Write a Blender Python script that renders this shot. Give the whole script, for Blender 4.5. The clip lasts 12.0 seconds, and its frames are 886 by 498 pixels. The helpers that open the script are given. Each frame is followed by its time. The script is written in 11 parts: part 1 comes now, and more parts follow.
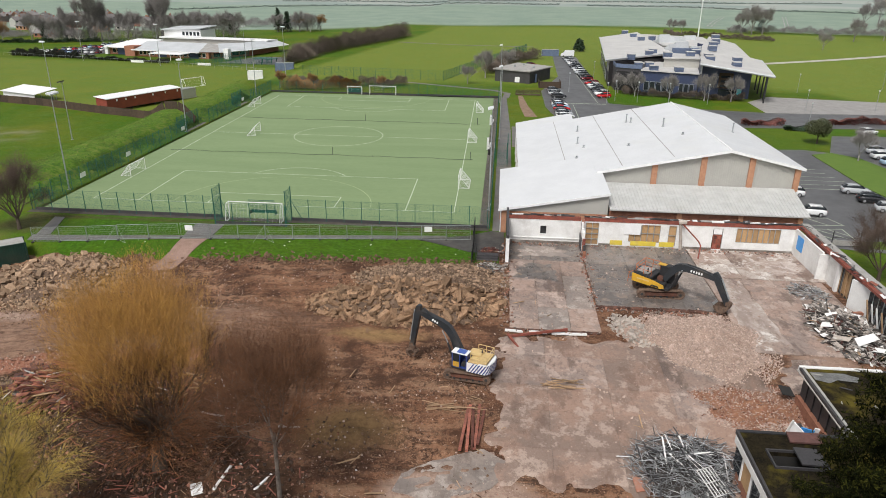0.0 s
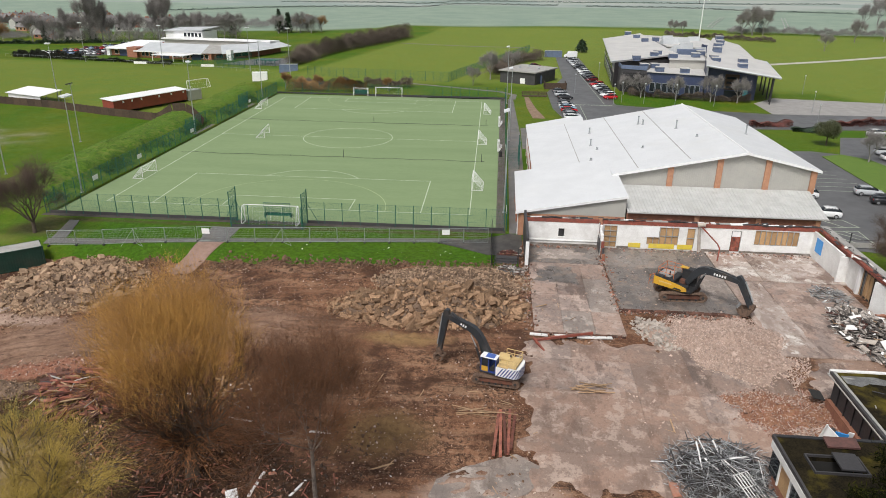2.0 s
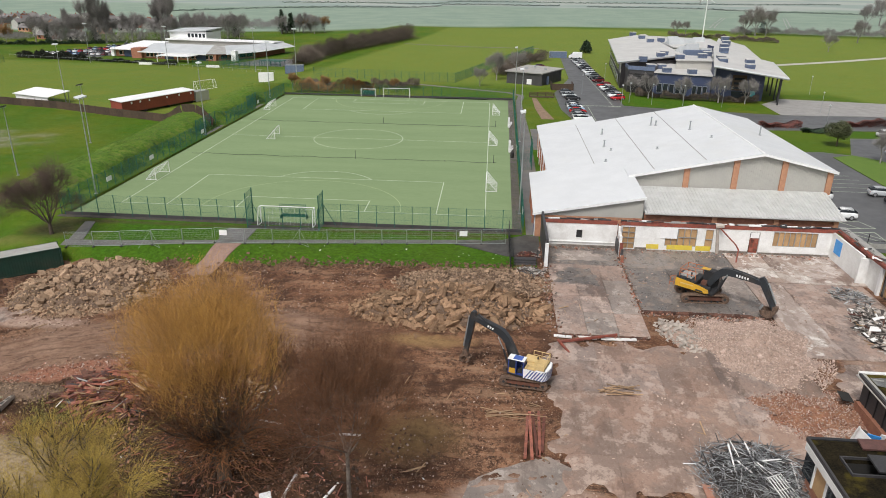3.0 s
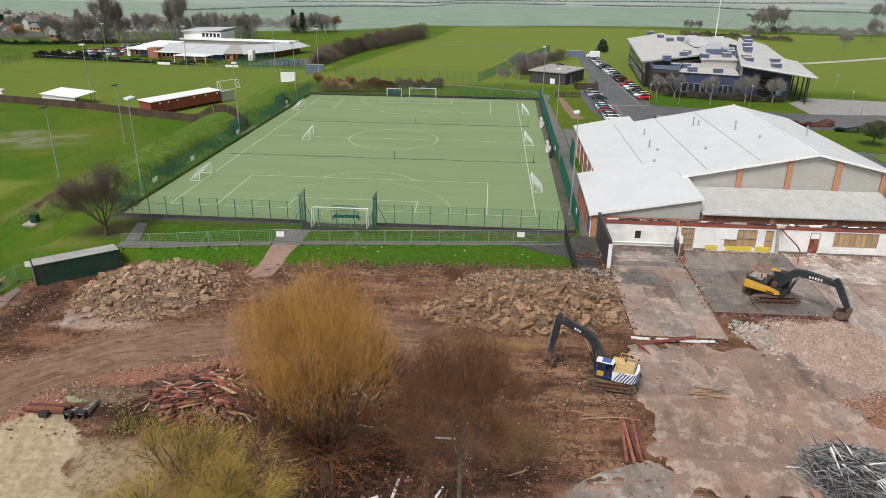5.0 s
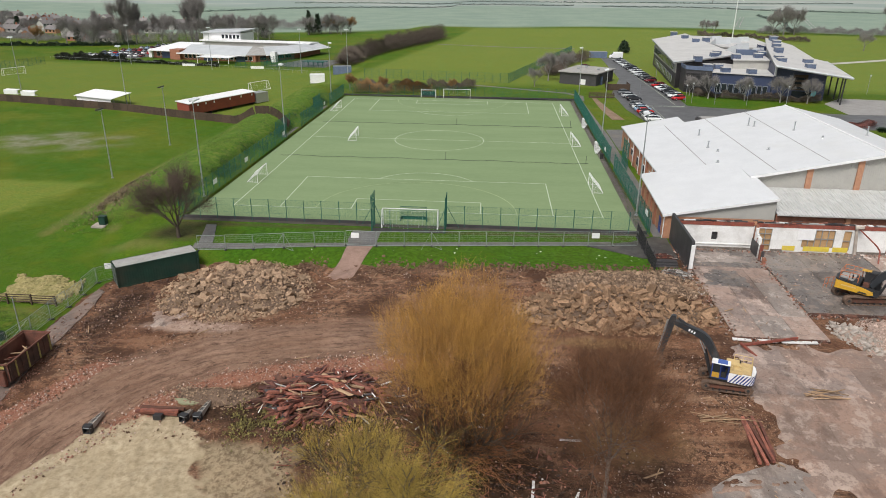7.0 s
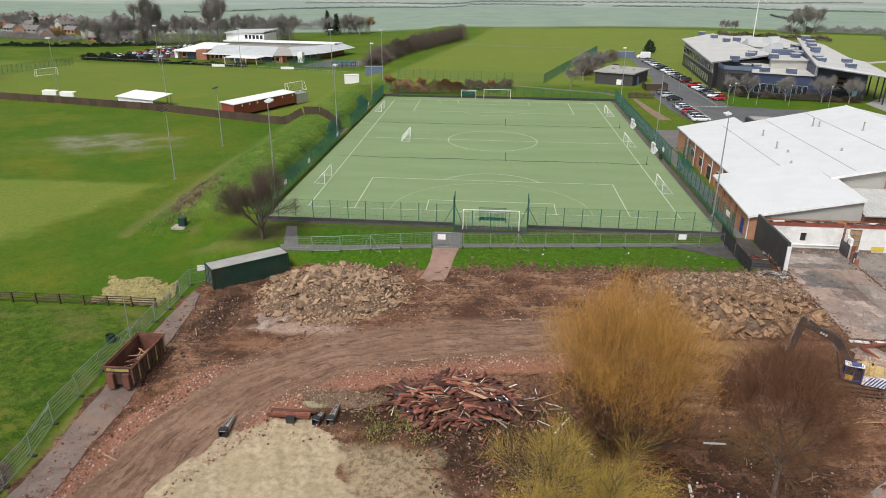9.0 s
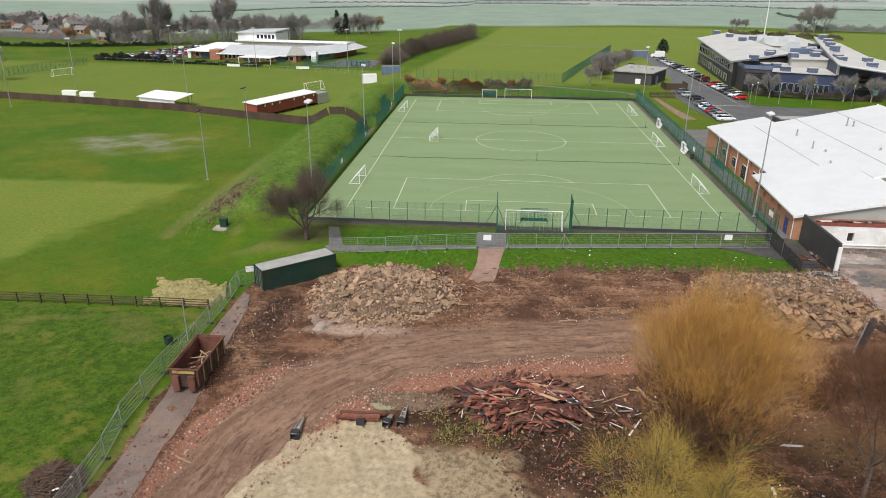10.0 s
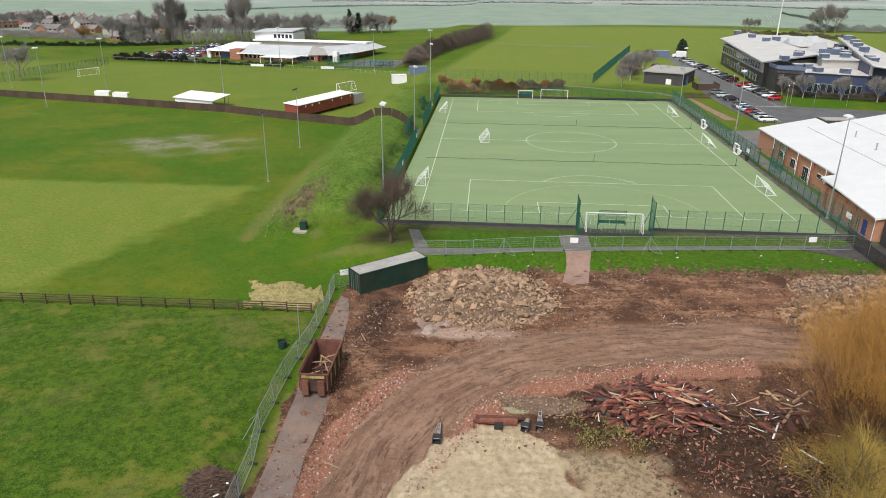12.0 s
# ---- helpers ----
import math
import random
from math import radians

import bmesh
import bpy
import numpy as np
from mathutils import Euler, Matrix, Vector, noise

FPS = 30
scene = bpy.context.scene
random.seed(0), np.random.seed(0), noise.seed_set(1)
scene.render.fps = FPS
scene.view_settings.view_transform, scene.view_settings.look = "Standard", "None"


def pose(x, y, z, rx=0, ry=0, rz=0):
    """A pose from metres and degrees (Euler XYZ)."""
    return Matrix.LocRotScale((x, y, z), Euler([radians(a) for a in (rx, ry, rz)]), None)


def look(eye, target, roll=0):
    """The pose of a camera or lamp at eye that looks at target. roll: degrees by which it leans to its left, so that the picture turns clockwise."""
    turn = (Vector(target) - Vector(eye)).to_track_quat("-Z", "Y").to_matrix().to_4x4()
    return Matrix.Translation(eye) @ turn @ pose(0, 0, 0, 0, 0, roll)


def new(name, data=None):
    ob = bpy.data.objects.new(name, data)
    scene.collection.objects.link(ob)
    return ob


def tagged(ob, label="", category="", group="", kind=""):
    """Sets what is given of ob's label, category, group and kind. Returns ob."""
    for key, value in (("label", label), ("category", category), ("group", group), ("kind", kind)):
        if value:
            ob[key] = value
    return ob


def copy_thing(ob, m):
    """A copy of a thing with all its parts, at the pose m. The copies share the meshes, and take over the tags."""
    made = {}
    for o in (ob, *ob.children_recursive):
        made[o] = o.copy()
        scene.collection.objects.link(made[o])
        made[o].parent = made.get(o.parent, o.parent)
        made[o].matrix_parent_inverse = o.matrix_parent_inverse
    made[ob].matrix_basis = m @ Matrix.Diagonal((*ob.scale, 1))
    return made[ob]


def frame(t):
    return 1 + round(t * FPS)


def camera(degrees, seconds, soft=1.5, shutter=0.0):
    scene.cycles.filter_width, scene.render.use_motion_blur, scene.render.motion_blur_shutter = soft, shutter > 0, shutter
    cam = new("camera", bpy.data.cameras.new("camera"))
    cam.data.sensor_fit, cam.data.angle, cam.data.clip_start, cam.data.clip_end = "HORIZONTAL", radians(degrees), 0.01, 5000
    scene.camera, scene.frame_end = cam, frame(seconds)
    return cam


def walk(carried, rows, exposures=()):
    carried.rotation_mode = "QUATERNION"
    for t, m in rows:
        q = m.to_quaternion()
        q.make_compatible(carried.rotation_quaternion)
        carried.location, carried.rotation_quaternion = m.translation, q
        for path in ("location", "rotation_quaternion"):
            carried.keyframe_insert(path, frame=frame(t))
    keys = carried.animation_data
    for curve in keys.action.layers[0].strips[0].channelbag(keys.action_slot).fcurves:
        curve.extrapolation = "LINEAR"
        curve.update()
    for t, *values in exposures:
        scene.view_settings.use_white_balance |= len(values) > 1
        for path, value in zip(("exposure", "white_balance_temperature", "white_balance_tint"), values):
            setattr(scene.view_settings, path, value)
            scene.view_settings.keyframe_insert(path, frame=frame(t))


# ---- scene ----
cam = camera(65.4, 12.0, soft=0.9)
PATH = [
    (0, (32.848, -88.04, 31.683), (32.696, -86.189, 30.94), 0.8),
    (0.5, (32.301, -87.985, 31.703), (32.152, -86.134, 30.96), 0.8),
    (1, (31.709, -87.977, 31.74), (31.562, -86.126, 30.997), 0.8),
    (1.5, (31.014, -87.989, 31.81), (30.869, -86.137, 31.068), 0.8),
    (2, (30.237, -87.992, 31.861), (30.093, -86.141, 31.12), 0.8),
    (2.5, (29.219, -88.039, 31.905), (29.076, -86.187, 31.164), 0.8),
    (3, (27.91, -88.067, 31.918), (27.768, -86.215, 31.178), 0.8),
    (5, (20.703, -88.332, 32.011), (20.56, -86.481, 31.268), 0.7),
    (5.5, (18.538, -88.414, 31.943), (18.394, -86.562, 31.201), 0.7),
    (6, (16.236, -88.538, 31.91), (16.092, -86.686, 31.169), 0.7),
    (6.5, (13.814, -88.717, 31.894), (13.67, -86.864, 31.154), 0.6),
    (7, (11.358, -88.897, 31.849), (11.213, -87.045, 31.109), 0.6),
    (9, (0.711, -89.549, 31.899), (0.561, -87.697, 31.158), 0.5),
    (9.5, (-2.099, -89.632, 31.899), (-2.249, -87.781, 31.157), 0.4),
    (10, (-4.911, -89.796, 31.989), (-5.063, -87.946, 31.246), 0.4),
    (10.5, (-7.696, -90.063, 32.142), (-7.849, -88.212, 31.398), 0.4),
    (11, (-10.599, -90.377, 32.301), (-10.752, -88.527, 31.555), 0.4),
    (11.5, (-13.595, -90.547, 32.398), (-13.748, -88.698, 31.651), 0.4),
    (12, (-16.53, -90.737, 32.464), (-16.665, -88.886, 31.717), 0.5),
]
walk(cam, [(t, look(eye, target, roll)) for t, eye, target, roll in PATH], ((0.0, 0.47), (3.0, 0.45), (6.0, 0.41), (9.5, 0.53), (12.0, 0.64)))
# ---- end camera ----

# ---- light: an overcast day ----
world = bpy.data.worlds.new("overcast_sky")
scene.world = world
world.use_nodes = True
wn = world.node_tree.nodes
sky = wn.new("ShaderNodeTexSky")
sky.sky_type, sky.sun_disc = "NISHITA", False
sky.sun_elevation, sky.sun_rotation = radians(48), radians(200)
sky.air_density, sky.dust_density = 1.0, 3.0
grey = wn.new("ShaderNodeHueSaturation")
grey.inputs["Saturation"].default_value = 0.22
world.node_tree.links.new(sky.outputs[0], grey.inputs["Color"])
world.node_tree.links.new(grey.outputs[0], wn["Background"].inputs[0])
wn["Background"].inputs[1].default_value = 0.092
sun_data = bpy.data.lights.new("sun", "SUN")
sun_data.energy, sun_data.angle, sun_data.color = 2.1, radians(18), (1.0, 0.97, 0.93)
sun = new("sun", sun_data)
sun.matrix_world = look((-30, -60, 100), (0, 0, 0))

# ---- mesh helpers ----
class MB:
    """Gathers vertices and faces for one mesh."""

    def __init__(self):
        self.v, self.f = [], []

    def add(self, pts, faces):
        n = len(self.v)
        self.v += [tuple(p) for p in pts]
        self.f += [tuple(n + i for i in f) for f in faces]
        return self

    def box(self, x0, x1, y0, y1, z0, z1, m=None):
        p = [Vector(c) for c in ((x0, y0, z0), (x1, y0, z0), (x1, y1, z0), (x0, y1, z0), (x0, y0, z1), (x1, y0, z1), (x1, y1, z1), (x0, y1, z1))]
        if m:
            p = [m @ c for c in p]
        return self.add(p, ((3, 2, 1, 0), (4, 5, 6, 7), (0, 1, 5, 4), (1, 2, 6, 5), (2, 3, 7, 6), (3, 0, 4, 7)))

    def cbox(self, sx, sy, sz, m):
        return self.box(-sx / 2, sx / 2, -sy / 2, sy / 2, -sz / 2, sz / 2, m)

    def tube(self, p0, p1, r0, r1=None, n=6, cap=True):
        r1 = r0 if r1 is None else r1
        p0, p1 = Vector(p0), Vector(p1)
        d = p1 - p0
        if d.length < 1e-6:
            return self
        q = d.to_track_quat("Z", "Y")
        pts = [p + q @ Vector((r * math.cos(2 * math.pi * i / n), r * math.sin(2 * math.pi * i / n), 0)) for p, r in ((p0, r0), (p1, r1)) for i in range(n)]
        faces = [(i, (i + 1) % n, n + (i + 1) % n, n + i) for i in range(n)]
        if cap:
            faces += [tuple(range(n - 1, -1, -1)), tuple(range(n, 2 * n))]
        return self.add(pts, faces)

    def path(self, pts, r, n=6):
        for a, b in zip(pts, pts[1:]):
            self.tube(a, b, r, n=n)
        return self

    def prism(self, poly, z0, z1, m=None):
        """An upright slab over a counter-clockwise outline."""
        n = len(poly)
        pts = [Vector((x, y, z0)) for x, y in poly] + [Vector((x, y, z1)) for x, y in poly]
        if m:
            pts = [m @ p for p in pts]
        return self.add(pts, [tuple(range(n - 1, -1, -1)), tuple(range(n, 2 * n))] + [(i, (i + 1) % n, n + (i + 1) % n, n + i) for i in range(n)])

    def side(self, poly, x0, x1, m=None):
        """A profile in the y-z plane, drawn out along x."""
        turn = Matrix(((0, 0, 1, 0), (1, 0, 0, 0), (0, 1, 0, 0), (0, 0, 0, 1)))
        return self.prism(poly, x0, x1, (m or Matrix.Identity(4)) @ turn)

    def mesh(self, name, smooth=False):
        me = bpy.data.meshes.new(name)
        me.from_pydata(self.v, [], self.f)
        me.validate()
        if smooth:
            me.shade_smooth()
        return me


def bevelled(me, width, segments=2):
    bm = bmesh.new()
    bm.from_mesh(me)
    bmesh.ops.remove_doubles(bm, verts=bm.verts, dist=1e-5)
    bmesh.ops.bevel(bm, geom=bm.edges[:], offset=width, segments=segments, affect="EDGES", clamp_overlap=True)
    bm.to_mesh(me)
    bm.free()
    return me


def part(name, mb, material, parent=None, label="", bevel=0.0, smooth=False, m=None):
    """One mesh object, under its thing or part."""
    me = mb.mesh(name, smooth) if isinstance(mb, MB) else mb
    if bevel:
        bevelled(me, bevel)
    if material and not me.materials:
        me.materials.append(material)
    ob = new(name, me)
    if parent:
        ob.parent = parent
    if m:
        ob.matrix_basis = m
    return tagged(ob, label)


def thing(name, label, category, m=None, group="", kind=""):
    ob = new(name)
    ob.empty_display_size = 0.3
    if m:
        ob.matrix_basis = m
    return tagged(ob, label, category, group, kind)


def structure(name, mb, material, label, category="", **k):
    return tagged(part(name, mb, material, None, label, **k), label, category or name.split("_")[0], "", "structure")


# ---- materials ----
def mat(name, a, b=None, rough=0.8, scale=1.5, fine=25.0, bump=0.15, metal=0.0, dirt=None, dirt_amount=0.35, vary=0.0, spec=0.5, stretch=(1, 1, 1), reach=0.02):
    """Two tones mixed by coarse and fine noise, stains of a third, fine relief."""
    m = bpy.data.materials.new(name)
    m.use_nodes = True
    nt = m.node_tree
    bsdf = nt.nodes["Principled BSDF"]
    link = nt.links.new
    b = b or tuple(c * 0.8 for c in a)
    geo = nt.nodes.new("ShaderNodeNewGeometry")
    mp = nt.nodes.new("ShaderNodeMapping")
    mp.inputs["Scale"].default_value = stretch
    link(geo.outputs["Position"], mp.inputs["Vector"])
    tex = []
    for s, d in ((scale, 5.0), (fine, 3.0), (scale * 0.35, 6.0)):
        n = nt.nodes.new("ShaderNodeTexNoise")
        n.inputs["Scale"].default_value, n.inputs["Detail"].default_value = s, d
        n.inputs["Roughness"].default_value = 0.65
        link(mp.outputs[0], n.inputs["Vector"])
        tex.append(n)
    add = nt.nodes.new("ShaderNodeMath")
    add.operation = "ADD"
    link(tex[0].outputs[0], add.inputs[0])
    link(tex[1].outputs[0], add.inputs[1])
    mr = nt.nodes.new("ShaderNodeMapRange")
    mr.inputs[1].default_value, mr.inputs[2].default_value = 0.84, 1.16
    link(add.outputs[0], mr.inputs[0])
    mix = nt.nodes.new("ShaderNodeMix")
    mix.data_type = "RGBA"
    mix.inputs[6].default_value, mix.inputs[7].default_value = (*a, 1), (*b, 1)
    link(mr.outputs[0], mix.inputs[0])
    col = mix.outputs[2]
    if dirt:
        ramp = nt.nodes.new("ShaderNodeMapRange")
        ramp.inputs[1].default_value, ramp.inputs[2].default_value = 0.5, 0.68
        ramp.inputs[4].default_value = dirt_amount
        link(tex[2].outputs[0], ramp.inputs[0])
        mx = nt.nodes.new("ShaderNodeMix")
        mx.data_type = "RGBA"
        mx.inputs[7].default_value = (*dirt, 1)
        link(ramp.outputs[0], mx.inputs[0])
        link(col, mx.inputs[6])
        col = mx.outputs[2]
    if vary:
        info = nt.nodes.new("ShaderNodeObjectInfo")
        su = nt.nodes.new("ShaderNodeMath")
        su.operation = "ADD"
        link(info.outputs["Random"], su.inputs[0])
        link(geo.outputs["Random Per Island"], su.inputs[1])
        fr = nt.nodes.new("ShaderNodeMath")
        fr.operation = "FRACT"
        link(su.outputs[0], fr.inputs[0])
        vr = nt.nodes.new("ShaderNodeMapRange")
        vr.inputs[3].default_value, vr.inputs[4].default_value = 1 - vary, 1 + vary
        link(fr.outputs[0], vr.inputs[0])
        hs = nt.nodes.new("ShaderNodeHueSaturation")
        link(vr.outputs[0], hs.inputs["Value"])
        link(col, hs.inputs["Color"])
        col = hs.outputs[0]
    link(col, bsdf.inputs["Base Color"])
    bsdf.inputs["Metallic"].default_value = metal
    bsdf.inputs["Specular IOR Level"].default_value = spec
    rr = nt.nodes.new("ShaderNodeMapRange")
    rr.inputs[3].default_value, rr.inputs[4].default_value = max(rough - 0.12, 0.03), min(rough + 0.12, 1)
    link(tex[0].outputs[0], rr.inputs[0])
    link(rr.outputs[0], bsdf.inputs["Roughness"])
    if bump:
        bp = nt.nodes.new("ShaderNodeBump")
        bp.inputs["Strength"].default_value, bp.inputs["Distance"].default_value = bump, reach
        link(add.outputs[0], bp.inputs["Height"])
        link(bp.outputs[0], bsdf.inputs["Normal"])
    return m


def glass_mat(name, tint=(0.02, 0.025, 0.03)):
    m = bpy.data.materials.new(name)
    m.use_nodes = True
    bsdf = m.node_tree.nodes["Principled BSDF"]
    bsdf.inputs["Base Color"].default_value = (*tint, 1)
    bsdf.inputs["Roughness"].default_value = 0.06
    bsdf.inputs["Specular IOR Level"].default_value = 0.6
    return m


M_ROOF = mat("white_roof_sheet", (0.61, 0.62, 0.635), (0.56, 0.57, 0.585), 0.5, 0.3, 6, 0.04, dirt=(0.54, 0.54, 0.52), dirt_amount=0.4)
M_RIBROOF = mat("weathered_roof_sheet", (0.53, 0.53, 0.52), (0.42, 0.42, 0.41), 0.5, 0.6, 8, 0.04, dirt=(0.42, 0.41, 0.38), dirt_amount=0.4)
M_CLAD = mat("pale_cladding", (0.42, 0.41, 0.375), (0.37, 0.36, 0.335), 0.6, 0.5, 10, 0.05)
M_BRICK = mat("red_brick", (0.34, 0.15, 0.09), (0.24, 0.10, 0.065), 0.85, 2, 30, 0.3, vary=0.15)
M_PALEBRICK = mat("pale_brick", (0.46, 0.24, 0.14), (0.36, 0.18, 0.11), 0.85, 2, 30, 0.2)
M_WHITE = mat("white_painted_wall", (0.79, 0.79, 0.78), (0.68, 0.675, 0.66), 0.75, 0.8, 12, 0.1, dirt=(0.3, 0.27, 0.24), dirt_amount=0.34)
M_WHITEPL = mat("white_paint", (0.8, 0.8, 0.8), (0.72, 0.72, 0.72), 0.5, 2, 20, 0.03)
M_REDFASCIA = mat("red_fascia", (0.30, 0.075, 0.045), (0.15, 0.05, 0.04), 0.7, 2, 15, 0.1)
M_CONC = mat("concrete", (0.42, 0.37, 0.32), (0.30, 0.26, 0.23), 0.9, 1.2, 20, 0.3, vary=0.2)
M_DARK = mat("dark_steel", (0.03, 0.03, 0.032), (0.022, 0.022, 0.024), 0.55, 2, 20, 0.05)
M_BLACK = mat("black_rubber", (0.02, 0.02, 0.02), (0.03, 0.028, 0.026), 0.8, 3, 30, 0.1)
M_GALV = mat("galvanised_steel", (0.42, 0.44, 0.45), (0.33, 0.35, 0.36), 0.45, 2, 25, 0.05, metal=0.6)
M_GREENST = mat("green_coated_steel", (0.012, 0.10, 0.075), (0.01, 0.08, 0.06), 0.5, 2, 20, 0.03)
M_CONTGREEN = mat("container_green", (0.008, 0.045, 0.03), (0.006, 0.03, 0.022), 0.5, 0.8, 10, 0.05, dirt=(0.06, 0.05, 0.035), dirt_amount=0.4)
M_GREYROOF = mat("grey_flat_roof", (0.36, 0.35, 0.33), (0.27, 0.26, 0.245), 0.8, 0.8, 10, 0.1)
M_RUST = mat("rusty_steel", (0.13, 0.05, 0.03), (0.07, 0.035, 0.025), 0.8, 3, 30, 0.2, vary=0.25)
M_TIMBER = mat("painted_red_timber", (0.25, 0.085, 0.055), (0.12, 0.046, 0.034), 0.7, 2, 20, 0.15, vary=0.75)
M_PALETIM = mat("pale_timber", (0.40, 0.27, 0.16), (0.28, 0.18, 0.11), 0.8, 2, 20, 0.15, vary=0.3)
M_BROWNFENCE = mat("brown_fence_boards", (0.07, 0.044, 0.028), (0.048, 0.032, 0.021), 0.85, 2, 20, 0.1, vary=0.25)
M_YELLOW = mat("digger_yellow", (0.62, 0.36, 0.03), (0.52, 0.29, 0.03), 0.4, 2, 12, 0.03, dirt=(0.3, 0.2, 0.1), dirt_amount=0.3)
M_CREAM = mat("digger_cream", (0.62, 0.45, 0.2), (0.5, 0.36, 0.17), 0.5, 2, 12, 0.03)
M_BLUE = mat("digger_blue", (0.03, 0.06, 0.25), (0.025, 0.05, 0.2), 0.4, 2, 12, 0.03)
M_SKYBLUE = mat("bright_blue_board", (0.05, 0.30, 0.72), (0.045, 0.27, 0.65), 0.5, 2, 12, 0.03)
M_NAVY = mat("navy_cladding", (0.04, 0.055, 0.115), (0.03, 0.042, 0.09), 0.5, 0.5, 8, 0.03)
M_CHARC = mat("charcoal_cladding", (0.055, 0.052, 0.055), (0.04, 0.038, 0.04), 0.55, 0.5, 8, 0.05)
M_TARMAC = mat("wet_tarmac", (0.1, 0.1, 0.102), (0.075, 0.075, 0.078), 0.5, 0.3, 12, 0.15, dirt=(0.13, 0.13, 0.13), dirt_amount=0.5)
M_PATH = mat("path_tarmac", (0.15, 0.146, 0.142), (0.108, 0.104, 0.102), 0.75, 0.6, 18, 0.15, dirt=(0.2, 0.17, 0.13), dirt_amount=0.5)
M_TURF = mat("artificial_turf", (0.205, 0.272, 0.142), (0.178, 0.243, 0.124), 0.95, 0.12, 3, 0.05, dirt=(0.155, 0.216, 0.108), dirt_amount=0.6, spec=0.1, stretch=(0.3, 1.6, 1))
M_LINE = mat("line_paint", (0.53, 0.57, 0.47), (0.4, 0.46, 0.34), 0.8, 2, 20, 0.02)
M_LINEY = mat("faded_line_paint", (0.36, 0.42, 0.22), (0.3, 0.38, 0.2), 0.8, 2, 20, 0.02)
M_GLASS = glass_mat("window_glass")

# ---- ground ----
def smooth(a, b, x):
    t = np.clip((x - a) / (b - a), 0, 1)
    return t * t * (3 - 2 * t)


def lumps(x, y, s, seed=0.0):
    """Cheap smooth noise of size s, about -1 to 1."""
    out = 0
    for i, (k, a, w) in enumerate(((1.0, 0.3, 0.5), (1.9, 1.7, 0.28), (3.7, 2.9, 0.15), (7.1, 4.3, 0.07))):
        out = out + w * (np.sin((x * math.cos(a) + y * math.sin(a)) * k * 6.28 / s + seed + i) + np.sin((-x * math.sin(a + 0.6) + y * math.cos(a + 0.6)) * k * 5.3 / s + 1.3 * seed))
    return out


def height(x, y):
    x, y = np.asarray(x, float), np.asarray(y, float)
    site = -1.9 + 2.1 * smooth(-34, 34, x)
    base = -1.8 * (1 - smooth(-52, -37, x))                      # low playing field, level pitch
    site = site - 0.9 * smooth(-34, -50, y)
    z = site + (base - 0.15 - site) * smooth(-15.5, -9.5, y)       # grass bank
    z = z + 0.15 * smooth(-5, -1, y)
    left = 1 - smooth(-38, -34, x)
    z = z * (1 - left) + left * np.where(x < -34, -1.8 + (base + 1.8) * smooth(-14, 0, y), z)
    mound = np.exp(-(np.abs(x + 41.0) / 6.6) ** 2.6) * smooth(-7, 12, y) * (1 - smooth(105, 128, y)) * (1 - smooth(-36.6, -33.4, x))
    z = z + mound * (2.6 + 0.3 * lumps(x, y, 14) + 0.12 * lumps(x, y, 2.5, 3))
    far = smooth(150, 420, np.hypot(x, y))
    z = z - 1.3 * smooth(130, 200, y) * smooth(-40, -90, x)
    z = z + far * (2.0 * lumps(x, y, 700) - 2.0)
    onsite = smooth(-9, -17, y) * smooth(-36, -32, x) * (1 - smooth(70, 72, x))
    z = z + onsite * (0.10 * lumps(x, y, 9, 2.0) + 0.05 * lumps(x, y, 2.3, 5.0)) * (1 - 0.9 * smooth(31, 34, x))
    tr = track(x, y)
    hl = np.exp(-(np.abs(tr) / 4.4) ** 4) * (1 - smooth(4, 26, x))
    z = z + onsite * hl * (0.05 * np.sin(tr * 3.1 + 1.5 * lumps(x, y, 14, 1)) + 0.04 * np.sin(tr * 6.3 + 2.0 * lumps(x, y, 9, 3)))
    scr = onsite * smooth(4, 12, x) * (1 - smooth(31, 33, x))
    z = z + scr * (0.07 * np.sin(y * 3.3 + 2.2 * lumps(x, y, 16, 5)) + 0.05 * np.sin(y * 7.1 - 0.5 * x + 2.5 * lumps(x, y, 7, 6)))
    z = z + onsite * (1 - hl) * (1 - smooth(31, 34, x)) * 0.07 * lumps(x, y, 1.1, 8)
    return z


def spread(edges):
    out = []
    for a, b, step in edges:
        out += list(np.arange(a, b - step * 0.5, step))
    return np.array(out + [edges[-1][1]])


def track(x, y):
    """How far across the haul road a place lies: it comes up from the gate and bends to the east."""
    line = ((-27.0, -70), (-25.6, -54), (-24.3, -46), (-20.5, -39), (-14, -34), (-5, -31.2), (8, -30), (24, -31.5))
    x, y = np.asarray(x, float), np.asarray(y, float)
    best, out = np.full(x.shape, 1e9), np.zeros(x.shape)
    for (ax, ay), (bx, by) in zip(line, line[1:]):
        dx, dy = bx - ax, by - ay
        t = np.clip(((x - ax) * dx + (y - ay) * dy) / (dx * dx + dy * dy), 0, 1)
        px, py = x - ax - t * dx, y - ay - t * dy
        d = np.hypot(px, py)
        side = np.sign(dx * py - dy * px)
        out = np.where(d < best, d * side, out)
        best = np.minimum(best, d)
    return out


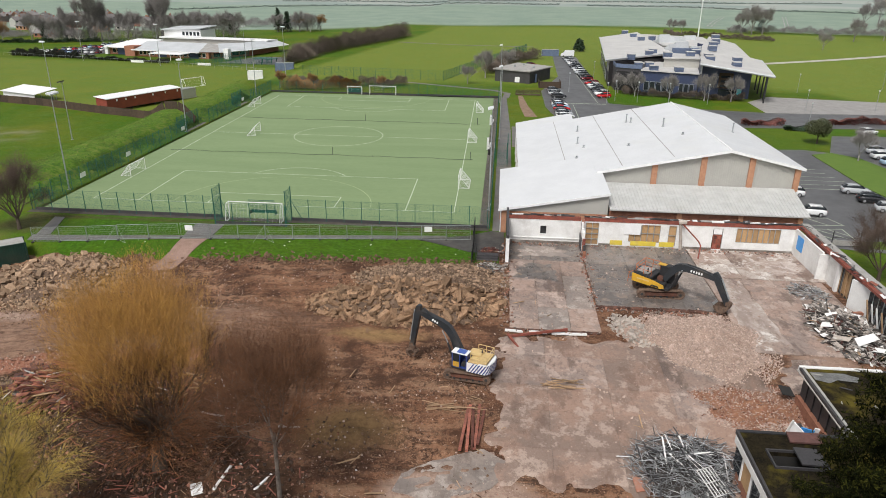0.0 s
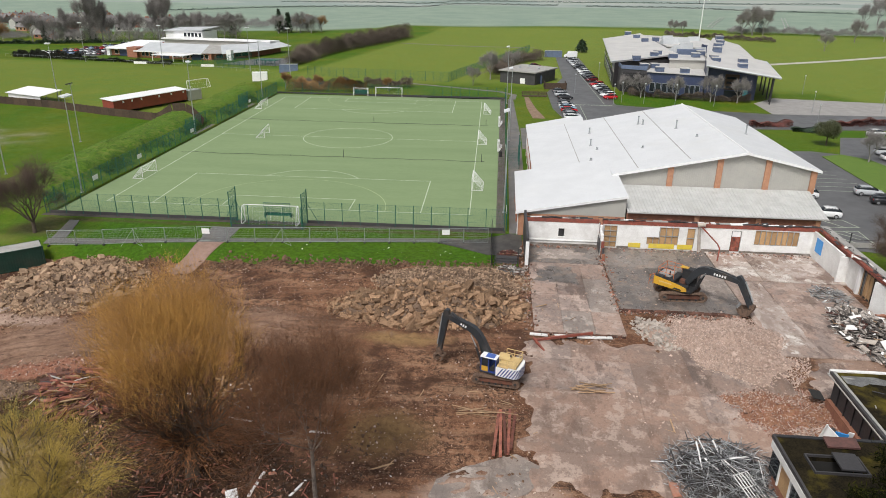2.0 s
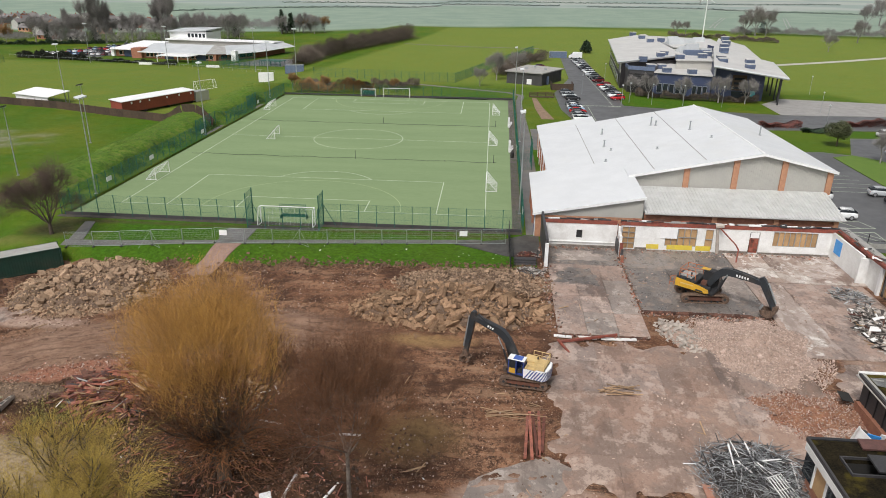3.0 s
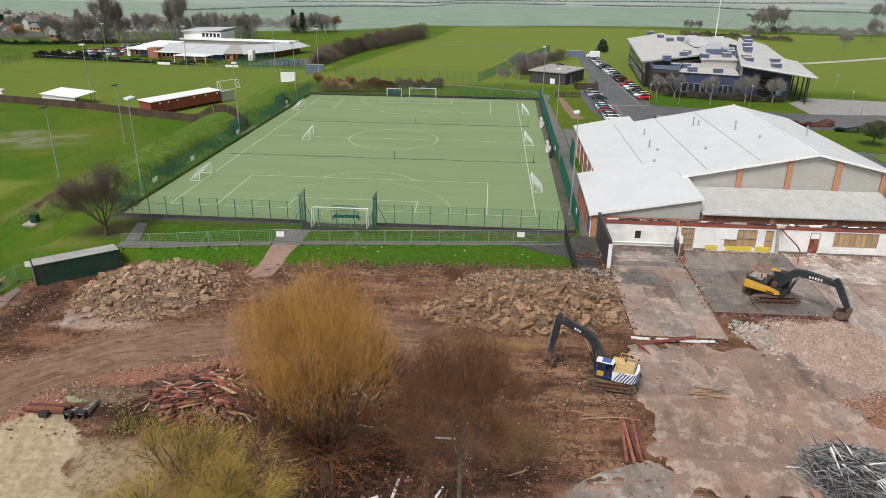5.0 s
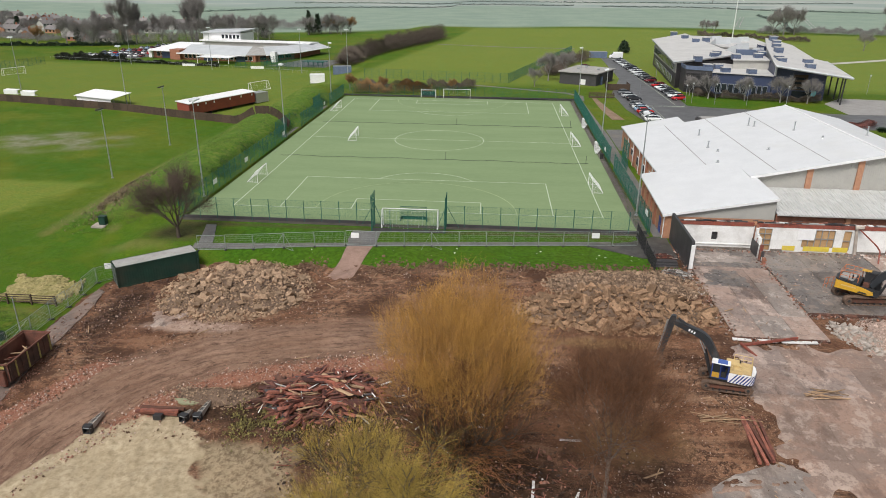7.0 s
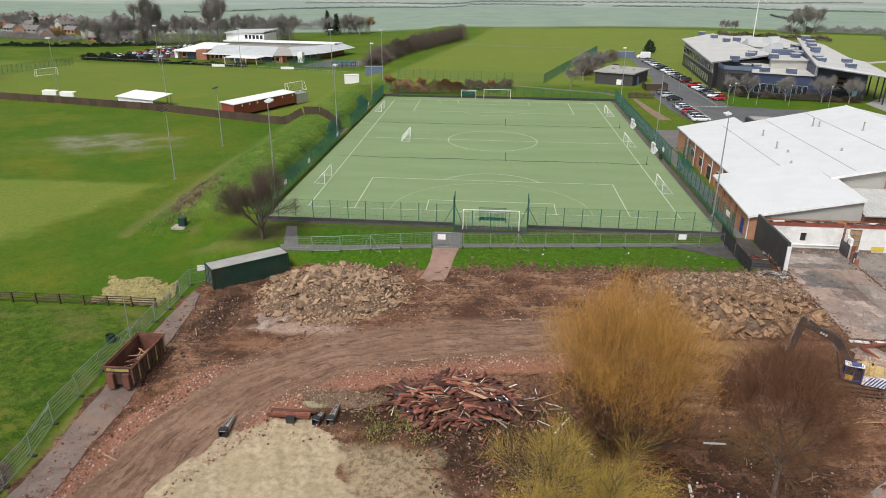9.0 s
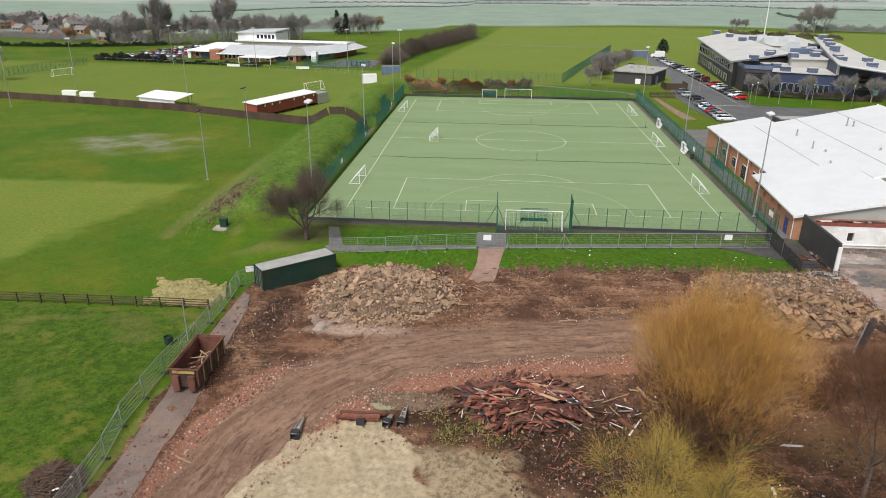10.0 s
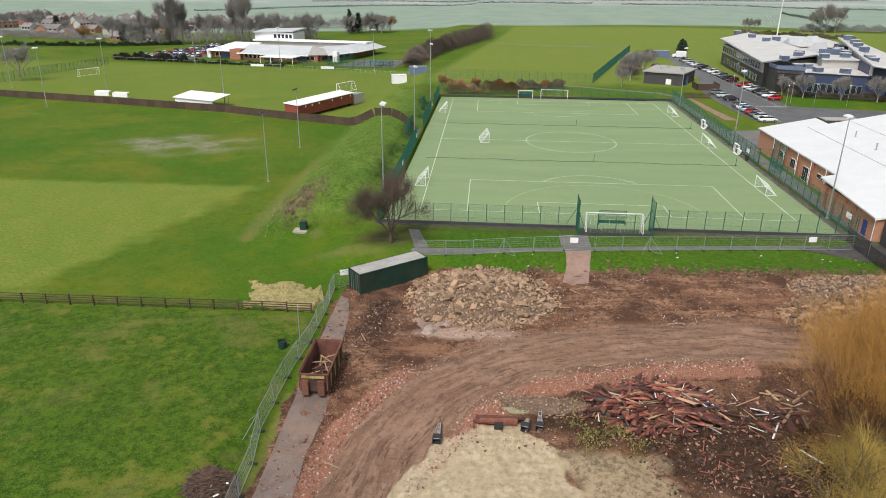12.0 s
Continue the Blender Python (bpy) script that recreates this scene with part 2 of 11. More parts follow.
GX = spread([(-3200, -400, 140), (-400, -150, 12), (-150, -44, 1.5), (-44, -36, 0.6), (-36, 36, 0.28), (36, 76, 0.5), (76, 150, 2.0), (150, 400, 12), (400, 3200, 140)])
GY = spread([(-200, -66, 8), (-66, -60, 0.6), (-60, -12, 0.28), (-12, -4, 0.5), (-4, 10, 1.0), (10, 130, 2.0), (130, 400, 9), (400, 1400, 40), (1400, 4200, 200)])
XX, YY = np.meshgrid(GX, GY)
ZZ = height(XX, YY)
ny, nx = XX.shape
idx = np.arange(nx * ny).reshape(ny, nx)
quads = np.stack([idx[:-1, :-1], idx[:-1, 1:], idx[1:, 1:], idx[1:, :-1]], -1).reshape(-1, 4)
gme = bpy.data.meshes.new("ground")
gme.from_pydata(np.stack([XX, YY, ZZ], -1).reshape(-1, 3).tolist(), [], quads.tolist())
gme.shade_smooth()


def zone(name, values):
    at = gme.attributes.new(name, "FLOAT", "POINT")
    at.data.foreach_set("value", np.ascontiguousarray(values, dtype=np.float32).ravel())


edge = 0.9 * lumps(XX, YY, 5, 1.0)
bank_edge = -13.6 - 1.2 * smooth(10, 30, XX) + edge * 0.7
bank_edge = np.where(XX > 33.4, -4.0, bank_edge)
east = 71.7
dirt = smooth(0.6, -0.6, YY - bank_edge) * smooth(-33.9, -32.9, XX + 0.4 * edge) * (1 - smooth(-0.3, 0.3, XX - east))
zone("dirt", dirt)
zone("rut", track(XX, YY))
haul = np.exp(-(np.abs(track(XX, YY)) / 4.6) ** 4) * (1 - smooth(4, 26, XX))
zone("haul", haul)
sand = smooth(0.8, -0.8, ((np.abs(XX + 13.0) / 9.6) ** 3 + (np.abs(YY + 55.2) / 11.6) ** 3) ** (1 / 3) * 9 - 9 + 0.7 * edge + 0.1 * (XX + 13) * (XX > -13))
cut = XX + 12.2 + 0.5 * (YY + 43.7)
sand = sand * smooth(0.9, -0.9, cut + 0.8 * edge)
zone("sand", sand)
zone("silt", np.clip(0.85 * smooth(-1.5, 0.5, cut) * (1 - smooth(5.0, 10.0, cut + 1.5 * edge)) * smooth(-44.5, -47.5, YY) * smooth(-64, -60, YY), 0, 1))
redd = np.clip(np.exp(-((XX - 52) / 7) ** 2 - ((YY + 40) / 3.2) ** 2) * 1.6 + 1.0 * np.exp(-((track(XX, YY) + 5.0) / 1.3) ** 2) * (XX < 8) + 0.9 * np.exp(-((track(XX, YY) - 4.3) / 1.2) ** 2) * (YY < -36), 0, 1)
zone("brick", redd)
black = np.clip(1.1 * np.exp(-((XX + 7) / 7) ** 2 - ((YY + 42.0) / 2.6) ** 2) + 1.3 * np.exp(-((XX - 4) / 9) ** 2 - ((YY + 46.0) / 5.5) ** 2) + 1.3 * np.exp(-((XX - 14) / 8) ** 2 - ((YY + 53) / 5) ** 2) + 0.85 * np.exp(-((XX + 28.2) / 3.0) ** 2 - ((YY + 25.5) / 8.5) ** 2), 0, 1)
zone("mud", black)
rough = np.clip(1.3 * np.exp(-(np.abs(XX + 41.5) / 8.0) ** 3) * smooth(-4, 4, YY) * (1 - smooth(90, 110, YY)), 0, 1)
zone("rough", rough)
pale = smooth(4.0, -4.0, XX + 62 + (YY + 0) * -0.32 + 1.6 * edge) * smooth(21.5, 17.5, YY + 0.5 * edge) * smooth(-26, -25, YY)
# far weights partly put distance haze into the grass, the rest is lighter grass
pale = np.clip(pale + 0.66 * smooth(2, 5, YY - 82 + 0.33 * (XX + 97)) * smooth(-38, -42, XX) * (1 - smooth(178, 186, YY + 0.2 * (XX + 100))) + 0.95 * smooth(120, 140, YY) * (1 - smooth(368, 378, YY)) * smooth(-34, -26, XX - 0.14 * (YY - 200)), 0, 1)
pale = np.clip(pale + 0.76 * smooth(112, 122, XX - 0.1 * YY) * smooth(95, 105, YY) * (1 - smooth(300, 340, YY)), 0, 1)
zone("pale", pale)
zone("meadow", smooth(-33.5, -35.5, XX) * smooth(-25.5, -27, YY))
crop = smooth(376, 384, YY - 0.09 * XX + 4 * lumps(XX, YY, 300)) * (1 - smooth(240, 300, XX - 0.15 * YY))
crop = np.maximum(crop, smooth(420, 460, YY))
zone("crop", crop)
# furthest ground, paled so that its colour holds the distance haze
zone("hazed_far", smooth(745, 765, YY + 0.02 * XX + 25 * lumps(XX, YY, 500, 2.0)))
wet = np.clip(1.5 * np.exp(-((XX + 82) / 15) ** 2 - ((YY - 48) / 9) ** 2) * (0.75 + 0.5 * lumps(XX, YY * 2.5, 12, 3)), 0, 1)
zone("wet", wet)
zone("scrub", np.clip(1.4 * np.exp(-((XX + 44.6) / 2.6) ** 2 - ((YY - 6) / 5) ** 2) + 0.8 * np.exp(-((XX + 40) / 1.6) ** 2 - ((YY + 5) / 2) ** 2) + 0.75 * np.exp(-((XX + 50) / 2.0) ** 2) * smooth(-10, -4, YY) * (1 - smooth(35, 50, YY)) + 0.7 * np.exp(-((XX + 34) / 9) ** 2 - ((YY + 10.5) / 2.2) ** 2) + 0.7 * np.exp(-((XX + 33.5) / 1.2) ** 2) * (YY < -40), 0, 1))
zone("lush", smooth(-16, -14, YY) * (1 - smooth(-2.5, -1, YY)) * smooth(-24, -20, XX) * (1 - smooth(33, 35, XX)))
# darker brown ground round the bare tree and below the pitch fence
zone("litter", np.clip(1.1 * np.exp(-((XX + 30) / 4.5) ** 2 - ((YY + 6.5) / 4.0) ** 2) + 0.9 * np.exp(-((YY + 3.0) / 0.8) ** 2) * smooth(-33, -30, XX) * (1 - smooth(28, 31, XX)), 0, 1))
dust = np.clip(1.2 * np.exp(-((XX - 31) / 6.5) ** 2 - ((YY + 51.5) / 3.2) ** 2) + 0.9 * np.exp(-((XX + 18) / 9) ** 2 - ((YY + 29) / 2.0) ** 2) + 0.8 * np.exp(-((XX - 62) / 5) ** 2 - ((YY + 33) / 5) ** 2) + 0.5 * np.exp(-((XX - 20) / 8) ** 2 - ((YY + 30.5) / 1.6) ** 2) + 0.6 * np.exp(-((XX + 4) / 3) ** 2 - ((YY + 53.5) / 2.5) ** 2), 0, 1)
zone("dust", dust)
clay = np.clip(np.exp(-((XX - 22) / 7) ** 2 - ((YY + 31.5) / 1.8) ** 2) + np.exp(-((XX - 22) / 6) ** 2 - ((YY + 45) / 4) ** 2), 0, 1)
zone("clay", clay)


def ground_material():
    m = bpy.data.materials.new("ground_cover")
    m.use_nodes = True
    nt = m.node_tree
    link = nt.links.new
    bsdf = nt.nodes["Principled BSDF"]
    geo = nt.nodes.new("ShaderNodeNewGeometry")

    def noise_at(s, d=6.0, vec=None, rgh=0.6):
        n = nt.nodes.new("ShaderNodeTexNoise")
        n.inputs["Scale"].default_value, n.inputs["Detail"].default_value, n.inputs["Roughness"].default_value = s, d, rgh
        link(vec or geo.outputs["Position"], n.inputs["Vector"])
        return n.outputs[0]

    def attr(name):
        a = nt.nodes.new("ShaderNodeAttribute")
        a.attribute_name = name
        return a.outputs["Fac"]

    def rng(v, a, b, c=0.0, d=1.0):
        r = nt.nodes.new("ShaderNodeMapRange")
        for i, k in enumerate((a, b, c, d)):
            r.inputs[1 + i].default_value = k
        link(v, r.inputs[0])
        return r.outputs[0]

    def op(kind, a, b):
        o = nt.nodes.new("ShaderNodeMath")
        o.operation = kind
        for i, v in enumerate((a, b)):
            if isinstance(v, (int, float)):
                o.inputs[i].default_value = v
            else:
                link(v, o.inputs[i])
        return o.outputs[0]

    def mixc(f, a, b):
        x = nt.nodes.new("ShaderNodeMix")
        x.data_type = "RGBA"
        for i, v in ((0, f), (6, a), (7, b)):
            if isinstance(v, tuple):
                x.inputs[i].default_value = (*v, 1)
            elif isinstance(v, (int, float)):
                x.inputs[i].default_value = v
            else:
                link(v, x.inputs[i])
        return x.outputs[2]

    n_big, n_mid, n_fine, n_grain = noise_at(0.035), noise_at(0.35, 8.0, None, 0.7), noise_at(2.2, 8.0, None, 0.72), noise_at(8.0, 5.0, None, 0.7)
    ragged = op("ADD", op("MULTIPLY", op("SUBTRACT", n_mid, 0.5), 0.5), op("MULTIPLY", op("SUBTRACT", n_fine, 0.5), 0.7))

    def mask(name, lo=0.4, hi=0.6):
        return rng(op("ADD", attr(name), ragged), lo, hi)

    grass = mixc(rng(n_big, 0.4, 0.6), (0.042, 0.115, 0.003), (0.094, 0.136, 0.009))
    grass = mixc(rng(n_fine, 0.44, 0.58, 0, 0.6), grass, (0.03, 0.075, 0.003))
    grass = mixc(rng(noise_at(0.06, 3.0), 0.5, 0.64, 0, 0.5), grass, (0.14, 0.14, 0.012))
    grass = mixc(rng(n_mid, 0.52, 0.68, 0, 0.38), grass, (0.15, 0.145, 0.022))
    grass = mixc(rng(noise_at(0.9, 6.0), 0.5, 0.64, 0, 0.35), grass, (0.032, 0.072, 0.004))
    grass = mixc(rng(n_grain, 0.5, 0.6, 0, 0.42), grass, (0.135, 0.175, 0.022))
    tuft = mixc(rng(n_fine, 0.4, 0.6), (0.035, 0.1, 0.008), (0.12, 0.2, 0.026))
    tuft = mixc(rng(noise_at(0.8, 7.0, None, 0.7), 0.5, 0.6, 0, 0.6), tuft, (0.19, 0.2, 0.055))
    tuft = mixc(rng(n_mid, 0.47, 0.4, 0, 0.6), tuft, (0.025, 0.07, 0.006))
    grass = mixc(rng(attr("rough"), 0.2, 0.7, 0, 0.9), grass, tuft)
    grass = mixc(rng(attr("lush"), 0.3, 0.7, 0, 0.75), grass, mixc(rng(n_fine, 0.4, 0.6), (0.05, 0.132, 0.006), (0.022, 0.067, 0.003)))
    grass = mixc(op("MULTIPLY", mask("pale", 0.2, 0.8), 0.72), grass, mixc(rng(n_fine, 0.38, 0.66), mixc(rng(n_mid, 0.42, 0.6), (0.172, 0.222, 0.036), (0.235, 0.245, 0.056)), (0.1, 0.155, 0.02)))
    grass = mixc(op("MULTIPLY", mask("scrub", 0.4, 0.9), 0.75), grass, mixc(rng(n_fine, 0.4, 0.6), (0.22, 0.16, 0.085), (0.12, 0.13, 0.03)))
    grass = mixc(rng(op("ADD", attr("wet"), ragged), 0.3, 1.15, 0, 0.85), grass, mixc(rng(n_mid, 0.4, 0.6), (0.25, 0.235, 0.19), (0.15, 0.155, 0.075)))
    # grass turned dark brown in that zone
    grass = mixc(op("MULTIPLY", mask("litter", 0.35, 0.95), 0.85), grass, mixc(rng(n_fine, 0.42, 0.58), (0.045, 0.036, 0.02), (0.085, 0.075, 0.03)))
    mead = mixc(rng(noise_at(1.3, 8.0, None, 0.75), 0.43, 0.57), (0.018, 0.053, 0.002), (0.058, 0.108, 0.007))
    mead = mixc(rng(n_mid, 0.54, 0.64, 0, 0.75), mead, (0.14, 0.14, 0.026))
    mead = mixc(rng(noise_at(0.16, 6.0), 0.55, 0.66, 0, 0.5), mead, (0.15, 0.13, 0.045))
    mead = mixc(rng(n_grain, 0.52, 0.6, 0, 0.5), mead, (0.13, 0.19, 0.03))
    grass = mixc(rng(attr("meadow"), 0.2, 0.8, 0, 0.9), grass, mead)
    # crop green with distance haze mixed in as a blue-grey tone
    hazed_crop = mixc(rng(n_big, 0.4, 0.6), (0.195, 0.258, 0.208), (0.232, 0.292, 0.23))
    grass = mixc(attr("crop"), grass, hazed_crop)
    # furthest fields: paler still, haze put into the colour
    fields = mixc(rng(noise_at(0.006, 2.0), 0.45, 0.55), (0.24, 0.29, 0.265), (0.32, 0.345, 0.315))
    grass = mixc(attr("hazed_far"), grass, fields)
    earth = mixc(rng(n_mid, 0.42, 0.56), (0.1, 0.05, 0.031), (0.24, 0.14, 0.09))
    earth = mixc(rng(n_fine, 0.49, 0.57, 0, 0.95), earth, (0.042, 0.024, 0.017))
    wide = nt.nodes.new("ShaderNodeMapping")
    wide.inputs["Scale"].default_value = (0.22, 1.1, 1.0)
    wide.inputs["Rotation"].default_value = (0, 0, 0.05)
    link(geo.outputs["Position"], wide.inputs["Vector"])
    scrape = noise_at(0.8, 5.0, wide.outputs[0])
    earth = mixc(rng(scrape, 0.52, 0.6, 0, 0.55), earth, (0.06, 0.036, 0.026))
    earth = mixc(rng(scrape, 0.46, 0.4, 0, 0.5), earth, (0.29, 0.195, 0.135))
    drag = nt.nodes.new("ShaderNodeMapping")
    drag.inputs["Scale"].default_value = (0.07, 1.5, 1.0)
    drag.inputs["Rotation"].default_value = (0, 0, -0.04)
    link(geo.outputs["Position"], drag.inputs["Vector"])
    furrow = noise_at(0.9, 4.0, drag.outputs[0])
    earth = mixc(rng(furrow, 0.57, 0.62, 0, 0.7), earth, (0.042, 0.026, 0.019))
    earth = mixc(rng(furrow, 0.42, 0.38, 0, 0.45), earth, (0.27, 0.18, 0.12))
    earth = mixc(rng(n_grain, 0.54, 0.64, 0, 0.9), earth, (0.33, 0.225, 0.165))
    earth = mixc(rng(noise_at(0.12, 4.0), 0.42, 0.58, 0, 0.45), earth, (0.17, 0.085, 0.05))
    earth = mixc(rng(noise_at(0.23, 7.0, None, 0.7), 0.51, 0.58, 0, 0.85), earth, (0.058, 0.032, 0.022))
    earth = mixc(mask("clay", 0.5, 0.9), earth, mixc(rng(n_fine, 0.4, 0.6), (0.27, 0.18, 0.09), (0.17, 0.11, 0.06)))
    earth = mixc(mask("dust", 0.5, 0.75), earth, mixc(rng(n_fine, 0.42, 0.6), (0.36, 0.28, 0.235), (0.24, 0.17, 0.14)))
    comb = nt.nodes.new("ShaderNodeCombineXYZ")
    link(op("MULTIPLY", attr("rut"), 1.0), comb.inputs[0])
    sep = nt.nodes.new("ShaderNodeSeparateXYZ")
    link(geo.outputs["Position"], sep.inputs[0])
    link(op("MULTIPLY", sep.outputs[0], 0.16), comb.inputs[1])
    link(op("MULTIPLY", sep.outputs[1], 0.16), comb.inputs[2])
    ruts = noise_at(1.5, 5.0, comb.outputs[0], 0.55)
    road = mixc(rng(ruts, 0.38, 0.6), (0.155, 0.1, 0.075), (0.275, 0.19, 0.145))
    road = mixc(rng(noise_at(0.3, 5.0), 0.42, 0.6, 0, 0.45), road, (0.2, 0.125, 0.088))
    road = mixc(rng(n_fine, 0.5, 0.62, 0, 0.6), road, (0.12, 0.076, 0.056))
    thin = noise_at(3.2, 3.0, comb.outputs[0])
    road = mixc(rng(thin, 0.58, 0.63, 0, 0.75), road, (0.075, 0.047, 0.036))
    road = mixc(rng(n_grain, 0.56, 0.66, 0, 0.5), road, (0.34, 0.25, 0.2))
    earth = mixc(rng(attr("haul"), 0.25, 0.75, 0, 0.85), earth, road)
    earth = mixc(mask("brick"), earth, mixc(rng(n_grain, 0.4, 0.6), (0.21, 0.088, 0.058), (0.29, 0.17, 0.125)))
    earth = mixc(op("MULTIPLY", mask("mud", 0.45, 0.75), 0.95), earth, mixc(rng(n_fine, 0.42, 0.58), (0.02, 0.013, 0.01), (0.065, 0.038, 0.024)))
    earth = mixc(op("MULTIPLY", mask("silt", 0.4, 0.8), 0.85), earth, mixc(rng(n_fine, 0.44, 0.58), (0.34, 0.29, 0.2), (0.17, 0.135, 0.09)))
    earth = mixc(mask("sand"), earth, mixc(rng(n_fine, 0.42, 0.62), mixc(rng(n_mid, 0.42, 0.58), (0.45, 0.395, 0.29), (0.38, 0.33, 0.235)), (0.29, 0.245, 0.165)))
    warm = nt.nodes.new("ShaderNodeMix")
    warm.data_type, warm.blend_type = "RGBA", "MULTIPLY"
    warm.inputs[0].default_value, warm.inputs[7].default_value = 1.0, (1.02, 0.95, 0.89, 1)
    link(earth, warm.inputs[6])
    earth = warm.outputs[2]
    fd = mask("dirt")
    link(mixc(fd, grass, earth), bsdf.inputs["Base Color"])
    link(rng(n_mid, 0.3, 0.7, 0.62, 0.95), bsdf.inputs["Roughness"])
    bsdf.inputs["Specular IOR Level"].default_value = 0.12
    bp = nt.nodes.new("ShaderNodeBump")
    bp.inputs["Strength"].default_value, bp.inputs["Distance"].default_value = 0.8, 0.16
    hgt = op("ADD", op("MULTIPLY", n_fine, 0.8), op("MULTIPLY", n_grain, 0.35))
    hgt = op("ADD", hgt, op("MULTIPLY", op("MULTIPLY", ruts, attr("haul")), 1.0))
    link(hgt, bp.inputs["Height"])
    link(bp.outputs[0], bsdf.inputs["Normal"])
    return m


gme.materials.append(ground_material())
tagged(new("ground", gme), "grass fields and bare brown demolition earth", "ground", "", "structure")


def ground_z(x, y):
    return float(height(x, y))


def draped(name, outline, material, label, lift=0.05, step=2.0, thick=0.12, category="", kind="structure"):
    """A thin slab with that outline, which lies on the ground."""
    bm = bmesh.new()
    vs = [bm.verts.new((x, y, 0)) for x, y in outline]
    bm.faces.new(vs)
    xs, ys = [p[0] for p in outline], [p[1] for p in outline]
    for lo, hi, nrm, ax in ((min(xs), max(xs), (1, 0, 0), 0), (min(ys), max(ys), (0, 1, 0), 1)):
        c = lo + step
        while c < hi - 1e-3:
            co = [0, 0, 0]
            co[ax] = c
            bmesh.ops.bisect_plane(bm, geom=bm.verts[:] + bm.edges[:] + bm.faces[:], plane_co=co, plane_no=nrm)
            c += step
    for v in bm.verts:
        v.co.z = ground_z(v.co.x, v.co.y) + lift
    top = bm.faces[:]
    ext = bmesh.ops.extrude_face_region(bm, geom=top)
    for v in (g for g in ext["geom"] if isinstance(g, bmesh.types.BMVert)):
        v.co.z -= thick
    bmesh.ops.recalc_face_normals(bm, faces=bm.faces)
    me = bpy.data.meshes.new(name)
    bm.to_mesh(me)
    bm.free()
    me.materials.append(material)
    return tagged(new(name, me), label, category or name, "", kind)


def line_strip(mb, pts, w, z):
    for (x0, y0), (x1, y1) in zip(pts, pts[1:]):
        d = Vector((x1 - x0, y1 - y0)).normalized()
        px, py = -d.y * w / 2, d.x * w / 2
        ex, ey = d.x * w / 2, d.y * w / 2
        mb.prism([(x0 - ex - px, y0 - ey - py), (x1 + ex - px, y1 + ey - py), (x1 + ex + px, y1 + ey + py), (x0 - ex + px, y0 - ey + py)], z, z + 0.004)

# ---- the sports pitch ----
structure("pitch", MB().box(-31.5, 30.5, -0.8, 103.0, -0.3, 0.02), M_TURF, "pale green artificial turf sports pitch", "pitch")
structure("pitch_margin", MB().box(-32.6, 31.8, -0.8, 104.5, -0.35, 0.0), mat("dusty_margin", (0.16, 0.145, 0.125), (0.1, 0.09, 0.078), 0.8, 0.8, 16, 0.2, dirt=(0.2, 0.17, 0.13), dirt_amount=0.5), "dusty brown tarmac margin round the pitch", "pavement")
# margin along the near fence, darker than the other sides
structure("pitch_kerb_strip", MB().box(-32.6, 31.8, -2.0, -0.804, -0.35, 0.0), mat("dark_margin", (0.07, 0.06, 0.05), (0.035, 0.031, 0.027), 0.8, 0.8, 16, 0.2, dirt=(0.12, 0.095, 0.075), dirt_amount=0.4), "dark strip below the pitch's near fence", "pavement")


def pitch_line(name, pts, w=0.12, material=M_LINE, z=0.024, label="white painted pitch line"):
    mb = MB()
    line_strip(mb, [(x - 0.0115 * (y - 5), y) for x, y in pts], w, z)
    structure(name, mb, material, label, "marking")


def arc(cx, cy, r, a0, a1, n=40):
    return [(cx + r * math.cos(radians(a0 + (a1 - a0) * i / n)), cy + r * math.sin(radians(a0 + (a1 - a0) * i / n))) for i in range(n + 1)]


PX0, PX1, PY0, PY1 = -26.9, 26.7, 5.0, 98.8
PM = (PX0 + PX1) / 2
pitch_line("boundary_line", [(PX0, PY0), (PX1, PY0), (PX1, PY1), (PX0, PY1), (PX0, PY0)])
pitch_line("halfway_line", [(PX0, 51.4), (PX1, 51.4)], z=0.028)
pitch_line("centre_circle", arc(PM, 51.4, 9.15, 0, 360, 72), z=0.032)
for k, (gy, s) in enumerate(((PY0, 1), (PY1, -1))):
    pitch_line("penalty_line", [(-20.0, gy), (-20.0, gy + s * 16.3), (19.7, gy + s * 16.3), (19.7, gy)], z=0.028)
    pitch_line("goal_area_line", [(-9.5, gy), (-9.5, gy + s * 5.0), (9.3, gy + s * 5.0), (9.3, gy)], z=0.032)
    pitch_line("penalty_arc", arc(PM, gy + s * 11.5, 9.15, 33 * s, 147 * s, 30), z=0.032)
    pitch_line("shooting_circle", arc(PM, gy + s * 0.2, 14.6, 0, 180 * s, 50), 0.09, M_LINEY, 0.036, "faded yellow painted pitch line")

# ---- fences round the pitch ----


def mesh_panel(name, length, height_m, pitch_m, wire, rails, material):
    """Upright wires and rails of a welded panel, along x from 0."""
    V, F = [], []
    n = int(length / pitch_m)
    mb = MB()
    for i in range(n + 1):
        x = i * pitch_m
        mb.add([(x - wire, -wire, 0.05), (x + wire, -wire, 0.05), (x, wire, 0.05), (x - wire, -wire, height_m), (x + wire, -wire, height_m), (x, wire, height_m)], ((0, 1, 4, 3), (1, 2, 5, 4), (2, 0, 3, 5)))
    for z in rails:
        mb.box(0, length, -wire * 1.4, wire * 1.4, z - wire * 1.4, z + wire * 1.4)
    me = mb.mesh(name)
    me.materials.append(material)
    return me


